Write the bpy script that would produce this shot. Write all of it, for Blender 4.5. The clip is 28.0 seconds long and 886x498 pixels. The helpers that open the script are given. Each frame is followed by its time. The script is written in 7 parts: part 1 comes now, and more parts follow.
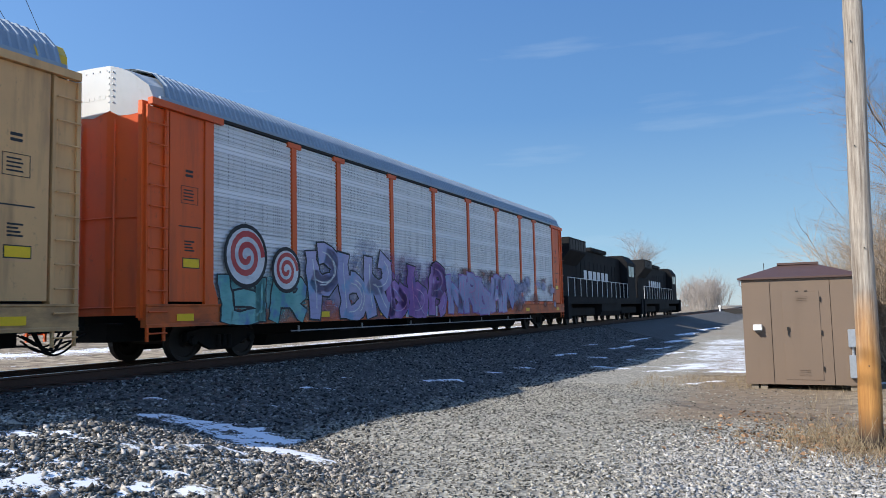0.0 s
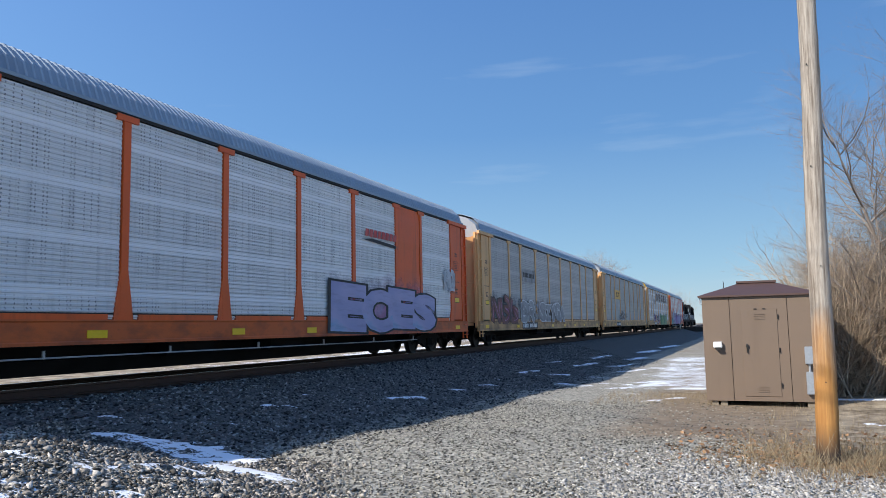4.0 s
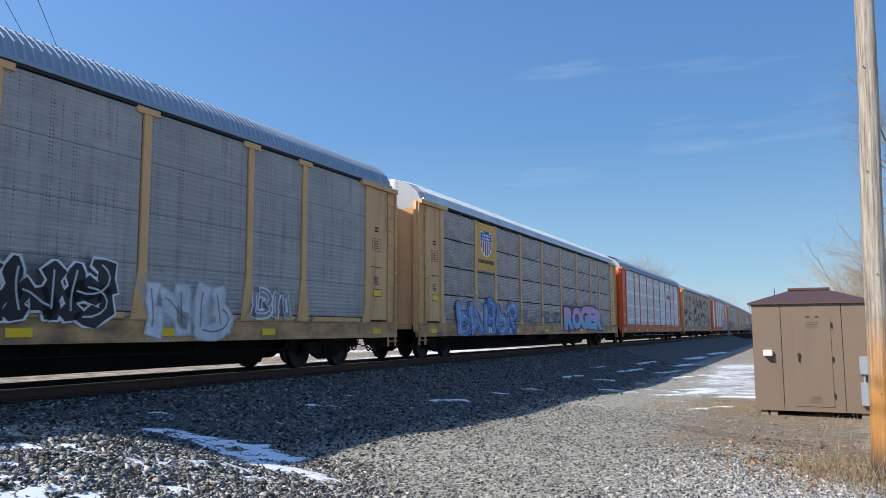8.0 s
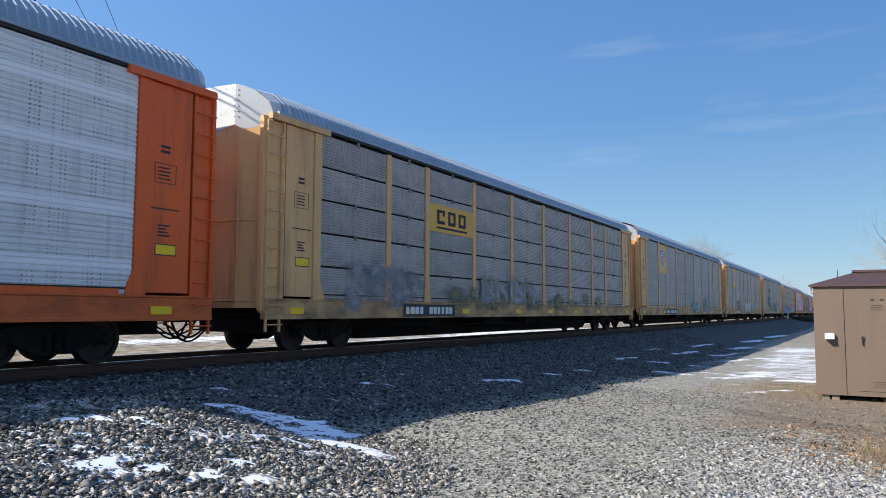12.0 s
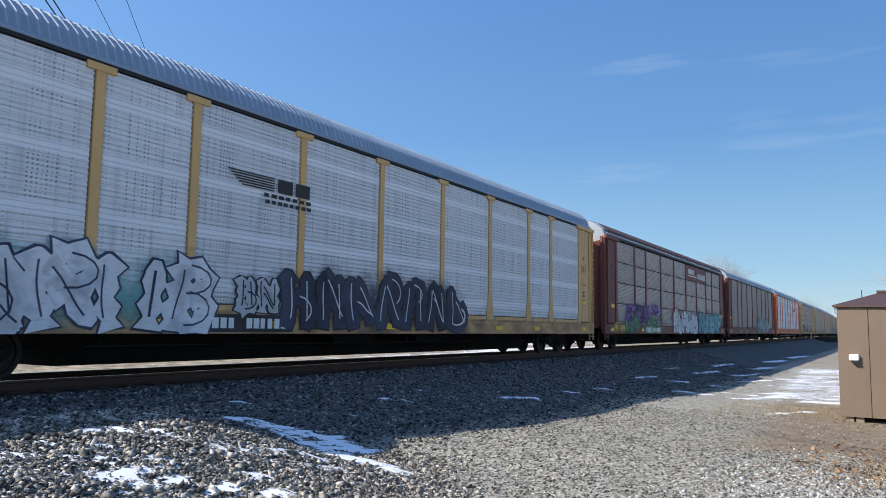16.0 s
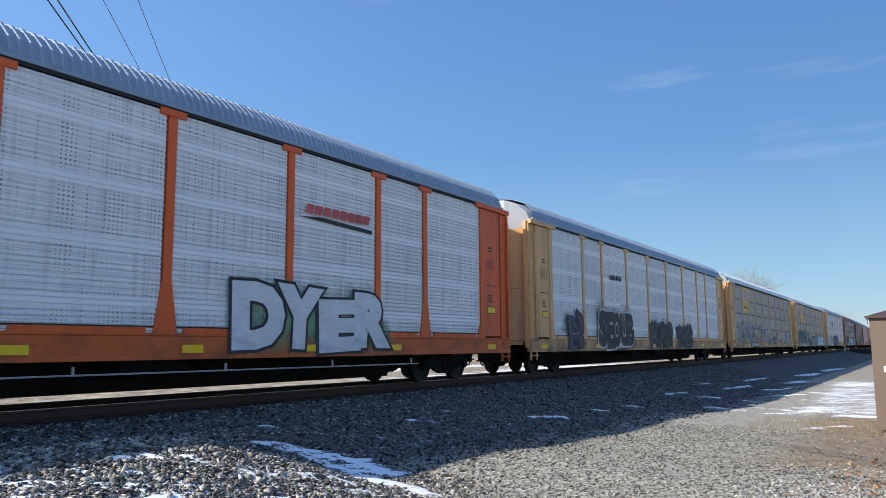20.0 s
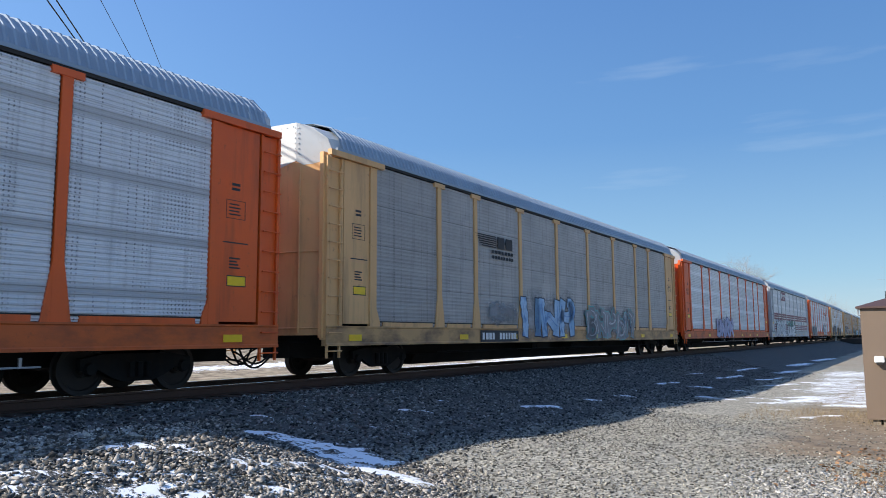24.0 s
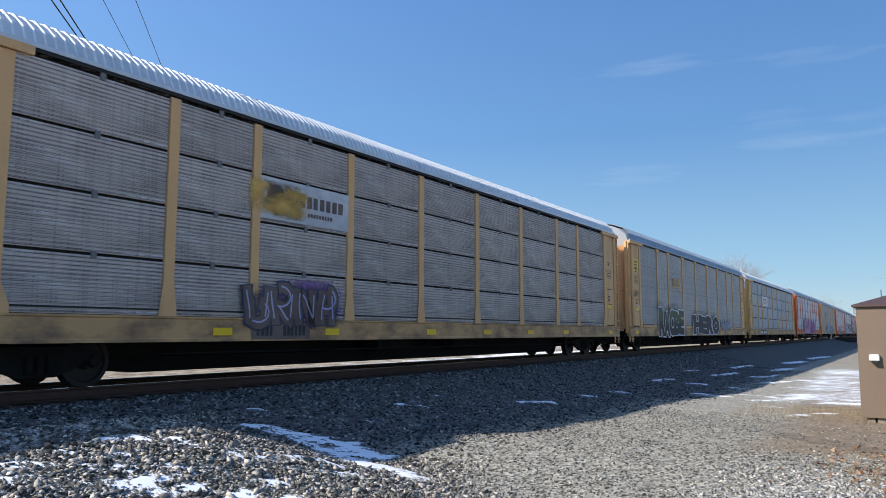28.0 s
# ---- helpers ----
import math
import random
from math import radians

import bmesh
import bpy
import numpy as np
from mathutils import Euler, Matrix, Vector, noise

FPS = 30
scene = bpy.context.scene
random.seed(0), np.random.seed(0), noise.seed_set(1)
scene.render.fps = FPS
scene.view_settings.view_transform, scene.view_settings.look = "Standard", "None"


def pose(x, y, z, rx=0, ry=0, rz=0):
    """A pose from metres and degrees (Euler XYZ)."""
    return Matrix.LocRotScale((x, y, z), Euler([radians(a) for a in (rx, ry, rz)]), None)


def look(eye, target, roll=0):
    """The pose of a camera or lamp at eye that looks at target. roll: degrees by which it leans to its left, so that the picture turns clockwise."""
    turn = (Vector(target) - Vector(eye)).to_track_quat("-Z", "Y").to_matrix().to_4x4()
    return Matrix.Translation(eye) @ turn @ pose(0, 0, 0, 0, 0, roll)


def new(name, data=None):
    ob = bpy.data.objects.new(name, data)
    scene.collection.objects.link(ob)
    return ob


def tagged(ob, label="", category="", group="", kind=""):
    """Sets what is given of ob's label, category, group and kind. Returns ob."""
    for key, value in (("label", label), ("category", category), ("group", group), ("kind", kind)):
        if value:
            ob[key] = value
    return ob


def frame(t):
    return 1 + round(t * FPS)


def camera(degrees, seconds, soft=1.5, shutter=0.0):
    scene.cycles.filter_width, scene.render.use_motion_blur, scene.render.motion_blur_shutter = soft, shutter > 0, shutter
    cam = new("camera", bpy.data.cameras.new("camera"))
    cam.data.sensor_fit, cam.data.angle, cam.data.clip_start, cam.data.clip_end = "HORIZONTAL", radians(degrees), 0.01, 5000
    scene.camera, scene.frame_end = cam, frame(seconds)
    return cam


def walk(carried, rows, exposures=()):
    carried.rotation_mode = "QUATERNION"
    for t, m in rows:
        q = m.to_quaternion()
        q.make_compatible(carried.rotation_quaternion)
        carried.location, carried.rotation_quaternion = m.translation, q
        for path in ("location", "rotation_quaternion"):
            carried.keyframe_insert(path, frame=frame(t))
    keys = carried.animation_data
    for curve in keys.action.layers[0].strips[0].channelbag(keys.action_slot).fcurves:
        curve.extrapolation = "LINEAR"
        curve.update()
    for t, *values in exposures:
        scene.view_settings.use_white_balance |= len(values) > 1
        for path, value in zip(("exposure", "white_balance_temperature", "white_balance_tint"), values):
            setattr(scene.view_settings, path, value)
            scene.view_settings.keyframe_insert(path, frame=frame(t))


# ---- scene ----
cam = camera(61.0, 28.0, soft=0.6, shutter=0.02)
EYE = (0.0, 0.0, 1.6)
# seconds, yaw to the left of the track, pitch, roll, and the sway of the eye
PATH = [
    (0.0, 25.09, 4.74, -1.30, 0.012, 0.024, 0.001),
    (0.5, 23.50, 4.89, -1.03, 0.016, 0.023, 0.001),
    (1.0, 22.87, 5.15, -1.18, 0.014, 0.029, -0.002),
    (1.5, 22.23, 5.80, -1.51, 0.012, 0.037, -0.007),
    (2.0, 21.75, 6.14, -1.65, 0.008, 0.043, -0.008),
    (2.5, 21.75, 6.24, -1.71, 0.003, 0.050, -0.011),
    (3.0, 22.04, 6.08, -1.45, -0.003, 0.057, -0.014),
    (3.5, 22.44, 5.91, -1.21, -0.005, 0.059, -0.015),
    (5.5, 21.94, 6.43, -0.91, 0.013, 0.054, 0.001),
    (6.0, 22.43, 6.35, -0.84, 0.009, 0.056, 0.001),
    (6.5, 23.17, 6.18, -0.70, 0.006, 0.051, 0.002),
    (7.0, 23.97, 6.15, -0.59, 0.007, 0.047, 0.001),
    (7.5, 24.87, 6.14, -0.43, 0.004, 0.041, 0.002),
    (8.0, 25.72, 6.20, -0.26, -0.002, 0.038, 0.003),
    (8.5, 26.36, 6.20, -0.18, -0.001, 0.029, 0.004),
    (9.0, 26.85, 6.04, -0.08, 0.000, 0.024, 0.002),
    (9.5, 27.33, 5.94, -0.12, -0.005, 0.015, 0.004),
    (10.0, 27.80, 5.78, -0.17, -0.007, 0.010, 0.003),
    (10.5, 28.23, 5.42, -0.09, -0.010, 0.005, -0.002),
    (11.0, 28.79, 5.13, -0.09, -0.016, 0.001, -0.004),
    (11.5, 29.23, 4.91, -0.02, -0.020, -0.004, -0.003),
    (12.0, 29.61, 4.74, 0.15, -0.019, -0.005, -0.004),
    (12.5, 29.92, 4.87, 0.17, -0.022, -0.009, -0.005),
    (14.5, 30.77, 5.62, 0.52, -0.020, -0.029, -0.002),
    (15.0, 30.86, 5.66, 0.70, -0.017, -0.028, -0.004),
    (15.5, 31.00, 5.83, 0.78, -0.018, -0.027, -0.003),
    (16.0, 31.06, 5.94, 0.82, -0.019, -0.027, -0.003),
    (16.5, 31.14, 6.06, 0.80, -0.016, -0.027, -0.002),
    (17.0, 31.30, 6.24, 0.66, -0.017, -0.025, -0.002),
    (17.5, 31.57, 6.47, 0.42, -0.012, -0.026, 0.000),
    (18.0, 31.89, 6.91, 0.08, -0.009, -0.027, 0.001),
    (18.5, 32.36, 7.22, -0.10, -0.003, -0.028, 0.002),
    (19.0, 32.60, 7.38, -0.22, 0.000, -0.028, -0.000),
    (19.5, 32.88, 7.43, -0.27, 0.004, -0.033, 0.004),
    (20.0, 32.92, 7.42, -0.37, 0.005, -0.033, 0.005),
    (20.5, 32.88, 7.24, -0.40, 0.011, -0.033, 0.004),
    (21.0, 32.88, 7.12, -0.55, 0.012, -0.033, 0.004),
    (21.5, 32.78, 7.06, -0.62, 0.014, -0.033, 0.005),
    (23.5, 32.32, 6.84, -0.43, 0.018, -0.026, 0.006),
    (24.0, 32.45, 6.66, -0.34, 0.015, -0.026, 0.006),
    (24.5, 32.55, 6.52, -0.26, 0.012, -0.023, 0.005),
    (25.0, 32.70, 6.28, -0.18, 0.009, -0.021, 0.004),
    (25.5, 32.78, 6.05, -0.01, 0.006, -0.021, 0.003),
    (26.0, 32.72, 6.06, 0.04, 0.007, -0.020, 0.004),
    (26.5, 32.52, 6.15, 0.11, 0.006, -0.020, 0.002),
    (27.0, 32.34, 6.33, 0.14, 0.006, -0.025, 0.002),
    (27.5, 32.12, 6.46, 0.12, 0.006, -0.028, 0.003),
    (28.0, 32.21, 6.29, 0.12, 0.006, -0.027, 0.002),
]


def aim(yaw, pitch, roll, *sway):
    """The camera's pose at the eye, turned by yaw, pitch and roll in degrees."""
    y, p = radians(yaw), radians(pitch)
    way = Vector((-math.sin(y) * math.cos(p), math.cos(y) * math.cos(p), math.sin(p)))
    eye = Vector(EYE) + Vector(sway)
    return look(eye, eye + way, roll)


# the clip's camera opens up a little in the second half
walk(cam, [(t, aim(*turn)) for t, *turn in PATH], [(0, 0.62, 6580, 10), (12, 0.66, 6640, 10), (15, 0.72, 6680, 10), (28, 0.70, 6720, 10)])

# ---- light ----
SUN = Vector((0.84, 1.20, -1.0)).normalized()  # the way the sunlight goes
world = bpy.data.worlds.new("winter_sky")
scene.world = world
world.use_nodes = True
wn = world.node_tree.nodes
sky = wn.new("ShaderNodeTexSky")
sky.sky_type, sky.sun_disc = "NISHITA", False
sky.sun_elevation = math.asin(-SUN.z)
sky.sun_rotation = math.atan2(-SUN.x, -SUN.y)
sky.air_density, sky.dust_density, sky.ozone_density = 1.0, 0.0, 5.0
wl = world.node_tree.links
wn["Background"].inputs[1].default_value = 0.12
wl.new(sky.outputs[0], wn["Background"].inputs[0])
# clear winter air: deep blue above, pale towards the horizon, with faint streaks of cirrus
w_tc, w_sep, w_map = wn.new("ShaderNodeTexCoord"), wn.new("ShaderNodeSeparateXYZ"), wn.new("ShaderNodeMapRange")
wl.new(w_tc.outputs["Generated"], w_sep.inputs[0])
wl.new(w_sep.outputs[2], w_map.inputs[0])
w_map.inputs[1].default_value, w_map.inputs[2].default_value = -0.02, 0.75
w_ramp = wn.new("ShaderNodeValToRGB")
w_ramp.color_ramp.elements[0].color = (0.46, 0.60, 0.72, 1)
w_ramp.color_ramp.elements[1].color = (0.10, 0.235, 0.58, 1)
for at, colour in ((0.12, (0.285, 0.52, 0.75)), (0.35, (0.125, 0.325, 0.68)), (0.62, (0.085, 0.245, 0.62))):
    w_ramp.color_ramp.elements.new(at).color = (*colour, 1)
wl.new(w_map.outputs[0], w_ramp.inputs[0])
w_place, w_noise, w_thin = wn.new("ShaderNodeMapping"), wn.new("ShaderNodeTexNoise"), wn.new("ShaderNodeMapRange")
w_place.inputs["Scale"].default_value = (2.2, 2.2, 16)
wl.new(w_tc.outputs["Generated"], w_place.inputs[0])
wl.new(w_place.outputs[0], w_noise.inputs[0])
w_noise.inputs["Scale"].default_value, w_noise.inputs["Detail"].default_value = 1.6, 6
wl.new(w_noise.outputs[0], w_thin.inputs[0])
w_thin.inputs[1].default_value, w_thin.inputs[2].default_value, w_thin.inputs[4].default_value = 0.62, 0.86, 0.3
w_mix = wn.new("ShaderNodeMix")
w_mix.data_type = "RGBA"
w_mix.inputs[7].default_value = (0.72, 0.84, 0.96, 1)
wl.new(w_thin.outputs[0], w_mix.inputs[0])
wl.new(w_ramp.outputs[0], w_mix.inputs[6])
w_clear, w_both = wn.new("ShaderNodeBackground"), wn.new("ShaderNodeMixShader")
# the sky brightens towards the side where the sun stands
w_near, w_side, w_gain = wn.new("ShaderNodeVectorMath"), wn.new("ShaderNodeMapRange"), wn.new("ShaderNodeMath")
w_near.operation = "DOT_PRODUCT"
w_near.inputs[1].default_value = (-SUN.x, -SUN.y, 0.0)
wl.new(w_tc.outputs["Generated"], w_near.inputs[0])
wl.new(w_near.outputs["Value"], w_side.inputs[0])
w_side.inputs[1].default_value, w_side.inputs[2].default_value = -0.83, 0.83
w_gain.operation, w_gain.inputs[1].default_value = "POWER", 1.5
wl.new(w_side.outputs[0], w_gain.inputs[0])
w_level = wn.new("ShaderNodeMapRange")
w_level.inputs[3].default_value, w_level.inputs[4].default_value = 0.55, 1.3
wl.new(w_gain.outputs[0], w_level.inputs[0])
w_haze = wn.new("ShaderNodeMix")
w_haze.data_type = "RGBA"
w_haze.inputs[7].default_value = (0.60, 0.68, 0.74, 1)
w_part = wn.new("ShaderNodeMath")
w_part.operation, w_part.inputs[1].default_value = "MULTIPLY", 0.22
wl.new(w_gain.outputs[0], w_part.inputs[0])
wl.new(w_part.outputs[0], w_haze.inputs[0])
wl.new(w_mix.outputs[2], w_haze.inputs[6])
wl.new(w_haze.outputs[2], w_clear.inputs[0])
wl.new(w_level.outputs[0], w_clear.inputs[1])
w_both.inputs[0].default_value = 0.85
wl.new(wn["Background"].outputs[0], w_both.inputs[1])
wl.new(w_clear.outputs[0], w_both.inputs[2])
wl.new(w_both.outputs[0], wn["World Output"].inputs[0])
sun = new("sun", bpy.data.lights.new("sun", "SUN"))
sun.data.energy, sun.data.angle, sun.data.color = 3.9, radians(0.5), (1.0, 0.95, 0.87)
sun.matrix_world = look((-40, -60, 50), Vector((-40, -60, 50)) + SUN)


# ---- materials ----
def nodes_of(name):
    m = bpy.data.materials.new(name)
    m.use_nodes = True
    t = m.node_tree
    return m, t.nodes, t.links, t.nodes["Principled BSDF"]


def mixer(n, links, fac, a, b):
    """A colour mix; fac, a and b are sockets or values."""
    mix = n.new("ShaderNodeMix")
    mix.data_type = "RGBA"
    for value, socket in ((fac, mix.inputs[0]), (a, mix.inputs[6]), (b, mix.inputs[7])):
        if hasattr(value, "links"):
            links.new(value, socket)
        elif isinstance(value, (int, float)):
            socket.default_value = value
        else:
            socket.default_value = (*value, 1)
    return mix.outputs[2]


def noise_of(n, links, scale, detail=4, stretch=None, rough=0.6, space="Object"):
    tc = n.new("ShaderNodeTexCoord")
    mp = n.new("ShaderNodeMapping")
    if stretch:
        mp.inputs["Scale"].default_value = stretch
    links.new(tc.outputs[space], mp.inputs[0])
    no = n.new("ShaderNodeTexNoise")
    no.inputs["Scale"].default_value, no.inputs["Detail"].default_value, no.inputs["Roughness"].default_value = scale, detail, rough
    links.new(mp.outputs[0], no.inputs[0])
    return no.outputs[0]


def ramp_of(n, links, socket, low, high):
    r = n.new("ShaderNodeMapRange")
    r.inputs[1].default_value, r.inputs[2].default_value = low, high
    links.new(socket, r.inputs[0])
    return r.outputs[0]


def bump_of(n, links, socket, strength, distance, bsdf):
    b = n.new("ShaderNodeBump")
    b.inputs[0].default_value, b.inputs[1].default_value = strength, distance
    links.new(socket, b.inputs["Height"])
    links.new(b.outputs[0], bsdf.inputs["Normal"])


def painted(name, colour, dirt=(0.09, 0.07, 0.05), rough=0.5, metal=0.0, wear=0.5, streak=True, low=0.52):
    """Weathered paint: faded blotches and dirt streaks that run down."""
    m, n, links, b = nodes_of(name)
    blot = ramp_of(n, links, noise_of(n, links, 0.7, 5), 0.35, 0.75)
    faded = tuple(c * 0.80 + 0.014 for c in colour)
    base = mixer(n, links, blot, colour, faded)
    run = ramp_of(n, links, noise_of(n, links, 1.0, 6, (3.0, 3.0, 0.35) if streak else (1.2, 1.2, 2.5)), low, low + 0.26)
    k = n.new("ShaderNodeMath")
    k.operation = "MULTIPLY"
    k.inputs[1].default_value = wear
    links.new(run, k.inputs[0])
    base = mixer(n, links, k.outputs[0], base, dirt)
    chip = ramp_of(n, links, noise_of(n, links, 6.0, 8, (1, 1, 0.7), 0.75), 0.60, 0.66)
    c2 = n.new("ShaderNodeMath")
    c2.operation, c2.inputs[1].default_value = "MULTIPLY", min(0.6, wear)
    links.new(chip, c2.inputs[0])
    links.new(mixer(n, links, c2.outputs[0], base, tuple(0.5 * (u + v) for u, v in zip(dirt, faded))), b.inputs["Base Color"])
    b.inputs["Roughness"].default_value, b.inputs["Metallic"].default_value = rough, metal
    bump_of(n, links, noise_of(n, links, 14, 4), 0.15, 0.01, b)
    return m


def plain(name, colour, rough=0.7, metal=0.0, grain=20, amount=0.25):
    m, n, links, b = nodes_of(name)
    g = noise_of(n, links, grain, 5)
    links.new(mixer(n, links, g, tuple(c * (1 - amount) for c in colour), tuple(min(1, c * (1 + amount)) for c in colour)), b.inputs["Base Color"])
    b.inputs["Roughness"].default_value, b.inputs["Metallic"].default_value = rough, metal
    bump_of(n, links, g, 0.2, 0.01, b)
    return m


def math_of(n, links, kind, a, b=None, c=None):
    """A math node; a, b and c are sockets or numbers."""
    k = n.new("ShaderNodeMath")
    k.operation = kind
    for i, value in enumerate((a, b, c)):
        if value is None:
            continue
        if hasattr(value, "links"):
            links.new(value, k.inputs[i])
        else:
            k.inputs[i].default_value = value
    return k.outputs[0]


def screen_steel(name, colour, dark, stain, bands=0, pitch=(0.13, 0.08), holes=0.9, line=0.3, dashes=0.0, sparse=0.5):
    """Perforated galvanised side screens: shade of grooves and holes painted as dark rows and dots, water stains,
    sheets of uneven tone.
    """
    m, n, links, b = nodes_of(name)
    tc = n.new("ShaderNodeTexCoord")
    sep = n.new("ShaderNodeSeparateXYZ")
    links.new(tc.outputs["Object"], sep.inputs[0])
    info = n.new("ShaderNodeObjectInfo")
    chance = info.outputs["Random"]

    def near(socket, step, low, high):
        """1 at the middle of every step, 0 between."""
        f = math_of(n, links, "FRACT", math_of(n, links, "DIVIDE", socket, step))
        return ramp_of(n, links, math_of(n, links, "ABSOLUTE", math_of(n, links, "SUBTRACT", f, 0.5)), high, low)

    along = math_of(n, links, "ADD", sep.outputs[1], 20.0)
    # columns of holes, their dark insides painted on as dots
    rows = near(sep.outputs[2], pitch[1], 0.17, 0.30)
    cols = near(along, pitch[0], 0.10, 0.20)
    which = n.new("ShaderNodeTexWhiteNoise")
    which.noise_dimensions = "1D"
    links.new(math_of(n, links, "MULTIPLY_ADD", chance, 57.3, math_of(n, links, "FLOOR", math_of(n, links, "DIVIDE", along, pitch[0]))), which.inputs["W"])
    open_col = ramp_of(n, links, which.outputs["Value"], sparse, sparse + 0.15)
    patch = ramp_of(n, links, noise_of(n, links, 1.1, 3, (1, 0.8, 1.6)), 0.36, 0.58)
    hole_shade = math_of(n, links, "MULTIPLY", math_of(n, links, "MULTIPLY", rows, cols), math_of(n, links, "MULTIPLY", open_col, patch))
    hole_shade = math_of(n, links, "MULTIPLY", hole_shade, holes)
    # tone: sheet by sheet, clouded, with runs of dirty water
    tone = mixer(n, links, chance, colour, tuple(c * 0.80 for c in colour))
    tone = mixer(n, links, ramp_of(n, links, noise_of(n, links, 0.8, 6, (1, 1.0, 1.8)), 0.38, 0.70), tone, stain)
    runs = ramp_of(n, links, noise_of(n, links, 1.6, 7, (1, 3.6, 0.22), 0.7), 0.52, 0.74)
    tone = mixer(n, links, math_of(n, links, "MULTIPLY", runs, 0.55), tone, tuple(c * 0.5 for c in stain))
    # dark rows painted in as the shade between the ribs
    rib_shade = math_of(n, links, "MULTIPLY", near(sep.outputs[2], pitch[1], 0.06, 0.22), math_of(n, links, "MULTIPLY", ramp_of(n, links, noise_of(n, links, 1.4, 4, (1, 0.9, 2.6)), 0.34, 0.62), line))
    col = mixer(n, links, rib_shade, tone, dark)
    col = mixer(n, links, hole_shade, col, tuple(c * 0.35 for c in dark))
    if dashes:
        # scraped rows that shine pale
        rub = ramp_of(n, links, noise_of(n, links, 2.2, 5, (1, 0.42, 5.5), 0.65), 0.55, 0.62)
        rub = math_of(n, links, "MULTIPLY", rub, ramp_of(n, links, noise_of(n, links, 9, 2), 0.38, 0.52))
        col = mixer(n, links, math_of(n, links, "MULTIPLY", math_of(n, links, "MULTIPLY", rub, near(sep.outputs[2], pitch[1], 0.2, 0.4)), dashes), col, (0.62, 0.62, 0.62))
    if bands and abs(bands) < 0.9:
        seam = near(math_of(n, links, "ADD", sep.outputs[2], 0.475), 0.965, 0.007, 0.014)
        col = mixer(n, links, math_of(n, links, "MULTIPLY", seam, 0.6), col, dark)
    if bands:
        # plain unpierced strips between the sheets, at every 0.95 m
        band = near(math_of(n, links, "ADD", sep.outputs[2], 0.0), 0.95, 0.07, 0.13)
        strip = tuple(c * 0.55 for c in colour) if bands < 0 else tuple(min(0.85, c * 1.12) for c in colour)
        col = mixer(n, links, math_of(n, links, "MULTIPLY", band, min(1.0, abs(bands)) * 0.85), col, strip)
    links.new(col, b.inputs["Base Color"])
    b.inputs["Roughness"].default_value, b.inputs["Metallic"].default_value = 0.5, 0.1
    bump_of(n, links, noise_of(n, links, 3.0, 4, (1, 1, 2)), 0.25, 0.02, b)
    return m


def two_tone(name, low, high, at):
    """Spray paint of one colour over another, meeting in a soft uneven line."""
    m, n, links, b = nodes_of(name)
    tc, sep = n.new("ShaderNodeTexCoord"), n.new("ShaderNodeSeparateXYZ")
    links.new(tc.outputs["Object"], sep.inputs[0])
    edge = math_of(n, links, "MULTIPLY_ADD", noise_of(n, links, 3.0, 3), 0.3, sep.outputs[2])
    col = mixer(n, links, ramp_of(n, links, edge, at + 0.08, at + 0.22), low, high)
    grit = ramp_of(n, links, noise_of(n, links, 2.4, 6, (1, 1.5, 5.0), 0.7), 0.5, 0.72)
    links.new(mixer(n, links, math_of(n, links, "MULTIPLY", grit, 0.4), col, tuple(v * 0.5 for v in low)), b.inputs["Base Color"])
    b.inputs["Roughness"].default_value = 0.6
    return m


def spray(name, a, c, d=None, thin=0.0):
    """Spray paint that fades from one colour into another in soft clouds; thin paint lets the steel show through and fades out at its rim."""
    m, n, links, b = nodes_of(name)
    f = ramp_of(n, links, noise_of(n, links, 0.9, 3), 0.4, 0.6)
    col = mixer(n, links, f, a, c)
    if d:
        col = mixer(n, links, ramp_of(n, links, noise_of(n, links, 1.7, 3), 0.54, 0.66), col, d)
    grit = ramp_of(n, links, noise_of(n, links, 2.4, 6, (1, 1.5, 5.0), 0.7), 0.5, 0.72)
    col = mixer(n, links, math_of(n, links, "MULTIPLY", grit, 0.45), col, tuple(v * 0.45 + 0.03 for v in a))
    links.new(col, b.inputs["Base Color"])
    b.inputs["Roughness"].default_value = 0.6
    if thin:
        at = n.new("ShaderNodeAttribute")
        at.attribute_name = "spread"
        cloud = math_of(n, links, "MULTIPLY_ADD", noise_of(n, links, 2.2, 6, (1, 1, 1.6), 0.7), 0.9, at.outputs["Fac"])
        links.new(math_of(n, links, "MULTIPLY", ramp_of(n, links, cloud, 0.42, 1.05), thin), b.inputs["Alpha"])
    return m


ORANGE = painted("orange_paint", (0.80, 0.115, 0.010), (0.17, 0.045, 0.018), 0.5)
TAN = painted("tan_yellow_paint", (0.77, 0.43, 0.175), (0.20, 0.105, 0.05), 0.55, wear=0.6)
SILL_TAN = painted("grimy_tan_sill", (0.62, 0.35, 0.14), (0.13, 0.07, 0.042), 0.6, wear=0.85, streak=False, low=0.42)
SILL_ORANGE = painted("grimy_orange_sill", (0.66, 0.12, 0.014), (0.10, 0.035, 0.018), 0.55, wear=0.7, streak=False, low=0.45)
CAP = painted("weathered_white_cap", (0.58, 0.59, 0.58), (0.36, 0.31, 0.24), 0.5, wear=0.4)
PALE_TAN = painted("pale_tan_paint", (0.76, 0.44, 0.16), (0.2, 0.12, 0.05), 0.55)
MAROON = painted("maroon_paint", (0.19, 0.045, 0.03), (0.06, 0.03, 0.022), 0.6)
WHITE = painted("white_paint", (0.80, 0.80, 0.78), (0.40, 0.34, 0.27), 0.5, wear=0.3)
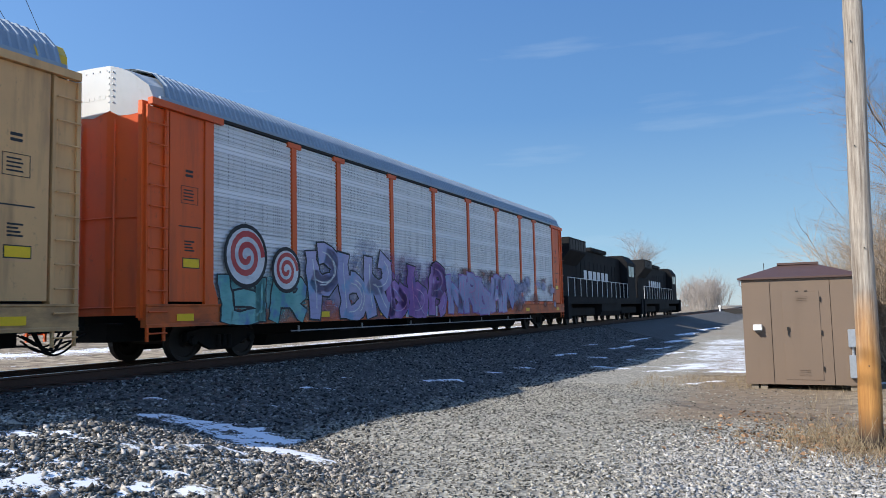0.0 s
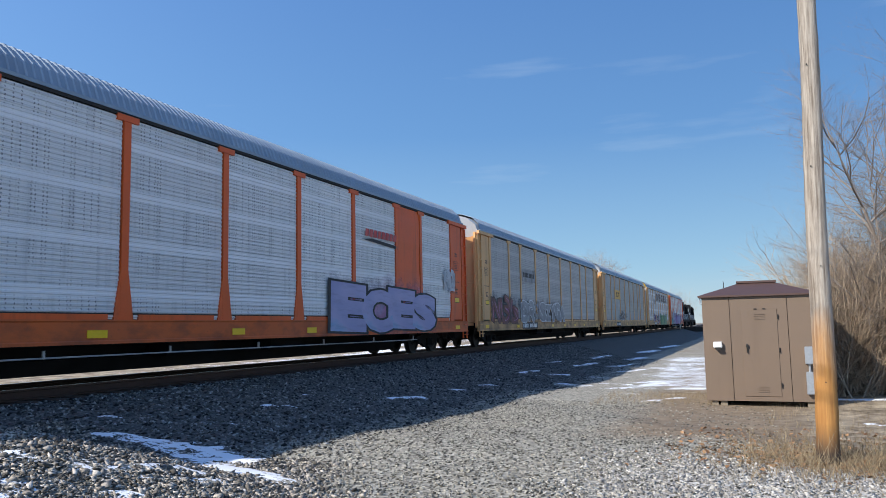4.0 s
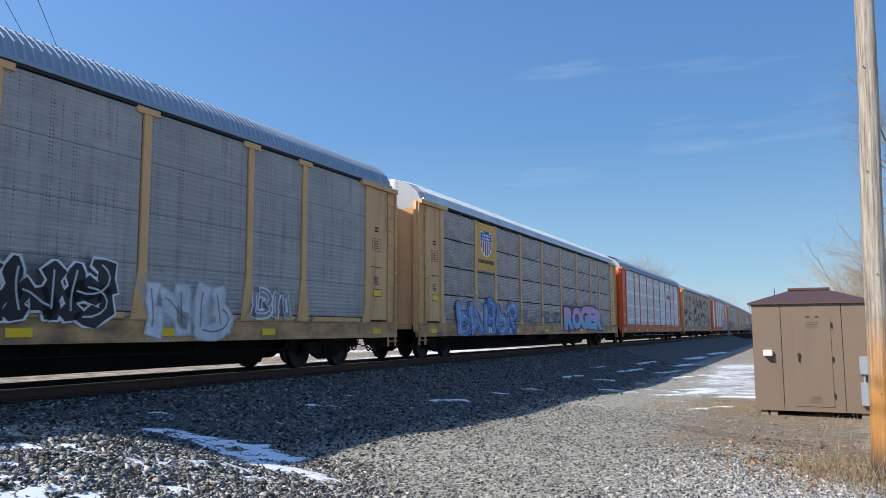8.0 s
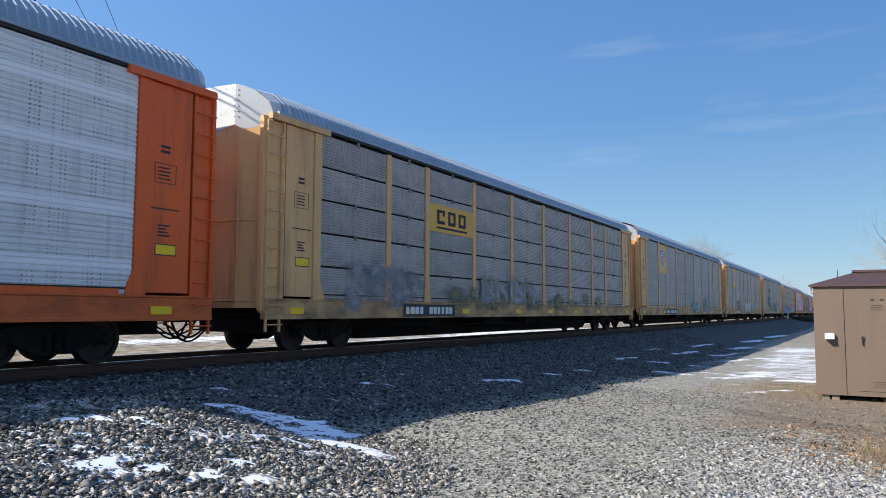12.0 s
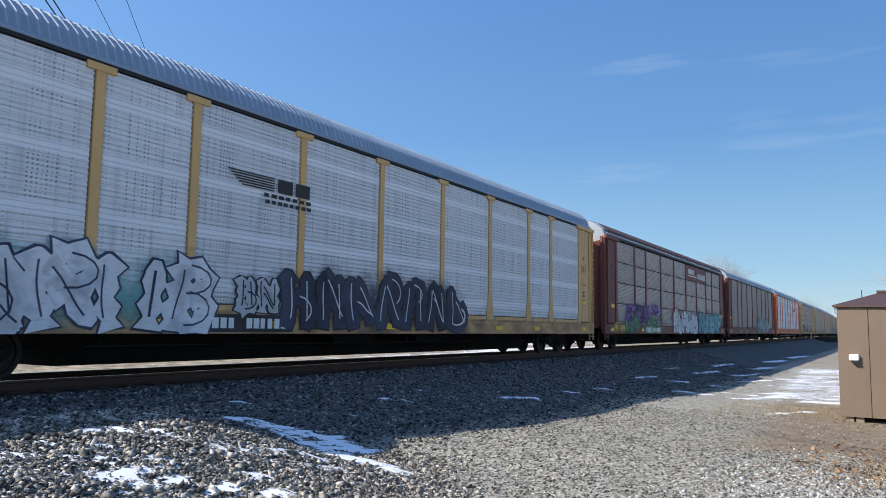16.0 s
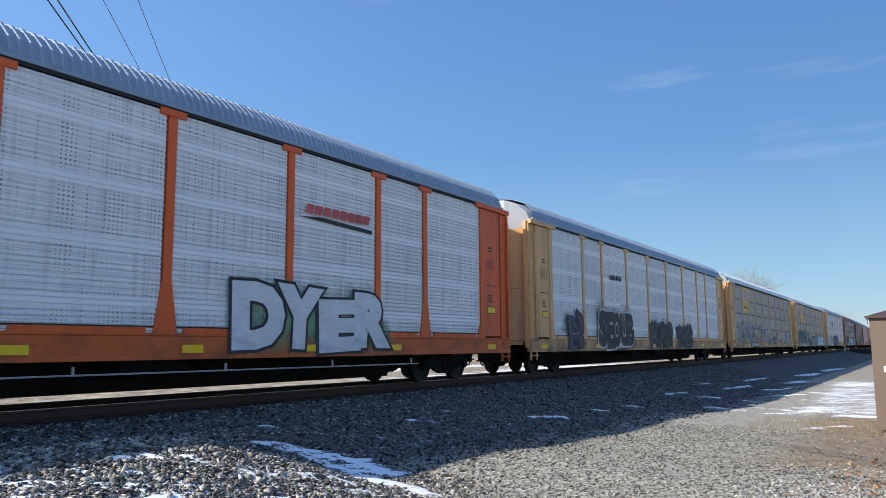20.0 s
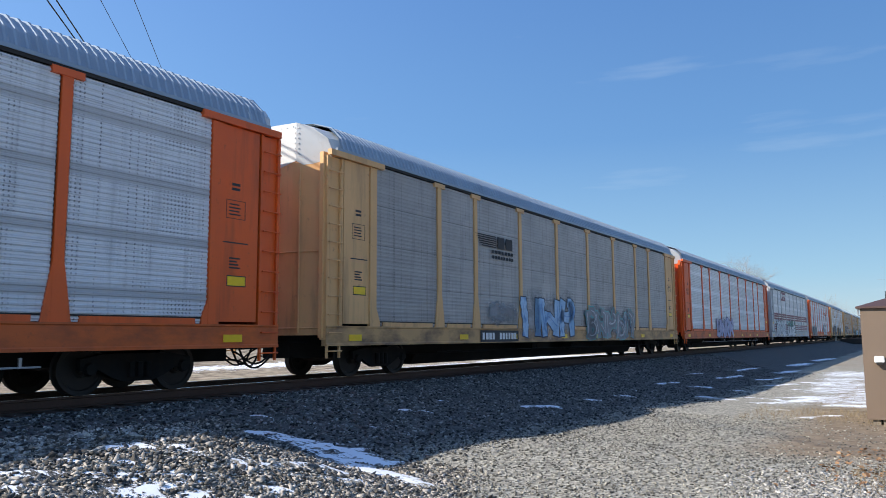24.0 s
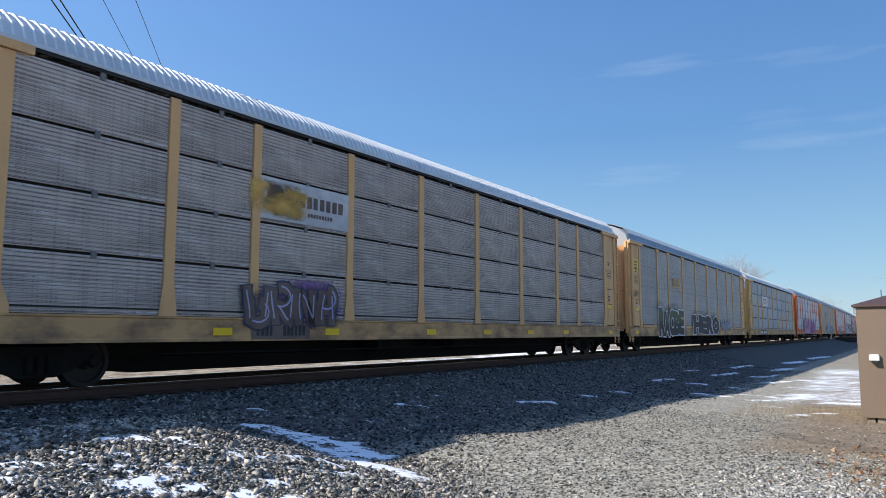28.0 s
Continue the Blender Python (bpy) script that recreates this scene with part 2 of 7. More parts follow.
YELLOW = painted("yellow_paint", (0.84, 0.50, 0.015), (0.3, 0.2, 0.06), 0.5, wear=0.25)
GREY_PAINT = painted("grey_paint", (0.48, 0.49, 0.50), (0.2, 0.19, 0.18), 0.5)
BLACK = painted("black_underframe", (0.009, 0.0085, 0.008), (0.03, 0.02, 0.014), 0.8)
BLACK.node_tree.nodes["Principled BSDF"].inputs["Specular IOR Level"].default_value = 0.12
WHEEL = plain("wheel_steel", (0.022, 0.017, 0.014), 0.65, 0.2)
TREAD = plain("polished_tread", (0.55, 0.54, 0.52), 0.25, 1.0)
ROOF_SILVER = painted("galvanised_roof", (0.66, 0.68, 0.68), (0.36, 0.35, 0.33), 0.42, 0.3, 0.4)
ROOF_BLUE = painted("blue_grey_roof", (0.30, 0.36, 0.42), (0.2, 0.22, 0.24), 0.42, 0.3, 0.4)
ROOF_BROWN = painted("brown_roof", (0.075, 0.04, 0.036), (0.06, 0.04, 0.035), 0.5, 0.1, 0.4)
REFLECT = plain("reflective_yellow", (0.92, 0.56, 0.008), 0.4, 0.0, 12, 0.15)
STENCIL = plain("stencil_ink", (0.03, 0.03, 0.032), 0.7)
PAPER = plain("white_marking", (0.74, 0.74, 0.72), 0.6, 0.0, 9, 0.12)
BLUE = plain("badge_blue", (0.02, 0.06, 0.34), 0.5)
RED = plain("badge_red", (0.42, 0.03, 0.05), 0.5)
WINE = plain("wine_red", (0.16, 0.012, 0.045), 0.5)
BADGE_YELLOW = painted("badge_yellow", (0.78, 0.42, 0.06), (0.3, 0.18, 0.06), 0.55, wear=0.25)
S_OLIVE_PALE = plain("spray_olive_pale", (0.30, 0.26, 0.10), 0.6, 0.0, 2, 0.4)
SCREENS = {
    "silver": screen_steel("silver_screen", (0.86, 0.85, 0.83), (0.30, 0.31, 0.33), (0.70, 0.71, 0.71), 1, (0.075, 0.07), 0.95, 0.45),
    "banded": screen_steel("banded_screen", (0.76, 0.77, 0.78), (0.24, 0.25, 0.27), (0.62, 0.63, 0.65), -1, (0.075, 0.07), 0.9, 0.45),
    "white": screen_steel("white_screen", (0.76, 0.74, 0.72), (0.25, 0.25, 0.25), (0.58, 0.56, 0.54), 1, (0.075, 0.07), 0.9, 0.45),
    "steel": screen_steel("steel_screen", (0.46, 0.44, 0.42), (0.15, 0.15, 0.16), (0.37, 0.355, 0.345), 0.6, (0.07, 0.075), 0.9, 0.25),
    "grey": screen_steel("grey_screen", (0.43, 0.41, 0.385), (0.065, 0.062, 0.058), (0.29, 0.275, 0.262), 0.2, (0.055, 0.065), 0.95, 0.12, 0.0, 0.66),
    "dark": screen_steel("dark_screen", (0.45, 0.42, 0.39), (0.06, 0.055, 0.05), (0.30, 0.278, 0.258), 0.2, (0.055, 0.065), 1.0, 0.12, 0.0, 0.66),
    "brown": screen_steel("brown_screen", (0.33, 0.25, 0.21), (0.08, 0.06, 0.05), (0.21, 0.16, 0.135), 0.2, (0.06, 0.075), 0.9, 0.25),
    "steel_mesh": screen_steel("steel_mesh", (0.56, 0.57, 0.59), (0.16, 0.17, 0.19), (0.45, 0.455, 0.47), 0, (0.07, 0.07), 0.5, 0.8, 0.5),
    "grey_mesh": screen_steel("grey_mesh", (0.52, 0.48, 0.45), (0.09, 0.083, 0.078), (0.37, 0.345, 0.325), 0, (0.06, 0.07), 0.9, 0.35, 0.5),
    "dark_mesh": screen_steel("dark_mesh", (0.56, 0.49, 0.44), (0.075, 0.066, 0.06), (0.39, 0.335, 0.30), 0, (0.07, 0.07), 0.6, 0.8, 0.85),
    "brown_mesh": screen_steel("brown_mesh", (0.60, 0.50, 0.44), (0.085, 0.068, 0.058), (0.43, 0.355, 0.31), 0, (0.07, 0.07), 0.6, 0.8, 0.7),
}


# ---- mesh helpers ----
def box(bm, x0, x1, y0, y1, z0, z1):
    vs = [bm.verts.new((x, y, z)) for z in (z0, z1) for y in (y0, y1) for x in (x0, x1)]
    for f in ((0, 2, 3, 1), (4, 5, 7, 6), (0, 1, 5, 4), (2, 6, 7, 3), (0, 4, 6, 2), (1, 3, 7, 5)):
        bm.faces.new([vs[i] for i in f])
    return vs


def tube(bm, a, b, r0, r1=None, sides=8):
    """A round bar from a to b."""
    a, b = Vector(a), Vector(b)
    r1 = r0 if r1 is None else r1
    q = (b - a).to_track_quat("Z", "Y")
    rings = []
    for p, r in ((a, r0), (b, r1)):
        rings.append([bm.verts.new(p + q @ Vector((r * math.cos(2 * math.pi * i / sides), r * math.sin(2 * math.pi * i / sides), 0))) for i in range(sides)])
    for i in range(sides):
        j = (i + 1) % sides
        bm.faces.new((rings[0][i], rings[0][j], rings[1][j], rings[1][i]))
    bm.faces.new(rings[0][::-1])
    bm.faces.new(rings[1])


def prism(bm, profile, y0, y1):
    """A profile of (x, z), counter-clockwise from the -y side, drawn out along y."""
    a = [bm.verts.new((x, y0, z)) for x, z in profile]
    b = [bm.verts.new((x, y1, z)) for x, z in profile]
    k = len(profile)
    for i in range(k):
        j = (i + 1) % k
        bm.faces.new((a[i], a[j], b[j], b[i]))
    bm.faces.new(a[::-1])
    bm.faces.new(b)


def mesh_of(name, bm, material=None, smooth=False):
    bmesh.ops.recalc_face_normals(bm, faces=bm.faces)
    me = bpy.data.meshes.new(name)
    bm.to_mesh(me)
    bm.free()
    me.materials.append(material)
    if smooth:
        me.shade_smooth()
    return me


def put(name, me, parent=None, m=None, material=None, label=""):
    """An object on a mesh, which it may share; its own material where one is given."""
    ob = new(name, me)
    if material:
        ob.material_slots[0].link = "OBJECT"
        ob.material_slots[0].material = material
    ob.parent = parent
    if m is not None:
        ob.matrix_basis = m
    if label:
        ob["label"] = label
    return ob


def part(name, bm, material, parent, label="", smooth=False):
    return put(name, mesh_of(name, bm, material, smooth), parent, None, None, label)


def thing(name, label, category, group="", m=None):
    ob = tagged(new(name), label, category, group)
    if m is not None:
        ob.matrix_basis = m
    return ob

# ---- ground ----
RAIL = 0.705          # top of the rails
TRACK = -12.23        # middle of the track where it passes the eye
CURVE = 1 / 7088      # the line bends away gently ahead


def bend(y):
    """How far the track has swung to the left at y."""
    return 0.5 * CURVE * np.maximum(y, 0.0) ** 2


def smooth01(a, b, v):
    t = np.clip((v - a) / (b - a), 0, 1)
    return t * t * (3 - 2 * t)


def soft_noise(x, y, scale, seed):
    """Cheap rolling noise in -1..1 out of a few sines."""
    rng = np.random.RandomState(seed)
    out = np.zeros_like(x)
    for i in range(7):
        a, ph = rng.uniform(0, 2 * np.pi), rng.uniform(0, 2 * np.pi)
        k = 2 * np.pi / scale * rng.uniform(0.6, 1.9)
        out = out + np.sin(k * (x * np.cos(a) + y * np.sin(a)) + ph)
    return out / 4.0


def height(x, y):
    """The ground's height: track bed, ballast shoulder, stone heap, gravel lot and ditch."""
    x, y = np.asarray(x, float), np.asarray(y, float)
    u = x + bend(y)
    bed = RAIL - 0.205
    low = -0.2 * smooth01(9, 17, y) - 0.3 * smooth01(18, 30, y) * smooth01(1.5, -2.0, u)
    z = low + (bed - low) * np.clip((u + 6.3) / -4.1, 0, 1) ** 1.15
    heap = 0.64 * np.exp(-(((u + 6.5) / 1.8) ** 2)) * smooth01(7.9, 4.8, y) * smooth01(-3, 1, y)
    z = z + heap * smooth01(-10.4, -9, u)
    far = smooth01(-14.2, -16.5, u)
    bank = 0.35 + 1.6 * smooth01(-17, -48, u) * smooth01(260, 120, y) + 0.06 * soft_noise(x, y, 12, 4)
    z = z * (1 - far) + bank * far
    rough = 0.012 * soft_noise(x, y, 1.7, 1) + 0.02 * soft_noise(x, y, 5.0, 2)
    return z + rough * smooth01(-10.4, -9.2, u)


def lines(*stops):
    """Coordinates with a step that changes: (from, to, step), ..."""
    out = []
    for a, b, s in stops:
        out += list(np.arange(a, b, s))
    return np.array(out)


GX = lines((-1500, -300, 120), (-300, -60, 24), (-60, -16, 2.2), (-16, -10, 0.5), (-10, 3, 0.13), (3, 10, 0.5), (10, 60, 5), (60, 300, 40), (300, 1600, 120))
GY = lines((-400, -40, 40), (-40, 0, 4), (0, 2, 0.4), (2, 20, 0.13), (20, 40, 0.4), (40, 120, 2), (120, 400, 20), (400, 3100, 150))


def grid_mesh(name, gx, gy, lift=0.0):
    xx, yy = np.meshgrid(gx, gy)
    zz = height(xx, yy) + lift
    v = np.stack([xx.ravel(), yy.ravel(), zz.ravel()], 1)
    nx, ny = len(gx), len(gy)
    i = np.arange(nx * ny).reshape(ny, nx)
    q = np.stack([i[:-1, :-1], i[:-1, 1:], i[1:, 1:], i[1:, :-1]], -1).reshape(-1, 4)
    me = bpy.data.meshes.new(name)
    me.from_pydata(v.tolist(), [], q.tolist())
    me.shade_smooth()
    return me, xx.ravel(), yy.ravel()


# snow lies in long drifts: x, y of both ends and half the width
SNOW = [
    (-8.44, 8.02, -7.95, 8.18, 0.18), (-8.01, 7.91, -7.45, 8.23, 0.13), (-7.58, 8.14, -6.59, 8.19, 0.26), (-6.74, 8.08, -5.98, 7.89, 0.24), (-7.74, 7.97, -6.56, 7.69, 0.11),
    (-5.68, 7.28, -4.61, 6.73, 0.21), (-6.56, 7.69, -5.2, 6.86, 0.3), (-9.21, 8.83, -8.95, 8.94, 0.11), (-8.48, 11.79, -8.35, 12.05, 0.06), (-8.23, 12.11, -8.05, 12.16, 0.06),
    (-7.79, 15.64, -7.41, 16.52, 0.13), (-7.84, 9.9, -7.65, 9.9, 0.04), (-7.42, 20.57, -7.15, 21.23, 0.17), (-7.73, 23.22, -7.41, 23.47, 0.08), (-8.87, 13.64, -8.71, 13.84, 0.05),
    (-7.57, 18.67, -7.26, 19.07, 0.07), (-8.06, 26.69, -7.94, 28.82, 0.09), (-7.37, 28.64, -6.92, 30.22, 0.09), (-5.3, 5.56, -5.19, 5.6, 0.05), (-5.32, 5.98, -5.15, 6.04, 0.1),
    (-6.21, 30.32, -4.85, 30.06, 0.19), (-5.2, 26.26, -3.91, 25.22, 0.18), (-4.28, 22.73, -3.62, 23.78, 0.18), (-6.36, 25.41, -5.07, 24.32, 0.19), (-7.67, 33.53, -7.35, 37.87, 0.11),
    (-6.68, 36.95, -6.03, 40.81, 0.19), (-6.8, 44.11, -6.34, 49.34, 0.22), (-7.3, 51.78, -6.92, 59.86, 0.22), (-7.98, 39.76, -7.84, 45.18, 0.13), (-7.27, 62.92, -6.79, 74.7, 0.22),
    (-8.52, 32.23, -8.38, 34.54, 0.07), (-5.62, 33.53, -4.81, 35.54, 0.18), (-2.48, 17.95, -1.66, 19.04, 0.13), (-3.45, 20.5, -3.05, 20.46, 0.13), (0.94, 19.29, 2.63, 19.15, 0.16),
    (1.6, 14.25, 1.94, 13.92, 0.1), (-16.5, 2.0, -19.0, 60.0, 0.8), (-22.0, -5.0, -24.0, 90.0, 0.9), (-38.0, 10.0, -50.0, 160.0, 1.6), (-2.3, 25.2, -3.6, 48, 1.15),
    (-3.3, 24.4, -3.0, 26.5, 0.5), (-2.0, 23.6, -1.2, 23.2, 0.5), (-3.9, 27.5, -3.3, 28.5, 0.4), (-4.3, 32, -3.4, 31.5, 0.35), (-4.6, 37, -3.6, 36, 0.4),
]
# thin remains that lie as crumbs between the stones
THAWED = [(-6.35, 3.0, -5.35, 3.9, 0.42), (-5.3, 4.3, -4.7, 4.8, 0.26), (-5.4, 5.2, -5.0, 6.0, 0.24), (-6.2, 4.4, -5.8, 4.6, 0.22)]


def snow_amount(x, y):
    """Over 0 inside a drift, 1 along its middle, below 0 outside."""
    s = np.full_like(x, -1.0)
    for x0, y0, x1, y1, r in SNOW:
        dx, dy = x1 - x0, y1 - y0
        u = np.clip(((x - x0) * dx + (y - y0) * dy) / (dx * dx + dy * dy), 0, 1)
        d = np.hypot(x - x0 - u * dx, y - y0 - u * dy)
        s = np.maximum(s, np.minimum(1.0 - d / r, 0.22 if r > 1.0 else 1.0))
    for x0, y0, x1, y1, r in THAWED:
        dx, dy = x1 - x0, y1 - y0
        u = np.clip(((x - x0) * dx + (y - y0) * dy) / (dx * dx + dy * dy), 0, 1)
        s = np.maximum(s, np.minimum(1.0 - np.hypot(x - x0 - u * dx, y - y0 - u * dy) / r, 0.12))
    ragged = 0.42 * soft_noise(x, y, 0.45, 7) + 0.34 * soft_noise(x, y, 0.17, 8)
    return np.clip(np.where((s > -0.6) & (y < 12), s + ragged - 0.05, s), -1, 1)


def ground_material():
    m, n, links, b = nodes_of("ground_gravel")

    def attr(name):
        a = n.new("ShaderNodeAttribute")
        a.attribute_name = name
        return a.outputs["Fac"]

    def plus(a, b_, k):
        mul = n.new("ShaderNodeMath")
        mul.operation, mul.inputs[2].default_value = "MULTIPLY_ADD", 0.0
        links.new(b_, mul.inputs[0])
        mul.inputs[1].default_value = k
        links.new(a, mul.inputs[2])
        return mul.outputs[0]

    fine, mid, broad = (noise_of(n, links, s, 6) for s in (26, 5, 0.5))
    vor = n.new("ShaderNodeTexVoronoi")
    vor.inputs["Scale"].default_value = 22
    tc = n.new("ShaderNodeTexCoord")
    links.new(tc.outputs["Object"], vor.inputs["Vector"])
    stone = mixer(n, links, vor.outputs["Color"], (0.045, 0.042, 0.034), (0.56, 0.525, 0.43))
    stone = mixer(n, links, ramp_of(n, links, fine, 0.5, 0.72), stone, (0.23, 0.20, 0.16))
    dirt = mixer(n, links, ramp_of(n, links, mid, 0.3, 0.7), (0.15, 0.105, 0.066), (0.29, 0.22, 0.145))
    grass = mixer(n, links, ramp_of(n, links, noise_of(n, links, 2.2, 8, None, 0.7), 0.38, 0.62), (0.10, 0.07, 0.042), (0.44, 0.36, 0.25))
    ballast = mixer(n, links, vor.outputs["Color"], (0.009, 0.009, 0.009), (0.15, 0.145, 0.135))
    ragged = plus(broad, mid, 0.5)

    def edge(name, soft=0.12):
        a = n.new("ShaderNodeMath")
        a.operation = "ADD"
        links.new(attr(name), a.inputs[0])
        s = n.new("ShaderNodeMath")
        s.operation, s.inputs[1].default_value = "SUBTRACT", 0.75
        links.new(ragged, s.inputs[0])
        links.new(s.outputs[0], a.inputs[1])
        return ramp_of(n, links, a.outputs[0], 0.5 - soft, 0.5 + soft)

    col = mixer(n, links, edge("dirt", 0.3), stone, dirt)
    col = mixer(n, links, edge("grass", 0.25), col, grass)
    col = mixer(n, links, edge("ballast", 0.2), col, ballast)
    pale = mixer(n, links, vor.outputs["Color"], (0.22, 0.205, 0.185), (0.70, 0.665, 0.61))
    col = mixer(n, links, edge("pale", 0.3), col, pale)
    col = mixer(n, links, edge("rust", 0.25), col, mixer(n, links, vor.outputs["Color"], (0.02, 0.012, 0.009), (0.11, 0.062, 0.042)))
    flecks = noise_of(n, links, 4.2, 9, (0.42, 1.3, 1.0), 0.76)
    s_add = n.new("ShaderNodeMath")
    s_add.operation, s_add.inputs[1].default_value = "MULTIPLY_ADD", 2.2
    links.new(flecks, s_add.inputs[0])
    links.new(attr("snow"), s_add.inputs[2])
    bands = noise_of(n, links, 1.0, 5, (0.25, 1.5, 1.0), 0.65)
    s_more = n.new("ShaderNodeMath")
    s_more.operation, s_more.inputs[1].default_value = "MULTIPLY_ADD", 1.5
    links.new(bands, s_more.inputs[0])
    links.new(s_add.outputs[0], s_more.inputs[2])
    crumbs = math_of(n, links, "MULTIPLY_ADD", noise_of(n, links, 17, 6, None, 0.7), 1.5, math_of(n, links, "SUBTRACT", s_more.outputs[0], 0.78))
    snow = ramp_of(n, links, crumbs, 2.42, 2.50)
    col = mixer(n, links, snow, col, (0.82, 0.84, 0.88))
    links.new(col, b.inputs["Base Color"])
    b.inputs["Roughness"].default_value = 0.95
    hard = n.new("ShaderNodeMath")
    hard.operation = "MULTIPLY"
    inv = ramp_of(n, links, s_more.outputs[0], 2.47, 2.40)
    links.new(vor.outputs["Distance"], hard.inputs[0])
    links.new(inv, hard.inputs[1])
    bump_of(n, links, hard.outputs[0], 0.7, 0.02, b)
    return m


GROUND = ground_material()
g_me, g_x, g_y = grid_mesh("ground", GX, GY)
g_co = np.empty(len(g_x) * 3, dtype=np.float32)
g_me.vertices.foreach_get("co", g_co)
g_co[2::3] += 0.03 * smooth01(0.0, 0.5, snow_amount(g_x, g_y))
g_me.vertices.foreach_set("co", g_co)
g_me.materials.append(GROUND)


def layer(name, values):
    a = g_me.attributes.new(name, "FLOAT", "POINT")
    a.data.foreach_set("value", np.asarray(values, dtype=np.float32))


layer("snow", 0.5 + 0.5 * snow_amount(g_x, g_y))
g_u = g_x + bend(g_y)
layer("dirt", 0.95 * smooth01(-3.6, -1.2, g_x) * smooth01(10.2, 12.5, g_y) + 0.7 * smooth01(-0.6, 0.4, g_x) * smooth01(8.6, 9.6, g_y) + smooth01(40, 60, np.abs(g_y)) * 0.4)
layer("grass", np.maximum(smooth01(0.0, 1.2, g_x) * smooth01(9.0, 10.5, g_y) * 0.75, smooth01(-15.5, -17, g_u)) + 0.6 * smooth01(17, 21, g_y) * smooth01(-3.6, -2.0, g_x))
layer("pale", 0.95 * smooth01(-2.6, 0.2, g_x) * smooth01(10.2, 8.2, g_y) * smooth01(90, 60, np.abs(g_x)))
layer("rust", smooth01(-10.9, -11.3, g_u) * smooth01(-14.4, -14.0, g_u))
# the heap term adds ballast colour as painted shade in the gaps between stones
layer("ballast", smooth01(-5.6, -7.0, g_u) * smooth01(-16.5, -15.5, g_u) + 0.8 * np.exp(-(((g_x + 6.2) / 1.6) ** 2) - ((g_y - 3.6) / 2.6) ** 2))
ground = tagged(new("ground", g_me), "grey gravel lot with ballast shoulder, dry grass and melting snow", "ground", "", "structure")


# ---- loose stones ----
def stone_material(name, dark, light):
    m, n, links, b = nodes_of(name)
    geo = n.new("ShaderNodeNewGeometry")
    info = n.new("ShaderNodeObjectInfo")
    add = n.new("ShaderNodeMath")
    add.operation = "ADD"
    links.new(geo.outputs["Random Per Island"], add.inputs[0])
    links.new(info.outputs["Random"], add.inputs[1])
    fr = n.new("ShaderNodeMath")
    fr.operation = "FRACT"
    links.new(add.outputs[0], fr.inputs[0])
    col = mixer(n, links, math_of(n, links, "POWER", fr.outputs[0], 1.7), dark, light)
    col = mixer(n, links, ramp_of(n, links, noise_of(n, links, 30, 4), 0.45, 0.75), col, tuple(c * 0.7 for c in dark))
    links.new(col, b.inputs["Base Color"])
    b.inputs["Roughness"].default_value = 0.9
    return m


# a block with two cut corners, from which every stone is bent
bm = bmesh.new()
bmesh.ops.create_cube(bm, size=1.25)
bmesh.ops.bevel(bm, geom=list(bm.verts)[2:3], offset=0.6, segments=1, affect="VERTICES")
bmesh.ops.triangulate(bm, faces=bm.faces)
bm.verts.index_update()
ICO_V = np.array([v.co[:] for v in bm.verts])
ICO_F = np.array([[v.index for v in f.verts] for f in bm.faces])
bm.free()


def stones_mesh(name, places, radii, seed, material, sink=0.3):
    """Many broken stones in one mesh, each its own bent and squashed lump."""
    rng = np.random.RandomState(seed)
    k, nv = len(places), len(ICO_V)
    v = ICO_V[None] * rng.uniform(0.6, 1.3, (k, nv, 1)) + rng.uniform(-0.42, 0.42, (k, nv, 3))
    v = v * rng.uniform((0.6, 0.45, 0.28), (1.7, 1.2, 0.8), (k, 1, 3)) * radii[:, None, None]
    a = rng.uniform(0, 2 * np.pi, k)
    c, s = np.cos(a)[:, None], np.sin(a)[:, None]
    x, y = v[..., 0] * c - v[..., 1] * s, v[..., 0] * s + v[..., 1] * c
    t = rng.uniform(-0.7, 0.7, k)[:, None]
    x, z = x * np.cos(t) - v[..., 2] * np.sin(t), x * np.sin(t) + v[..., 2] * np.cos(t)
    zz = height(places[:, 0], places[:, 1]) + radii * sink
    v = np.stack([x + places[:, :1], y + places[:, 1:2], z + zz[:, None]], -1).reshape(-1, 3)
    f = (ICO_F[None] + (np.arange(k) * nv)[:, None, None]).reshape(-1, 3)
    me = bpy.data.meshes.new(name)
    me.vertices.add(len(v))
    me.vertices.foreach_set("co", v.ravel())
    me.loops.add(f.size)
    me.loops.foreach_set("vertex_index", f.ravel().astype(np.int32))
    me.polygons.add(len(f))
    me.polygons.foreach_set("loop_start", np.arange(0, f.size, 3, dtype=np.int32))
    me.update(calc_edges=True)
    me.materials.append(material)
    return me


def scattered(count, x0, x1, y0, y1, seed, keep, near=1.0):
    """Places in a rectangle, denser towards small y."""
    rng = np.random.RandomState(seed)
    u = rng.uniform(0, 1, count) ** near
    p = np.stack([rng.uniform(x0, x1, count), y0 + (y1 - y0) * u], 1)
    return p[keep(p[:, 0], p[:, 1], rng.uniform(0, 1, count))]


BALLAST_STONE = stone_material("ballast_stone", (0.009, 0.009, 0.009), (0.44, 0.43, 0.41))
HEAP_STONE = stone_material("heap_stone", (0.05, 0.045, 0.038), (0.70, 0.63, 0.54))
LOT_STONE = stone_material("lot_gravel", (0.045, 0.042, 0.034), (0.62, 0.58, 0.48))
PALE_STONE = stone_material("pale_gravel", (0.24, 0.225, 0.20), (0.66, 0.63, 0.58))


def clear_of_snow(x, y, r):
    return snow_amount(x, y) < 0.0 + 1.0 * r ** 1.5


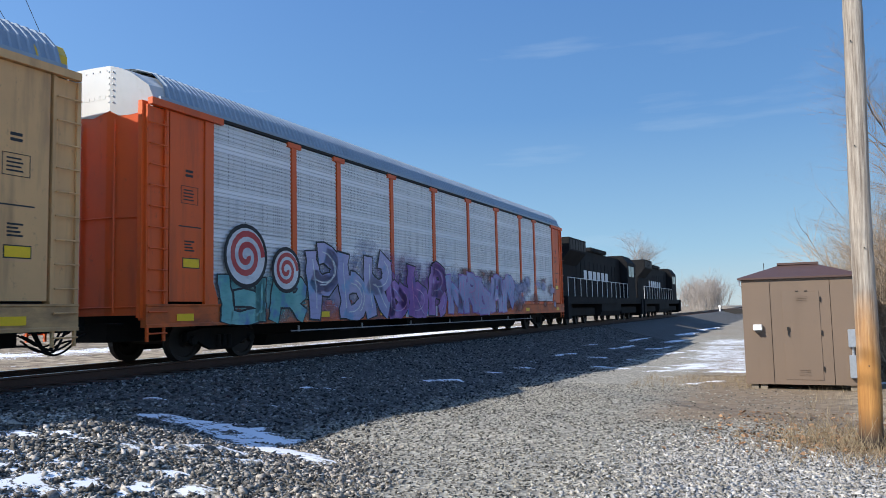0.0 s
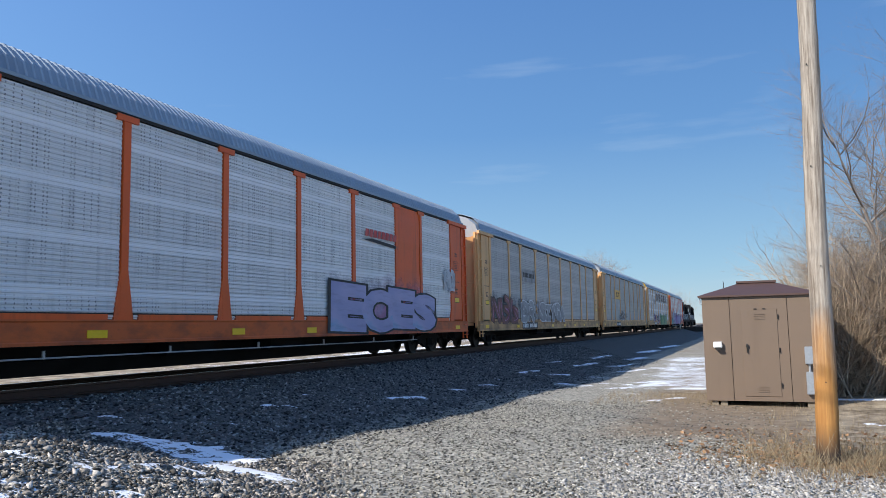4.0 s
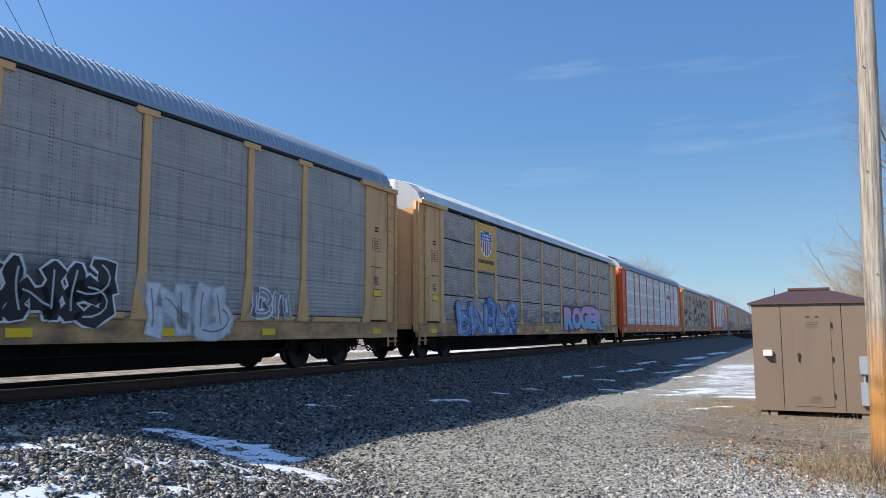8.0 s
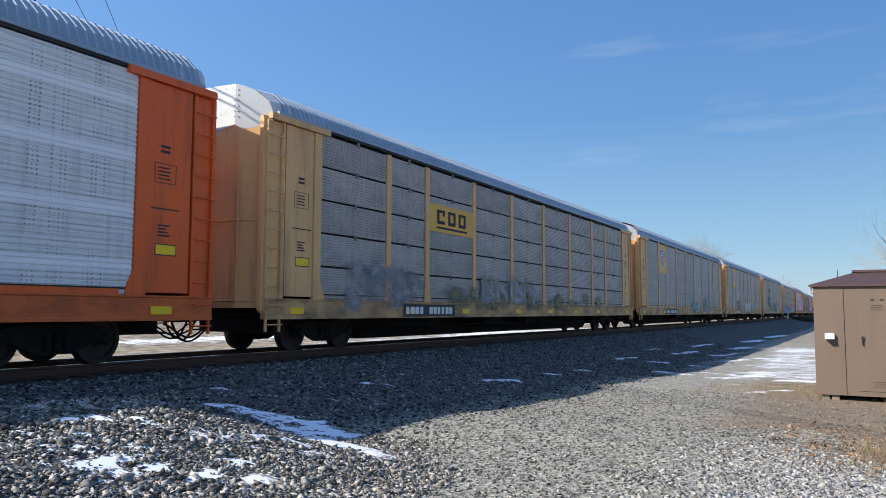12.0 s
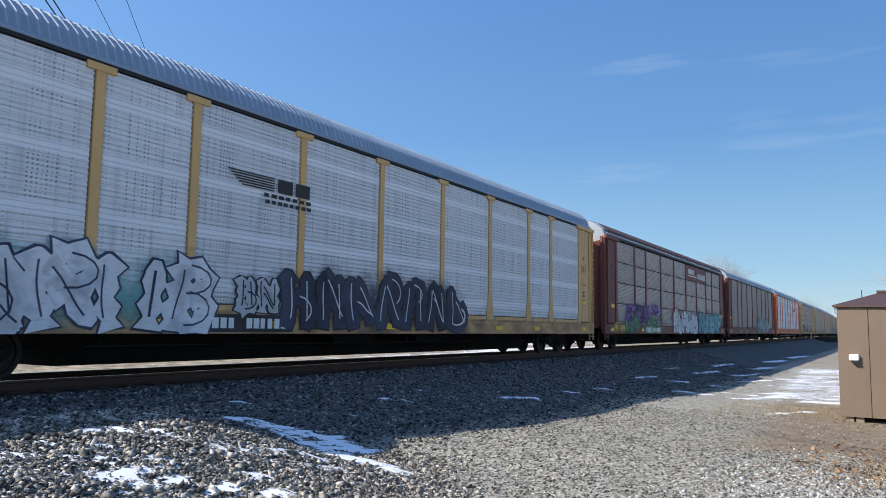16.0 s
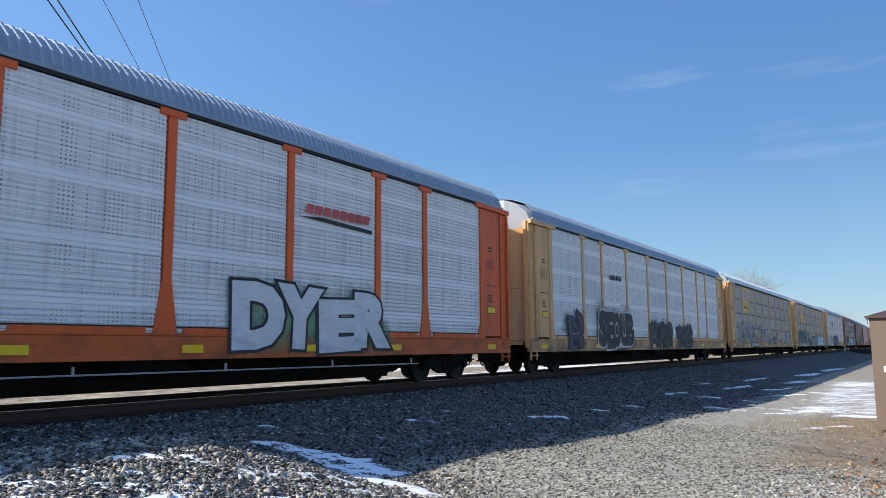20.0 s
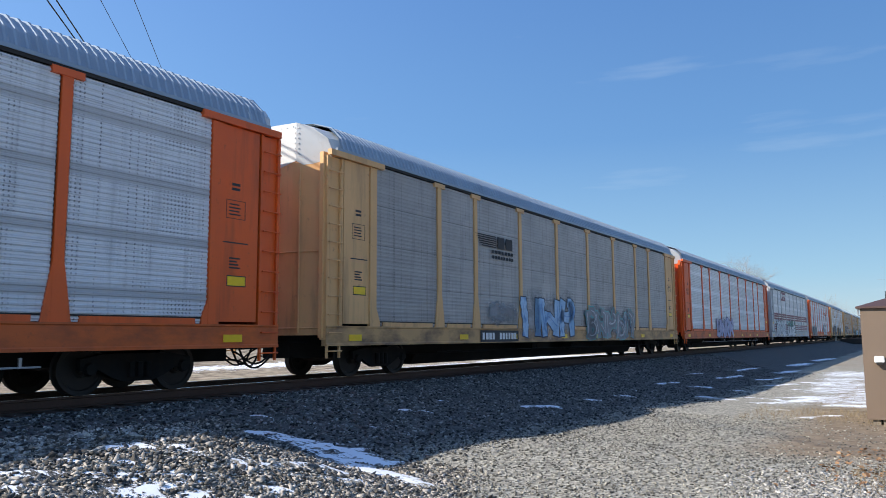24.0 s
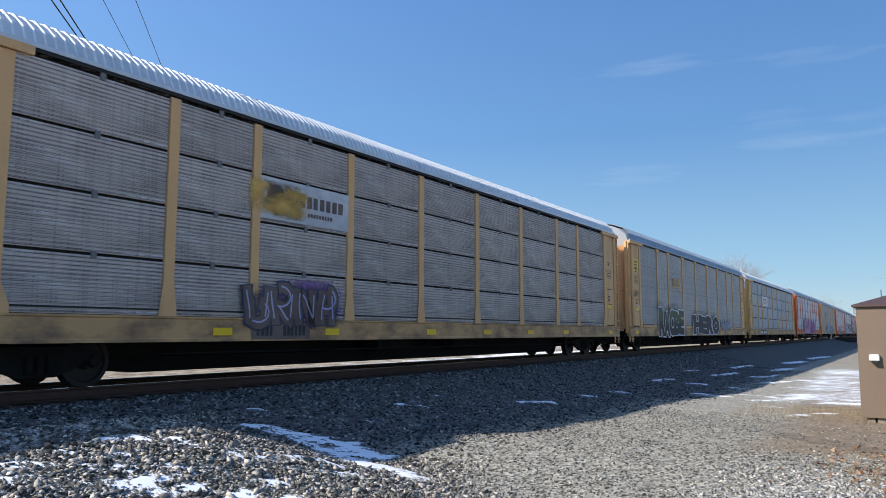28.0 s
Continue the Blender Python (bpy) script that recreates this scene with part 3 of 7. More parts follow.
def lay_stones():
    rng = np.random.RandomState(5)
    p = scattered(48000, -11.1, -4.8, -3.0, 46, 1, lambda x, y, r: clear_of_snow(x, y, r) & (r < smooth01(-3.5, 2.0, y)) & (r < smooth01(-4.8, -6.4, x)), 1.9)
    me = stones_mesh("ballast_stones", p, rng.uniform(0.013, 0.036, len(p)), 11, BALLAST_STONE)
    tagged(new("ballast_stones", me), "dark crushed ballast stones on the track shoulder", "ballast", "", "stuff")
    p = scattered(56000, -9.4, -3.4, 1.6, 8.2, 2, lambda x, y, r: clear_of_snow(x, y, r) & (r < smooth01(0.8, 2.6, y + 0.4 * np.sin(3 * x))) & (r < 1.25 - 0.7 * smooth01(-5.0, -3.6, x) - 0.9 * smooth01(5.2, 8.0, y)), 1.0)
    me = stones_mesh("heap_stones", p, rng.uniform(0.010, 0.030, len(p)) * (1 + 0.5 * (rng.uniform(0, 1, len(p)) > 0.93)), 12, HEAP_STONE)
    tagged(new("heap_stones", me), "coarse broken stones heaped beside the ballast", "stones", "", "stuff")
    p = scattered(52000, -6.6, 2.0, 2.5, 18, 3, lambda x, y, r: clear_of_snow(x, y, r) & (r < smooth01(2.2, 5.2, y + 0.6 * np.sin(2 * x))) & (r < smooth01(2.2, 0.6, x)) & (r < smooth01(-6.8, -5.6, x)) & (r < 1.0 - 0.85 * smooth01(0.0, 0.8, x) * smooth01(8.2, 9.0, y) - 0.8 * smooth01(10.5, 13, y) * smooth01(-3.2, -1.5, x)), 1.5)
    me = stones_mesh("lot_gravel", p, rng.uniform(0.007, 0.021, len(p)), 13, LOT_STONE, 0.2)
    tagged(new("lot_gravel", me), "light grey crushed gravel of the lot", "gravel", "", "stuff")
    p = scattered(9000, -2.6, 1.7, 6.2, 10.0, 4, lambda x, y, r: r < smooth01(-2.6, -0.4, x) * (1 - 0.95 * smooth01(9.0, 9.8, y + 0.5 * x)), 1.0)
    me = stones_mesh("pale_gravel", p, rng.uniform(0.012, 0.03, len(p)), 14, PALE_STONE, 0.2)
    tagged(new("pale_gravel", me), "whitish coarse gravel near the utility pole", "gravel", "", "stuff")
    # the larger stones of the heap, one by one
    shapes = []
    for i in range(6):
        at = np.zeros((1, 2))
        me = stones_mesh("stone", at, np.array([1.0]), 40 + i, HEAP_STONE, 0.0)
        me.transform(Matrix.Translation((0, 0, -float(height(0.0, 0.0)))))
        shapes.append(me)
    p = scattered(420, -8.2, -4.4, 2.8, 7.2, 6, lambda x, y, r: clear_of_snow(x, y, r) & (r < 1.0 - 0.6 * smooth01(5, 6.8, y)), 1.0)[:290]
    heap = tagged(new("stone_heap"), "larger broken stones lying on the heap beside the track", "stones", "", "")
    for i, (x, y) in enumerate(p):
        r = rng.uniform(0.026, 0.058)
        ob = put("stone", shapes[i % 6], heap, pose(x, y, float(height(x, y)) + 0.25 * r, rng.uniform(0, 360), rng.uniform(0, 360), rng.uniform(0, 360)))
        ob.scale = (r, r, r * rng.uniform(0.7, 1.0))


lay_stones()

# ---- track ----
STEEL = plain("rusty_rail", (0.085, 0.042, 0.027), 0.8, 0.1, 30)
TIE_WOOD = plain("tie_wood", (0.085, 0.05, 0.036), 0.9, 0.0, 8, 0.4)
RAIL_PROFILE = [(-0.07, -0.18), (0.07, -0.18), (0.07, -0.165), (0.012, -0.145), (0.01, -0.045), (0.036, -0.035), (0.036, -0.004), (0.03, 0.0), (-0.03, 0.0), (-0.036, -0.004), (-0.036, -0.035), (-0.01, -0.045), (-0.012, -0.145), (-0.07, -0.165)]
RAIL_RUN = [-120, 0] + [15 * i for i in range(1, 41)]


def swept(bm, profile):
    """A profile of (x, z) drawn out along the gentle curve of the line."""
    rings = [[bm.verts.new((x - float(bend(y)), y, z)) for x, z in profile] for y in RAIL_RUN]
    k = len(profile)
    for p, q in zip(rings, rings[1:]):
        for i in range(k):
            bm.faces.new((p[i], p[(i + 1) % k], q[(i + 1) % k], q[i]))
    bm.faces.new(rings[0][::-1])
    bm.faces.new(rings[-1])


bm = bmesh.new()
swept(bm, [(-0.026, 0), (0.026, 0), (0.026, 0.002), (-0.026, 0.002)])
band_me = mesh_of("running_band", bm, TREAD)
for side in (-0.755, 0.755):
    bm = bmesh.new()
    swept(bm, RAIL_PROFILE)
    rail = put("rail", mesh_of("rail", bm, STEEL), None, pose(TRACK + side, 0, RAIL))
    tagged(rail, "worn steel rail with rust-brown web on wooden ties", "rail", "rails of the track", "structure")
    put("running_band", band_me, rail, None, None, "polished running surface")
bm = bmesh.new()
box(bm, -1.3, 1.3, -0.115, 0.115, -0.36, -0.18)
bmesh.ops.bevel(bm, geom=bm.edges[:], offset=0.012, segments=1, affect="EDGES")
tie_me = mesh_of("tie", bm, TIE_WOOD)
ties = tagged(new("ties"), "dark weathered wooden railway ties", "railway ties", "", "structure")
for i in range(280):
    put("tie", tie_me, ties, pose(TRACK - float(bend(-10 + i * 0.5)) + 0.02 * math.sin(i * 7.3), -10 + i * 0.5, RAIL - 0.0, 0, 0, 0.8 * math.sin(i * 3.1)))

# ---- shed ----
SHED = painted("brown_shed_paint", (0.175, 0.122, 0.083), (0.115, 0.08, 0.055), 0.55, 0.0, 0.35)
SHED_ROOF = painted("dark_brown_roof", (0.085, 0.045, 0.035), (0.05, 0.03, 0.025), 0.5, 0.0, 0.3)
# dark fittings and wires, and also the strips and sheets that stand for shade
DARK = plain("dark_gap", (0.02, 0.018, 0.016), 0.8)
GALV = plain("galvanised_box", (0.42, 0.44, 0.46), 0.4, 0.6)
BLOCK = plain("timber_block", (0.23, 0.19, 0.14), 0.9)


def build_shed():
    w, d, h = 2.27, 2.4, 2.22
    s = thing("equipment_shed", "brown steel railway equipment shed on timber blocks", "shed", "", pose(-1.08, 17.54, -0.09))
    seams = (0.0, 0.565, 1.705, w)
    for a, b in zip(seams, seams[1:]):
        bm = bmesh.new()
        box(bm, a + 0.006, b - 0.006, 0.0, 0.05, 0, h)
        part("front_panel", bm, SHED, s)
    bm = bmesh.new()
    box(bm, 0.01, w - 0.01, 0.05, 0.07, 0, h)
    box(bm, 0.0, 0.05, 0.07, d, 0, h)
    box(bm, w - 0.05, w, 0.07, d, 0, h)
    box(bm, 0.05, w - 0.05, d - 0.05, d, 0, h)
    box(bm, 0.05, w - 0.05, 0.07, d - 0.05, 0, 0.06)
    part("wall_shell", bm, SHED, s)
    # door
    bm = bmesh.new()
    box(bm, 0.79, 1.50, -0.014, -0.001, 0.10, 1.94)
    bmesh.ops.bevel(bm, geom=bm.edges[:], offset=0.004, segments=1, affect="EDGES")
    door = part("door", bm, SHED, s)
    bm = bmesh.new()
    for z0 in (0.19, 1.72):
        for i in range(4):
            prism(bm, [(1.05, z0 + i * 0.036), (1.26, z0 + i * 0.036), (1.26, z0 + i * 0.036 + 0.012), (1.05, z0 + i * 0.036 + 0.012)], -0.024, -0.014)
    part("vent_louvre", bm, SHED, door)
    bm = bmesh.new()
    tube(bm, (0.88, -0.05, 1.19), (0.88, -0.05, 1.02), 0.012)
    box(bm, 0.86, 0.90, -0.06, -0.014, 1.13, 1.2)
    part("door_handle", bm, DARK, door, "dark steel handle")
    for z in (0.28, 1.02, 1.72):
        bm = bmesh.new()
        tube(bm, (1.515, -0.02, z), (1.515, -0.02, z + 0.1), 0.014)
        part("hinge", bm, DARK, door)
    bm = bmesh.new()
    for x0 in (1.05, 1.22):
        box(bm, x0, x0 + 0.06, -0.026, -0.014, 1.935, 1.955)
    part("door_stop", bm, DARK, s)
    # roof: a hip with a raised cap
    ov = 0.07
    bm = bmesh.new()
    base = [bm.verts.new(p) for p in ((-ov, -ov, h), (w + ov, -ov, h), (w + ov, d + ov, h), (-ov, d + ov, h))]
    low = [bm.verts.new((v.co.x, v.co.y, h + 0.035)) for v in base]
    top = [bm.verts.new(p) for p in ((0.76, 0.8, h + 0.32), (w - 0.76, 0.8, h + 0.32), (w - 0.76, d - 0.8, h + 0.32), (0.76, d - 0.8, h + 0.32))]
    for a, b in ((base, low), (low, top)):
        for i in range(4):
            j = (i + 1) % 4
            bm.faces.new((a[i], a[j], b[j], b[i]))
    bm.faces.new(top)
    bm.faces.new(base[::-1])
    roof = part("roof", bm, SHED_ROOF, s, "dark brown hipped metal roof")
    bm = bmesh.new()
    box(bm, 0.72, w - 0.72, 0.76, d - 0.76, h + 0.325, h + 0.37)
    part("ridge_vent", bm, SHED_ROOF, roof)
    # white lamp box by the door
    bm = bmesh.new()
    box(bm, 0.20, 0.38, -0.10, 0.0, 1.13, 1.26)
    bmesh.ops.bevel(bm, geom=bm.edges[:], offset=0.012, segments=2, affect="EDGES")
    lamp = part("lamp_box", bm, WHITE, s, "white weatherproof lamp box")
    bm = bmesh.new()
    box(bm, 0.25, 0.36, -0.13, -0.03, 1.09, 1.135)
    part("lamp_hood", bm, DARK, lamp)
    # meter boxes on the front, near its corner
    for z0, z1 in ((0.78, 1.14), (0.16, 0.62)):
        bm = bmesh.new()
        box(bm, 1.98, 2.14, -0.14, -0.001, z0, z1)
        bmesh.ops.bevel(bm, geom=bm.edges[:], offset=0.012, segments=2, affect="EDGES")
        part("meter_box", bm, GALV, s, "grey galvanised meter box")
    bm = bmesh.new()
    tube(bm, (2.06, -0.05, 0.62), (2.06, -0.05, 0.78), 0.025)
    part("conduit", bm, GALV, s)
    bm = bmesh.new()
    tube(bm, (-0.03, 0.0, h - 0.02), (-0.03, 0.0, h - 0.13), 0.015)
    tube(bm, (-0.03, 0.0, h - 0.13), (0.01, 0.0, h - 0.13), 0.015)
    part("lifting_hook", bm, GALV, s)
    for x in (0.10, 0.28, 1.98):
        for y in (0.18, d - 0.3):
            bm = bmesh.new()
            box(bm, x, x + 0.14, y - 0.12, y + 0.22, -0.12, -0.002)
            part("support_block", bm, BLOCK, s)
    bm = bmesh.new()
    tube(bm, (0.42, 1.6, h + 0.1), (0.42, 1.6, h + 0.42), 0.008)
    part("antenna", bm, DARK, s)
    return s


build_shed()

# ---- utility pole ----
def pole_wood():
    m, n, links, b = nodes_of("weathered_pole")
    tc = n.new("ShaderNodeTexCoord")
    sep = n.new("ShaderNodeSeparateXYZ")
    links.new(tc.outputs["Object"], sep.inputs[0])
    grain = noise_of(n, links, 9, 8, (3.2, 3.2, 0.14), 0.72)
    grey = mixer(n, links, ramp_of(n, links, grain, 0.36, 0.66), (0.15, 0.115, 0.085), (0.50, 0.44, 0.365))
    orange = mixer(n, links, ramp_of(n, links, grain, 0.3, 0.7), (0.30, 0.13, 0.035), (0.50, 0.25, 0.07))
    foot = mixer(n, links, ramp_of(n, links, sep.outputs[2], 0.15, 0.5), (0.05, 0.035, 0.025), orange)
    worn = n.new("ShaderNodeMath")
    worn.operation, worn.inputs[1].default_value = "MULTIPLY_ADD", 1.6
    links.new(noise_of(n, links, 3, 4, (1, 1, 0.3)), worn.inputs[0])
    links.new(sep.outputs[2], worn.inputs[2])
    links.new(mixer(n, links, ramp_of(n, links, worn.outputs[0], 1.7, 2.5), foot, grey), b.inputs["Base Color"])
    b.inputs["Roughness"].default_value = 0.85
    bump_of(n, links, grain, 0.6, 0.02, b)
    return m


def build_pole():
    foot, h = Vector((0.66, 9.66, -0.05)), 8.0
    p = thing("utility_pole", "weathered grey wooden utility pole, orange-brown at its foot", "pole", "", pose(*foot, 0.4, 1.15, 0))
    bm = bmesh.new()
    prev = None
    for i in range(40):
        z = h * i / 39
        r = 0.121 - 0.030 * z / h + 0.0025 * math.sin(i * 2.7) + (0.012 if i == 0 else 0)
        ring = [bm.verts.new((r * math.cos(a) + 0.008 * math.sin(i * 0.35), r * math.sin(a), z)) for a in (2 * math.pi * k / 20 for k in range(20))]
        if prev:
            for k in range(20):
                bm.faces.new((prev[k], prev[(k + 1) % 20], ring[(k + 1) % 20], ring[k]))
        prev = ring
    bm.faces.new(prev)
    part("shaft", bm, pole_wood(), p, smooth=True)
    bm = bmesh.new()
    box(bm, -0.16, 0.16, -0.17, -0.09, 5.62, 5.74)
    part("bracket", bm, DARK, p, "dark steel bracket")
    for z in (0.95, 2.25, 3.4, 4.6):
        bm = bmesh.new()
        tube(bm, (-0.02 + 0.03 * math.sin(z * 9), -0.125, z), (-0.02 + 0.03 * math.sin(z * 9), -0.10, z), 0.007)
        part("bolt", bm, DARK, p)


build_pole()

# ---- bare winter trees ----
def twig_material(name, dark, light):
    m, n, links, b = nodes_of(name)
    geo = n.new("ShaderNodeNewGeometry")
    links.new(mixer(n, links, geo.outputs["Random Per Island"], dark, light), b.inputs["Base Color"])
    b.inputs["Roughness"].default_value = 0.9
    return m


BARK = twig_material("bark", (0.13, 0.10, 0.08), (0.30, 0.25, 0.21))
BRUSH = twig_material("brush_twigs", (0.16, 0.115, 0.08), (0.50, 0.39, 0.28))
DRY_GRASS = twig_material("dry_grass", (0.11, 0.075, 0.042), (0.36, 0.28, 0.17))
# lighter than the near bark: the haze of distance is mixed into this colour
HAZED_WOOD = twig_material("far_bare_wood", (0.22, 0.19, 0.165), (0.38, 0.335, 0.30))


def sticks_mesh(name, segs, material, sides=3):
    """Thin tapered bars: rows of x, y, z, x, y, z, radius, radius."""
    s = np.asarray(segs, float)
    a, b, ra, rb = s[:, 0:3], s[:, 3:6], s[:, 6], s[:, 7]
    d = b - a
    d /= np.linalg.norm(d, axis=1, keepdims=True) + 1e-9
    ref = np.where(np.abs(d[:, 2:3]) > 0.9, np.array([[1.0, 0, 0]]), np.array([[0, 0, 1.0]]))
    u = np.cross(d, ref)
    u /= np.linalg.norm(u, axis=1, keepdims=True)
    w = np.cross(d, u)
    ring = []
    for p, r in ((a, ra), (b, rb)):
        for i in range(sides):
            t = 2 * np.pi * i / sides
            ring.append(p + r[:, None] * (u * np.cos(t) + w * np.sin(t)))
    v = np.stack(ring, 1).reshape(-1, 3)
    k = np.arange(len(s))[:, None] * (2 * sides)
    f = np.concatenate([k + np.array([[i, (i + 1) % sides, sides + (i + 1) % sides, sides + i]]) for i in range(sides)], 0)
    me = bpy.data.meshes.new(name)
    me.from_pydata(v.tolist(), [], f.tolist())
    me.materials.append(material)
    return me


def grow(rng, at, way, length, radius, depth, out, kids=3, spread=0.55, lift=0.12, thin=0.5):
    """A limb of bent pieces, from which thinner limbs part."""
    p, d = np.array(at, float), np.array(way, float)
    n = 3 if depth > 0 else 2
    for i in range(n):
        d = d + rng.normal(0, 0.13, 3)
        d[2] += lift * 0.3
        d /= np.linalg.norm(d)
        q = p + d * length / n
        r0, r1 = radius * (1 - 0.5 * i / n), radius * (1 - 0.5 * (i + 1) / n)
        out.append((*p, *q, r0, r1))
        if depth > 0:
            for _ in range(kids if i else max(1, kids - 2)):
                e = d + rng.normal(0, spread, 3)
                e[2] = abs(e[2]) * 0.6 + lift
                e /= np.linalg.norm(e)
                grow(rng, p + (q - p) * rng.uniform(0.3, 1), e, length * rng.uniform(0.4, 0.68), r1 * thin, depth - 1, out, kids, spread, lift, thin)
        p = q


def bare_tree(x, y, h, seed, label, material, depth=3, radius=None, kids=3, group=""):
    rng = np.random.RandomState(seed)
    t = thing("bare_tree", label, "tree", group, pose(x, y, float(height(x, y)) - 0.05))
    trunk, crown = [], []
    r = radius or h * 0.014
    p, d = np.zeros(3), np.array([rng.normal(0, 0.05), rng.normal(0, 0.05), 1.0])
    n = 7
    for i in range(n):
        d = d + rng.normal(0, 0.05, 3)
        d[2] = abs(d[2])
        d /= np.linalg.norm(d)
        q = p + d * h * 0.8 / n
        trunk.append((*p, *q, r * (1 - 0.85 * i / n), r * (1 - 0.85 * (i + 1) / n)))
        if i >= 1:
            for _ in range(kids):
                e = np.array([rng.normal(0, 0.7), rng.normal(0, 0.7), rng.uniform(0.5, 1.1)])
                e /= np.linalg.norm(e)
                grow(rng, p + (q - p) * rng.uniform(0, 1), e, h * rng.uniform(0.22, 0.36) * (1.2 - 0.5 * i / n), r * 0.42 * (1.1 - 0.6 * i / n), depth - 1, crown, 3)
        p = q
    grow(rng, p, d, h * 0.22, r * 0.25, depth - 1, crown, 3)
    put("trunk", sticks_mesh("trunk", trunk, material, 7), t)
    put("crown", sticks_mesh("crown", crown, material, 3), t)
    return t


def brush_shrub(x, y, h, seed):
    """A many-stemmed leafless shrub."""
    rng = np.random.RandomState(seed)
    t = thing("bare_shrub", "leafless brown shrub in the thicket behind the shed", "shrub", "thicket behind the shed", pose(x, y, float(height(x, y)) - 0.05))
    stems, twigs = [], []
    for _ in range(18):
        a, lean = rng.uniform(0, 2 * np.pi), rng.uniform(0.05, 0.55)
        d = np.array([math.cos(a) * lean, math.sin(a) * lean, 1.0])
        d /= np.linalg.norm(d)
        p = np.array([rng.normal(0, 0.25), rng.normal(0, 0.25), 0.0])
        hh = h * rng.uniform(0.6, 1.0)
        n = 5
        for i in range(n):
            d = d + rng.normal(0, 0.1, 3)
            d /= np.linalg.norm(d)
            q = p + d * hh / n
            r = 0.021 * (1 - 0.75 * i / n)
            stems.append((*p, *q, r, r * 0.8))
            for _ in range(3):
                e = d + rng.normal(0, 0.6, 3)
                e[2] = abs(e[2]) * 0.7 + 0.1
                e /= np.linalg.norm(e)
                grow(rng, p + (q - p) * rng.uniform(0, 1), e, hh * rng.uniform(0.16, 0.34), r * 0.6, 1, twigs, 3)
            p = q
    put("stem_clump", sticks_mesh("stem_clump", stems, BRUSH, 4), t)
    put("branchwork", sticks_mesh("branchwork", twigs, BRUSH, 3), t)


def plant():
    rng = np.random.RandomState(21)
    for i in range(70):
        # dense beside the shed, thinner in the row that runs on behind it
        if i < 54:
            x = 1.7 + 6.5 * rng.uniform(0, 1) ** 1.2
            y = 19.9 + 0.35 * (x - 1.7) + rng.uniform(0, 5.0)
            h = rng.uniform(2.8, 4.4) + 0.25 * min(3.0, x - 1.7)
        else:
            y = 24 + 40 * rng.uniform(0, 1)
            x = 2.6 - 0.03 * (y - 24) + rng.uniform(0, 5)
            h = rng.uniform(3.2, 4.8)
        brush_shrub(x, y, h, 100 + i)
    for x, y, h, seed, r in ((2.45, 20.6, 6.6, 3, 0.06), (3.3, 20.4, 7.8, 4, 0.08), (2.9, 22.5, 6.4, 5, 0.06), (4.4, 22.0, 8.4, 9, 0.08), (3.9, 24.5, 7.6, 12, 0.07)):
        bare_tree(x, y, h, seed, "slim leafless tree rising over the brown thicket", BARK, 4, r)
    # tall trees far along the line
    bare_tree(-20.6, 108.0, 10.6, 6, "tall bare tree far off beside the track", HAZED_WOOD, 4, 0.16, 4, "tall far trees")
    bare_tree(-22.0, 112.0, 11.2, 7, "tall bare tree far off beside the track", HAZED_WOOD, 4, 0.16, 4, "tall far trees")
    bare_tree(-26.5, 118.0, 8.6, 8, "tall bare tree far off beside the track", HAZED_WOOD, 4, 0.14, 4, "tall far trees")
    # woods along the horizon
    segs = []
    for i in range(175):
        # a thick belt where the line swings out of sight, thinner woods elsewhere
        y = 195 + rng.uniform(0, 60)
        x = -y * rng.uniform(0.062, 0.125) if i < 70 else rng.uniform(-70, 120)
        if -17 < x + float(bend(y)) < -7.5:
            continue
        h = rng.uniform(7, 10) if i < 70 else rng.uniform(5, 8.5)
        base = np.array([x, y, float(height(x, y)) - 0.2])
        for _ in range(9):
            a = rng.uniform(0, 2 * np.pi)
            d = np.array([math.cos(a) * rng.uniform(0.05, 0.5), math.sin(a) * 0.4, 1.0])
            d /= np.linalg.norm(d)
            grow(rng, base + np.array([rng.normal(0, 1.2), 0, rng.uniform(0, h * 0.3)]), d, h * rng.uniform(0.5, 0.75), 0.075, 1, segs, 4, 0.5)
    tagged(new("far_woods", sticks_mesh("far_woods", segs, HAZED_WOOD, 3)), "leafless grey-brown woods along the horizon", "woods", "", "stuff")
    # dry grass round the pole and the shed
    segs = []
    for i in range(5200):
        k = rng.uniform(0, 1)
        if k < 0.45:
            x, y = rng.normal(0.9, 0.7), rng.normal(9.6, 0.6)
        elif k < 0.8:
            x, y = rng.uniform(0.0, 6.0), rng.uniform(9.2, 19.0)
        else:
            x, y = rng.uniform(-3.6, -0.8), rng.uniform(17.2, 21.0)
        h = rng.uniform(0.03, 0.16) if k > 0.06 else rng.uniform(0.2, 0.42)
        z = float(height(x, y))
        segs.append((x, y, z - 0.01, x + rng.normal(0, 0.5) * h, y + rng.normal(0, 0.5) * h, z + h, 0.0035, 0.001))
    tagged(new("dry_grass", sticks_mesh("dry_grass", segs, DRY_GRASS, 3)), "short dry straw-coloured grass and weeds", "grass", "", "stuff")

    # brown leaf litter blown against the pole and the weeds
    leaf = twig_material("dead_leaf", (0.12, 0.055, 0.025), (0.42, 0.24, 0.12))
    verts, faces = [], []
    for i in range(1500):
        x, y = (rng.normal(0.75, 0.75), rng.normal(9.75, 0.42)) if i < 1000 else (rng.uniform(-1.2, 2.2), rng.uniform(10.0, 13.0))
        z, a, r = float(height(x, y)) + 0.012, rng.uniform(0, 2 * np.pi), rng.uniform(0.018, 0.045)
        c, d = np.array([math.cos(a), math.sin(a), rng.normal(0, 0.35)]) * r, np.array([-math.sin(a), math.cos(a), rng.normal(0, 0.35)]) * r * 0.6
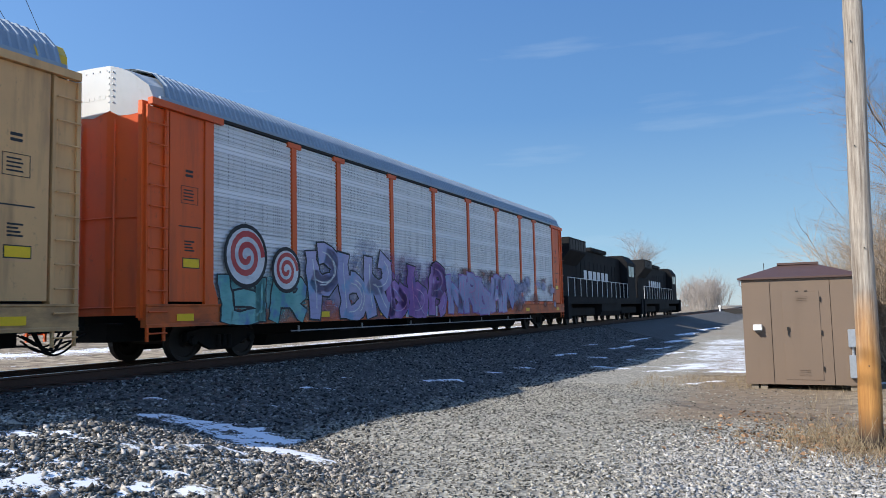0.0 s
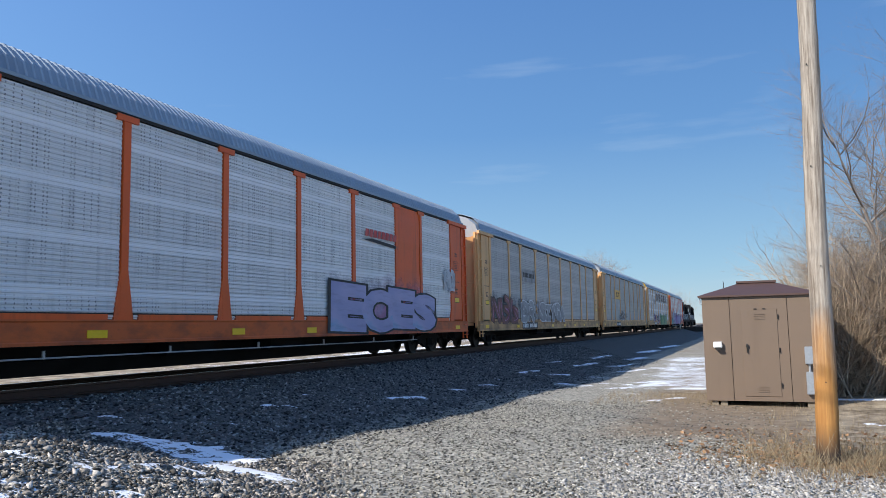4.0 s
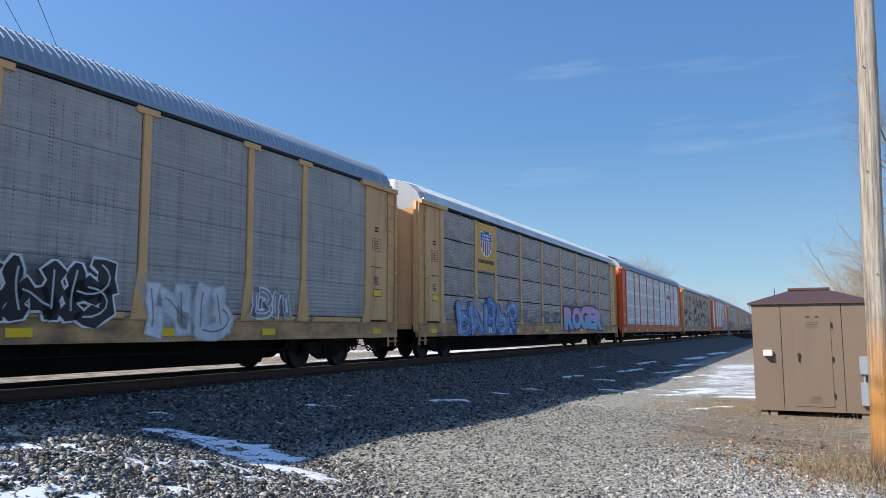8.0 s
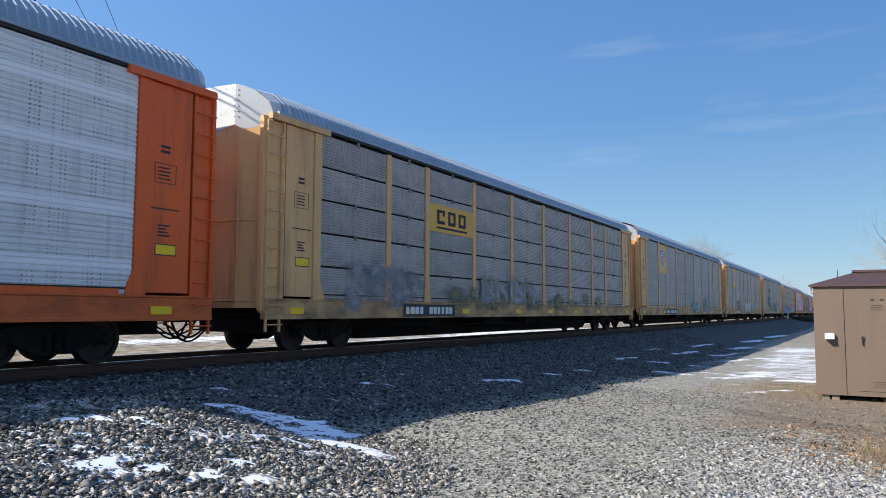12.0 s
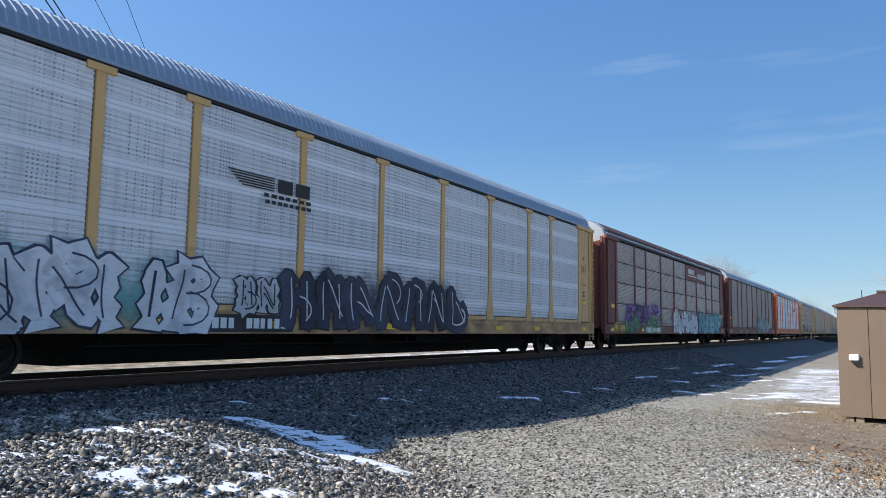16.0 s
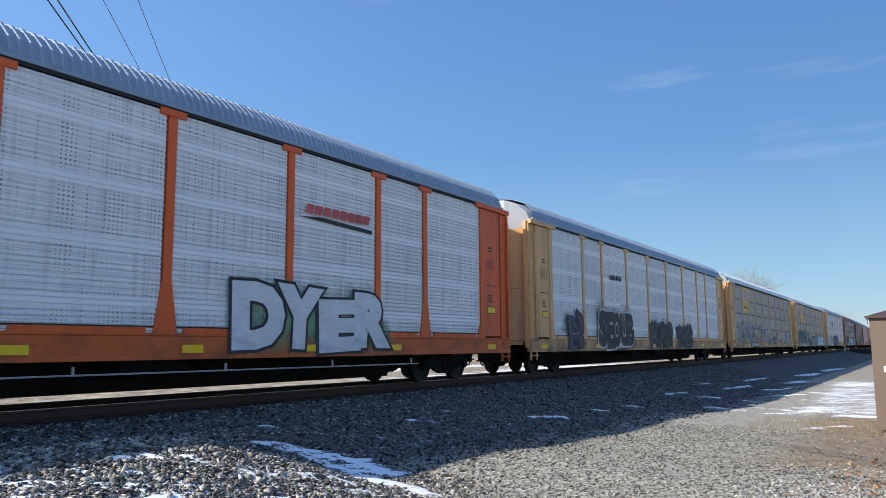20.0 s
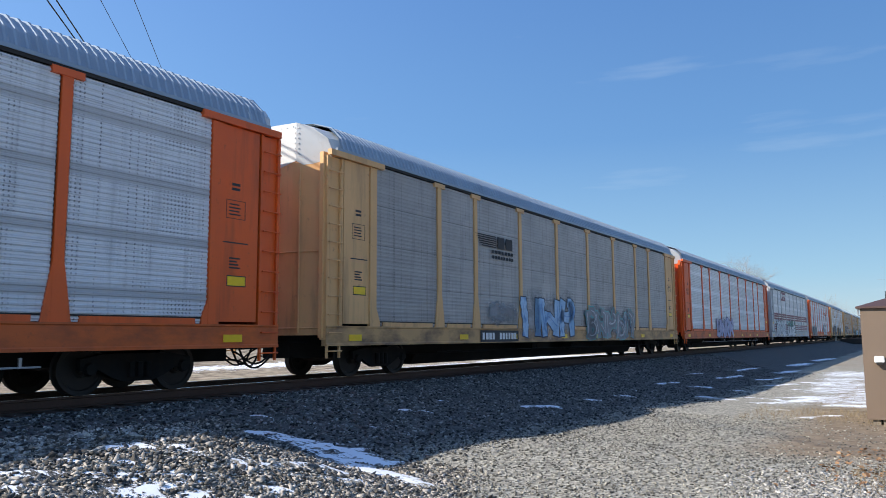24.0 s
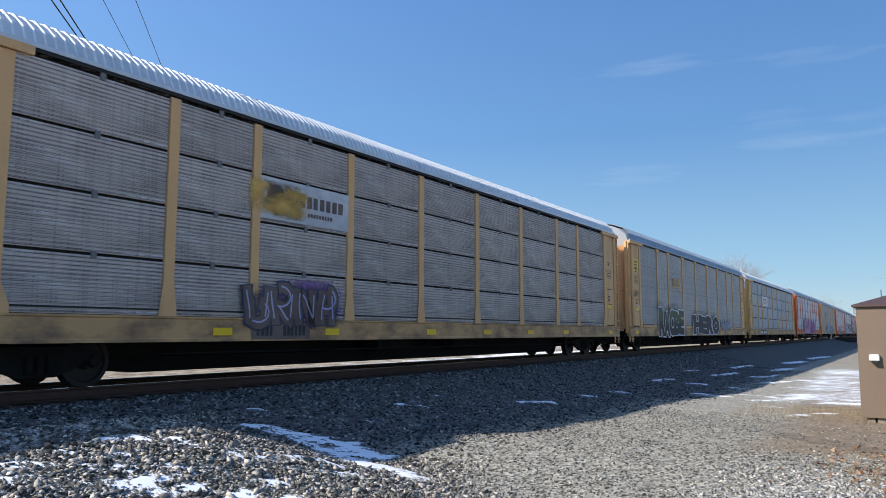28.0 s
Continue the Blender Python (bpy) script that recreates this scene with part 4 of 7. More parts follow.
        k, at = len(verts), np.array([x, y, z])
        verts += [tuple(at + c), tuple(at + d + (0, 0, 0.008)), tuple(at - c), tuple(at - d)]
        faces.append((k, k + 1, k + 2, k + 3))
    me = bpy.data.meshes.new("dead_leaves")
    me.from_pydata(verts, [], faces)
    me.materials.append(leaf)
    tagged(new("dead_leaves", me), "curled brown dead leaves round the pole's foot", "leaves", "", "stuff")


plant()


def build_far_cabinet():
    """A low dark line-side cabinet with a white marker, far up the track."""
    x, y = FAR_CABINET
    t = thing("line_cabinet", "low dark steel line-side cabinet beside a white marker", "cabinet", "", pose(x, y, float(height(x, y))))
    bm = bmesh.new()
    box(bm, -1.7, 1.7, -0.5, 0.5, -0.05, 0.75)
    part("body", bm, DARK, t)
    bm = bmesh.new()
    prism(bm, [(-1.77, 0.751), (1.77, 0.751), (1.6, 0.86), (-1.6, 0.86)], -0.55, 0.55)
    part("lid", bm, SHED_ROOF, t)
    m = thing("track_marker", "short white marker post beside the cabinet", "post", "", pose(x - 2.3, y - 0.5, float(height(x - 2.3, y - 0.5))))
    bm = bmesh.new()
    box(bm, -0.12, 0.12, -0.06, 0.06, -0.05, 1.0)
    part("post", bm, WHITE, m)
    bm = bmesh.new()
    box(bm, -0.2, 0.2, -0.08, -0.061, 0.72, 1.05)
    part("plate", bm, WHITE, m)


FAR_CABINET = (-10.2, 142.0)
build_far_cabinet()

# ---- overhead wires ----
def hang_wires():
    for x, y, h in ((6.0, -13.5, 11.0), (-43.5, 37.0, 11.0)):
        p = thing("wire_pole", "plain wooden pole that carries the overhead wires", "pole", "wire poles", pose(x, y, float(height(x, y))))
        bm = bmesh.new()
        tube(bm, (0, 0, -0.2), (0, 0, h), 0.15, 0.11, 12)
        part("shaft", bm, BARK, p)
        bm = bmesh.new()
        a = Vector((0.75, 0.67, 0)) * 1.6
        tube(bm, Vector((0, 0, 9.6)) - a, Vector((0, 0, 9.6)) + a, 0.06, None, 6)
        part("crossarm", bm, BARK, p)
    for x, y, z, r, dx, dy in ((-17.49, 9.91, 9.5, 0.018, -0.69, 0.72), (-17.3, 10.0, 9.5, 0.018, -0.70, 0.71), (-16.37, 10.5, 9.5, 0.008, -0.70, 0.71), (-15.7, 10.9, 9.5, 0.008, -0.71, 0.70)):
        along = Vector((dx, dy, 0))
        bm = bmesh.new()
        across, rings = Vector((-dy, dx, 0)), []
        for i in range(25):
            s = -34 + i * 3.0
            q = Vector((x, y, z)) + along * s + Vector((0, 0, 0.0006 * (s - 2) ** 2 - 0.002))
            rings.append([bm.verts.new(q + across * r * math.cos(k * 1.2566) + Vector((0, 0, r * math.sin(k * 1.2566)))) for k in range(5)])
        for p, q in zip(rings, rings[1:]):
            for k in range(5):
                bm.faces.new((p[k], p[(k + 1) % 5], q[(k + 1) % 5], q[k]))
        tagged(new("overhead_wire", mesh_of("overhead_wire", bm, DARK)), "thin black overhead wire crossing above the train", "wire", "overhead wires")


hang_wires()

# ---- the train ----
SPEED, PITCH = 26.23, 28.5
HALF = 13.55          # half of a rack car's body
POSTS = (-9.08, -7.15, -4.3, -1.45, 1.45, 4.3, 7.15, 9.08)
ENDS = 11.83          # where the screens end and the end sheets begin
SIDE = 1.6
ROOF_ARC = [(1.6, 4.93), (1.6, 4.99), (1.48, 5.28), (1.2, 5.52), (0.7, 5.69), (0.0, 5.77)]
MESHES = {}
CLIP = plain("clip_steel", (0.17, 0.165, 0.16), 0.7, 0.0)


def cached(name, maker, smooth=False):
    if name not in MESHES:
        bm = bmesh.new()
        maker(bm)
        MESHES[name] = mesh_of(name.split(":")[0], bm, BLACK, smooth)
    return MESHES[name]


def make_roof(bm, rise=0.0):
    """Ribbed steel roof: ribs run across, each a small step up and down; newer cars rise a little higher."""
    half = [(x, z + rise * min(1.0, (z - 4.99) / 0.5)) if z > 4.99 else (x, z) for x, z in ROOF_ARC]
    arc = half + [(-x, z) for x, z in half[-2::-1]]
    prev, y = None, -HALF + 0.5
    ys = []
    while y < HALF - 0.5:
        ys += [(y, 0.0), (y + 0.075, 0.0), (y + 0.095, 0.024), (y + 0.14, 0.024)]
        y += 0.16
    for yy, up in ys:
        ring = [bm.verts.new((x * (1 + up * 0.5), yy, z + up * (0.0 if i in (0, len(arc) - 1) else 1.0))) for i, (x, z) in enumerate(arc)]
        if prev:
            for i in range(len(arc) - 1):
                bm.faces.new((prev[i], prev[i + 1], ring[i + 1], ring[i]))
        prev = ring


def bow(x):
    """How far the end doors stand out at x: flat in the middle, bent back at both corners."""
    return 0.16 - 0.34 * max(0.0, abs(x) - 0.85) / 0.65


def make_roof_end(bm):
    """The plain cap over the car's end and the flat white gable under it, bent back at the corners, with rivets."""
    half = [(1.56, 5.0), (1.48, 5.25), (1.2, 5.49), (1.0, 5.58), (0.85, 5.62), (0.4, 5.64), (0.0, 5.65)]
    prof = half + [(-x, z) for x, z in half[-2::-1]]
    behind = [(1.606, 5.0), (1.49, 5.30), (1.21, 5.54), (0.9, 5.64), (0.7, 5.71), (0.35, 5.75), (0.0, 5.79)]
    behind = behind + [(-x, z) for x, z in behind[-2::-1]]
    back = [bm.verts.new((x, -0.8, z)) for x, z in behind]
    front = [bm.verts.new((x * 0.99, bow(x), z)) for x, z in prof]
    foot = [bm.verts.new((x * 0.985, bow(x), 4.72 + 0.07 * math.sin(x * 7) + 0.04 * math.sin(x * 19))) for x, z in prof]
    for r0, r1 in ((back, front), (front, foot)):
        for i in range(len(prof) - 1):
            bm.faces.new((r0[i], r0[i + 1], r1[i + 1], r1[i]))
    for s in (-1, 1):
        for i in range(6):
            for dx in (-0.04, 0.04):
                x, z = s * 0.85 + dx, 4.93 + 0.115 * i
                box(bm, x - 0.012, x + 0.012, bow(x), bow(x) + 0.014, z - 0.012, z + 0.012)
    for i in range(9):
        x = -0.75 + i * 0.18
        box(bm, x - 0.01, x + 0.01, bow(x), bow(x) + 0.012, 5.53, 5.555)
    for i in range(11):
        x = -0.72 + i * 0.14
        box(bm, x, x + 0.09, bow(0) - 0.002, bow(0) + 0.003, 5.0, 5.08)


def make_panel(w, h, ribs, deep=0.016):
    """A steel screen with horizontal ribs; the outer face towards +x."""
    def maker(bm):
        prof = [(0.0, 0.0)]
        for i in range(ribs):
            z = h * (i + 0.25) / ribs
            s = h / ribs
            prof += [(0.0, z), (deep, z + 0.14 * s), (deep, z + 0.46 * s), (0.0, z + 0.6 * s)]
        prof += [(0.0, h), (-0.02, h), (-0.02, 0.0)]
        prism(bm, prof, -w / 2, w / 2)
    return maker


def make_post(bm):
    """A post that flares at its foot, with a head plate under the eave."""
    prism(bm, [(-0.02, 1.02), (0.034, 1.02), (0.034, 4.9), (-0.02, 4.9)], -0.085, 0.085)
    for s in (-1, 1):
        v = [bm.verts.new(p) for p in ((0.032, s * 0.085, 1.02), (0.032, s * 0.24, 1.02), (0.032, s * 0.085, 2.0))]
        w = [bm.verts.new((0.0, a.co.y, a.co.z)) for a in v]
        bm.faces.new(v)
        bm.faces.new((v[0], v[1], w[1], w[0]))
        bm.faces.new((v[1], v[2], w[2], w[1]))
    box(bm, -0.02, 0.05, -0.26, 0.26, 4.84, 4.96)


def make_sill(bm):
    prism(bm, [(-0.1, 0.61), (0.05, 0.61), (0.05, 0.66), (0.035, 0.68), (0.035, 1.0), (0.05, 1.02), (0.05, 1.05), (-0.1, 1.05)], -HALF, HALF)


def make_end_post(bm):
    """The post where the screens end, with its flared foot; y from 0 outwards."""
    prism(bm, [(-0.03, 1.05), (0.045, 1.05), (0.045, 4.84), (-0.03, 4.84)], 0.0, 0.24)
    v = [bm.verts.new(q) for q in ((0.04, 0.0, 1.05), (0.04, -0.14, 1.05), (0.04, -0.14, 1.15), (0.04, 0.0, 1.5))]
    u = [bm.verts.new((0.0, q.co.y, q.co.z)) for q in v]
    bm.faces.new(v)
    bm.faces.new((v[1], v[2], u[2], u[1]))
    bm.faces.new((v[2], v[3], u[3], u[2]))


def make_end_panel(bm):
    w = HALF - ENDS
    prism(bm, [(-0.03, 1.1), (0.012, 1.1), (0.012, 4.84), (-0.03, 4.84)], 0.255, w - 0.565)


def make_corner_panel(bm):
    w = HALF - ENDS
    prism(bm, [(-0.16, 0.75), (-0.03, 0.75), (-0.03, 0.76), (0.03, 0.95), (0.03, 4.84), (-0.16, 4.84)], w - 0.52, w - 0.46)
    prism(bm, [(-0.16, 0.75), (-0.03, 0.75), (-0.03, 4.84), (-0.16, 4.84)], w - 0.461, w - 0.06)
    prism(bm, [(-0.16, 0.75), (0.02, 0.75), (0.02, 4.84), (-0.16, 4.84)], w - 0.061, w)


def make_eave_plate(bm):
    box(bm, -0.02, 0.09, -0.25, HALF - ENDS - 0.05, 4.84, 4.97)


def make_end_door(bm):
    """The bowed end doors below the gable, facing +y, with their folds, rods and sill."""
    xs = [-1.5 + 3.0 * i / 20 for i in range(21)]
    lo = [bm.verts.new((x, bow(x) - 0.012, 0.95)) for x in xs]
    hi = [bm.verts.new((x, bow(x) - 0.012, 5.02)) for x in xs]
    for i in range(20):
        bm.faces.new((lo[i], lo[i + 1], hi[i + 1], hi[i]))
    for z in (1.1, 2.75):
        for i in range(20):
            tube(bm, (xs[i], bow(xs[i]) + 0.005, z), (xs[i + 1], bow(xs[i + 1]) + 0.005, z), 0.018, None, 4)
    for x in (-0.95, -0.1, 0.1, 0.95):
        tube(bm, (x, bow(x) + 0.03, 1.0), (x, bow(x) + 0.03, 4.6), 0.022, None, 6)
    for s in (-1, 1):
        box(bm, s * 1.5 - 0.05, s * 1.5 + 0.05, -0.12, 0.06, 0.9, 4.9)


def make_folded_door(bm):
    """Folding end doors in vertical leaves."""
    n = 9
    prev = None
    for i in range(n * 2 + 1):
        x = -1.5 + 3.0 * i / (n * 2)
        y = 0.2 + (0.13 if i % 2 else 0.0)
        cur = [bm.verts.new((x, y, z)) for z in (0.95, 4.7, 5.2 + 0.46 * (1 - (x / 1.5) ** 2))]
        if prev:
            for j in range(2):
                bm.faces.new((prev[j], cur[j], cur[j + 1], prev[j + 1]))
        prev = cur


def make_ladder(bm):
    """Two side straps and bent rungs that stand off the corner."""
    for y in (0.0, 0.40):
        box(bm, 0.0, 0.045, y - 0.022, y + 0.022, 0.35, 4.6)
    for i in range(11):
        z = 0.5 + i * 0.40
        tube(bm, (0.085, -0.02, z), (0.085, 0.42, z), 0.017, None, 6)
        for y in (0.0, 0.40):
            tube(bm, (0.03, y, z), (0.09, y, z), 0.014, None, 5)


def make_underframe(bm):
    box(bm, -1.5, 1.5, -HALF + 0.1, HALF - 0.1, 0.95, 1.06)
    box(bm, -0.42, 0.42, -HALF + 0.2, HALF - 0.2, 0.45, 0.95)
    prism(bm, [(-0.55, 0.18), (0.55, 0.18), (0.7, 0.45), (-0.7, 0.45)], -8.9, 8.9)
    for y in (-10.0, 10.0):
        box(bm, -1.35, 1.35, y - 0.3, y + 0.3, 0.7, 0.95)
    for i in range(9):
        y = -8 + i * 2
        box(bm, -1.5, 1.5, y - 0.06, y + 0.06, 0.75, 0.95)
    prism(bm, [(0.6, 0.42), (1.05, 0.42), (1.15, 0.5), (1.15, 0.78), (0.6, 0.78)], -2.6, -1.2)
    tube(bm, (0.9, 1.0, 0.62), (0.9, 2.4, 0.62), 0.2, None, 12)
    tube(bm, (1.3, -8.2, 0.72), (1.3, 8.2, 0.72), 0.03, None, 6)


def make_wheelset(bm):
    r = 0.42
    for s in (-1, 1):
        pts = [(0.02, 0.0), (0.10, 0.11), (0.12, 0.11), (0.07, 0.14), (0.055, 0.33), (0.09, 0.35), (0.09, r), (-0.03, r), (-0.05, r + 0.025), (-0.07, r + 0.02), (-0.06, 0.34), (-0.03, 0.3)]
        rings = []
        for k in range(24):
            a = 2 * math.pi * k / 24
            rings.append([bm.verts.new((s * (0.755 + dx), q * math.cos(a), q * math.sin(a) + r)) for dx, q in pts[1:]])
        for k in range(24):
            p, q = rings[k], rings[(k + 1) % 24]
            for i in range(len(p) - 1):
                bm.faces.new((p[i], p[i + 1], q[i + 1], q[i]))
        hub = bm.verts.new((s * 0.86, 0, r))
        for k in range(24):
            bm.faces.new((rings[k][0], rings[(k + 1) % 24][0], hub))
    tube(bm, (-0.9, 0, r), (0.9, 0, r), 0.075, None, 10)


def make_sideframe(bm):
    """One cast truck side: axle boxes, sloping arms and the spring nest."""
    out = [(-1.05, 0.40), (-1.05, 0.58), (-0.62, 0.66), (0.62, 0.66), (1.05, 0.58), (1.05, 0.40), (0.72, 0.40), (0.5, 0.28), (0.28, 0.2), (-0.28, 0.2), (-0.5, 0.28), (-0.72, 0.40)]
    a = [bm.verts.new((-0.06, y, z)) for y, z in out]
    b = [bm.verts.new((0.06, y, z)) for y, z in out]
    for i in range(len(out)):
        j = (i + 1) % len(out)
        bm.faces.new((a[i], a[j], b[j], b[i]))
    bm.faces.new(a)
    bm.faces.new(b[::-1])
    for y in (-0.89, 0.89):
        tube(bm, (0.05, y, 0.42), (0.13, y, 0.42), 0.11, 0.09, 12)
    for y in (-0.16, 0.0, 0.16):
        tube(bm, (0.09, y, 0.27), (0.09, y, 0.52), 0.06, None, 8)


def make_coupler(bm):
    box(bm, -0.13, 0.13, 0.0, 0.42, 0.68, 0.92)
    box(bm, -0.2, 0.16, 0.4, 0.62, 0.66, 0.94)
    prev = None
    for i in range(9):
        u = i / 8
        p = (0.45, 0.05 + 0.6 * u, 0.7 - 0.38 * math.sin(math.pi * u))
        if prev:
            tube(bm, prev, p, 0.022, None, 6)
        prev = p
    tube(bm, (-1.2, 0.03, 0.8), (1.2, 0.03, 0.8), 0.02, None, 6)
    for x, z, ph in ((0.75, 0.36, 0.0), (0.95, 0.46, 1.3)):
        prev = None
        for i in range(15):
            u = i / 14
            p = (x, -0.55 + 1.2 * u, z + 0.07 * math.sin(ph + u * 7) + 0.12 * (2 * u - 1) ** 2)
            if prev:
                tube(bm, prev, p, 0.02, None, 5)
            prev = p


def flat(bm, y0, y1, z0, z1, x=0.0, d=0.004):
    box(bm, x, x + d, y0, y1, z0, z1)


def lettering(text, size, grow, name):
    """A mesh of thick letters in the plane y, z, centred, facing +x."""
    key = (text, size, grow)
    if key in MESHES:
        return MESHES[key]
    cu = bpy.data.curves.new(name, "FONT")
    cu.body, cu.size, cu.offset, cu.align_x, cu.space_character = text, size, grow, "CENTER", 1.02
    cu.resolution_u = 3
    cu.extrude = 0.001
    ob = new(name, cu)
    bpy.context.view_layer.update()
    me = bpy.data.meshes.new_from_object(ob.evaluated_get(bpy.context.evaluated_depsgraph_get()))
    bpy.data.objects.remove(ob)
    bpy.data.curves.remove(cu)
    me.name = name
    me.transform(Matrix(((0, 0, 1, 0), (1, 0, 0, 0), (0, 1, 0, 0), (0, 0, 0, 1))))
    me.materials.clear()
    me.materials.append(BLACK)
    MESHES[key] = me
    return me


def truck(car, y):
    t = put("truck", cached("bolster", lambda bm: box(bm, -0.95, 0.95, -0.2, 0.2, 0.4, 0.66)), car, pose(0, y, 0))
    for dy in (-0.89, 0.89):
        put("wheelset", cached("wheelset", make_wheelset, False), t, pose(0, dy, 0), WHEEL)
    side = cached("sideframe", make_sideframe)
    put("sideframe", side, t, pose(1.0, 0, 0))
    put("sideframe", side, t, pose(-1.0, 0, 0, 0, 0, 180))


FOLDED = two_tone("folded_door_paint", (0.74, 0.41, 0.11), (0.72, 0.71, 0.67), 4.25)
SILLS = {"tan_yellow_paint": SILL_TAN, "pale_tan_paint": SILL_TAN, "orange_paint": SILL_ORANGE}


def rack_car(label, frame_paint, screen, roof_paint, cap=None, levels=1, folded=False, solid=()):
    """A covered car carrier. Its own y points along the train, +x towards the lot."""
    car = thing("rack_car", label, "rail car", "rack cars of the train")
    put("underframe", cached("underframe", make_underframe), car)
    put("roof", cached("roof" if levels > 1 else "roof:high", make_roof if levels > 1 else lambda bm: make_roof(bm, 0.085)), car, None, roof_paint)
    for s in (1, -1):
        rz = 0 if s > 0 else 180
        if folded and s < 0:
            put("folding_door", cached("folded_door", make_folded_door), car, pose(0, s * HALF, 0, 0, 0, rz), FOLDED, "folded end doors, white above and yellow below")
        put("roof_end", cached("roof_end", make_roof_end), car, pose(0, s * HALF, 0, 0, 0, rz), CAP if cap is WHITE else cap, "pale painted roof end and gable")
        put("end_door", cached("end_door", make_end_door), car, pose(0, s * HALF, 0, 0, 0, rz), frame_paint)
        put("coupler", cached("coupler", make_coupler), car, pose(0, s * (HALF + 0.05), 0, 0, 0, rz))
        truck(car, s * 10.9)
    edges = [-ENDS, *POSTS, ENDS]
    gap = 0.05 if levels > 1 else 0.0
    h = 3.86 / levels
    for side in (1, -1):
        rz = 0 if side > 0 else 180
        put("side_sill", cached("side_sill", make_sill), car, pose(side * SIDE, 0, 0, 0, 0, rz), SILLS.get(frame_paint.name, frame_paint))
        for y in POSTS:
            put("post", cached("post" if levels == 1 else "post_straight", make_post if levels == 1 else make_straight_post), car, pose(side * SIDE, y, 0, 0, 0, rz), frame_paint)
        for i, (a, b) in enumerate(zip(edges, edges[1:])):
            # the end bays reach up to the end posts
            a, b = (a - 0.1 if i == 0 else a), (b + 0.1 if i == len(edges) - 2 else b)
            w = round(b - a - 0.225, 3)
            if i in solid:
                put("solid_panel", cached(f"solid:{w}", make_panel(w, 3.86, 2)), car, pose(side * (SIDE + 0.005), (a + b) / 2, 1.06, 0, 0, rz), frame_paint)
                continue
            for k in range(levels):
                deep = 0.005 if screen in ("dark", "grey", "brown", "steel") and levels == 1 else 0.016
                me = cached(f"screen:{w}:{levels}:{deep}", make_panel(w, h - gap, 40 if levels == 1 else 14, deep))
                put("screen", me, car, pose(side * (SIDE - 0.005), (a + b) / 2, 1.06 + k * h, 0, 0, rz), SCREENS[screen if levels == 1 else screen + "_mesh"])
            if levels == 1 and side > 0:
                put("bottom_rail", cached(f"bottom_rail:{w}", lambda bm, w=w: box(bm, 0.0, 0.03, -w / 2 + 0.25, w / 2 - 0.25, 1.05, 1.15)), car, pose(SIDE, (a + b) / 2, 0), frame_paint)
        put("eave_flashing", cached("eave_flashing", lambda bm: box(bm, -0.02, 0.04, -HALF + 0.3, HALF - 0.3, 4.986, 5.05)), car, pose(side * SIDE, 0, 0, 0, 0, rz), roof_paint, "plain flashing under the roof ribs")
        # a black strip stands for the shadow line under the eave
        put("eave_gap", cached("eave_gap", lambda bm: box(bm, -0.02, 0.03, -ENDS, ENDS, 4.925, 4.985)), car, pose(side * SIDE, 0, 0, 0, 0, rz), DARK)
        # another stands for the shade between screens and sill
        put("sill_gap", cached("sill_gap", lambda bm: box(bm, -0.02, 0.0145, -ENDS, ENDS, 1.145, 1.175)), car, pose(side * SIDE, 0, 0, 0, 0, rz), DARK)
        # a dark sheet added behind the screens gives black shade lines beside the posts
        put("inner_sheet", cached("inner_sheet", lambda bm: box(bm, -0.12, -0.10, -ENDS, ENDS, 1.06, 4.92)), car, pose(side * SIDE, 0, 0, 0, 0, rz), DARK, "dark sheet standing in for the shade inside the car")
        if levels > 1 and side > 0:
            for a, b in zip(edges, edges[1:]):
                for k in range(1, levels + 1):
                    put("clip", cached("clip", lambda bm: box(bm, 0.0, 0.03, -0.045, 0.045, -0.06, 0.06)), car, pose(SIDE, (a + b) / 2 + 0.05 * math.sin(a * 3 + k), 1.06 + k * h - 0.04), CLIP)
        for s in (1, -1):
            for name, maker in (("end_post", make_end_post), ("end_panel", make_end_panel), ("corner_panel", make_corner_panel), ("eave_plate", make_eave_plate)):
                key = name + (":a" if side * s > 0 else ":b")
                if key not in MESHES:
                    cached(key, maker)
                    if side * s < 0:
                        MESHES[key].transform(Matrix.Diagonal((1, -1, 1, 1)))
                        MESHES[key].flip_normals()
                put(name, MESHES[key], car, pose(side * SIDE, s * ENDS, 0, 0, 0, rz), frame_paint)
            y = s * (HALF - 0.25) - (0.2 if side > 0 else -0.2)
            put("ladder", cached("ladder", make_ladder), car, pose(side * (SIDE - 0.02), y, 0, 0, 0, rz), frame_paint)
    put("brake_pipe", cached("brake_pipe", make_brake_pipe), car, None, GREY_PAINT if frame_paint is ORANGE else BLACK, "thin pipe hung under the sill")
    for y in (-12.6, -7.9, -4.9, -1.0, 2.0, 4.9, 7.8, 12.4):
        put("reflector", cached("reflector", lambda bm: flat(bm, -0.22, 0.22, 0.72, 0.86, SIDE + 0.05)), car, pose(0, y, 0), REFLECT, "yellow reflective strip")
    for y in (-12.5, 12.4):
        tagged(put("stencil", cached("stencil", make_stencil), car, pose(0, y, 0), STENCIL, "small dark stencilled notices"), kind="stuff")
        put("panel_seam", cached("panel_seam", lambda bm: flat(bm, -0.3, 0.3, 2.58, 2.605, SIDE + 0.0125, 0.001)), car, pose(0, y + 0.05, 0), STENCIL)
        put("label_border", cached("label_border", lambda bm: flat(bm, -0.20, 0.26, 1.76, 1.97, SIDE + 0.0125, 0.001)), car, pose(0, y + 0.05, 0), STENCIL)
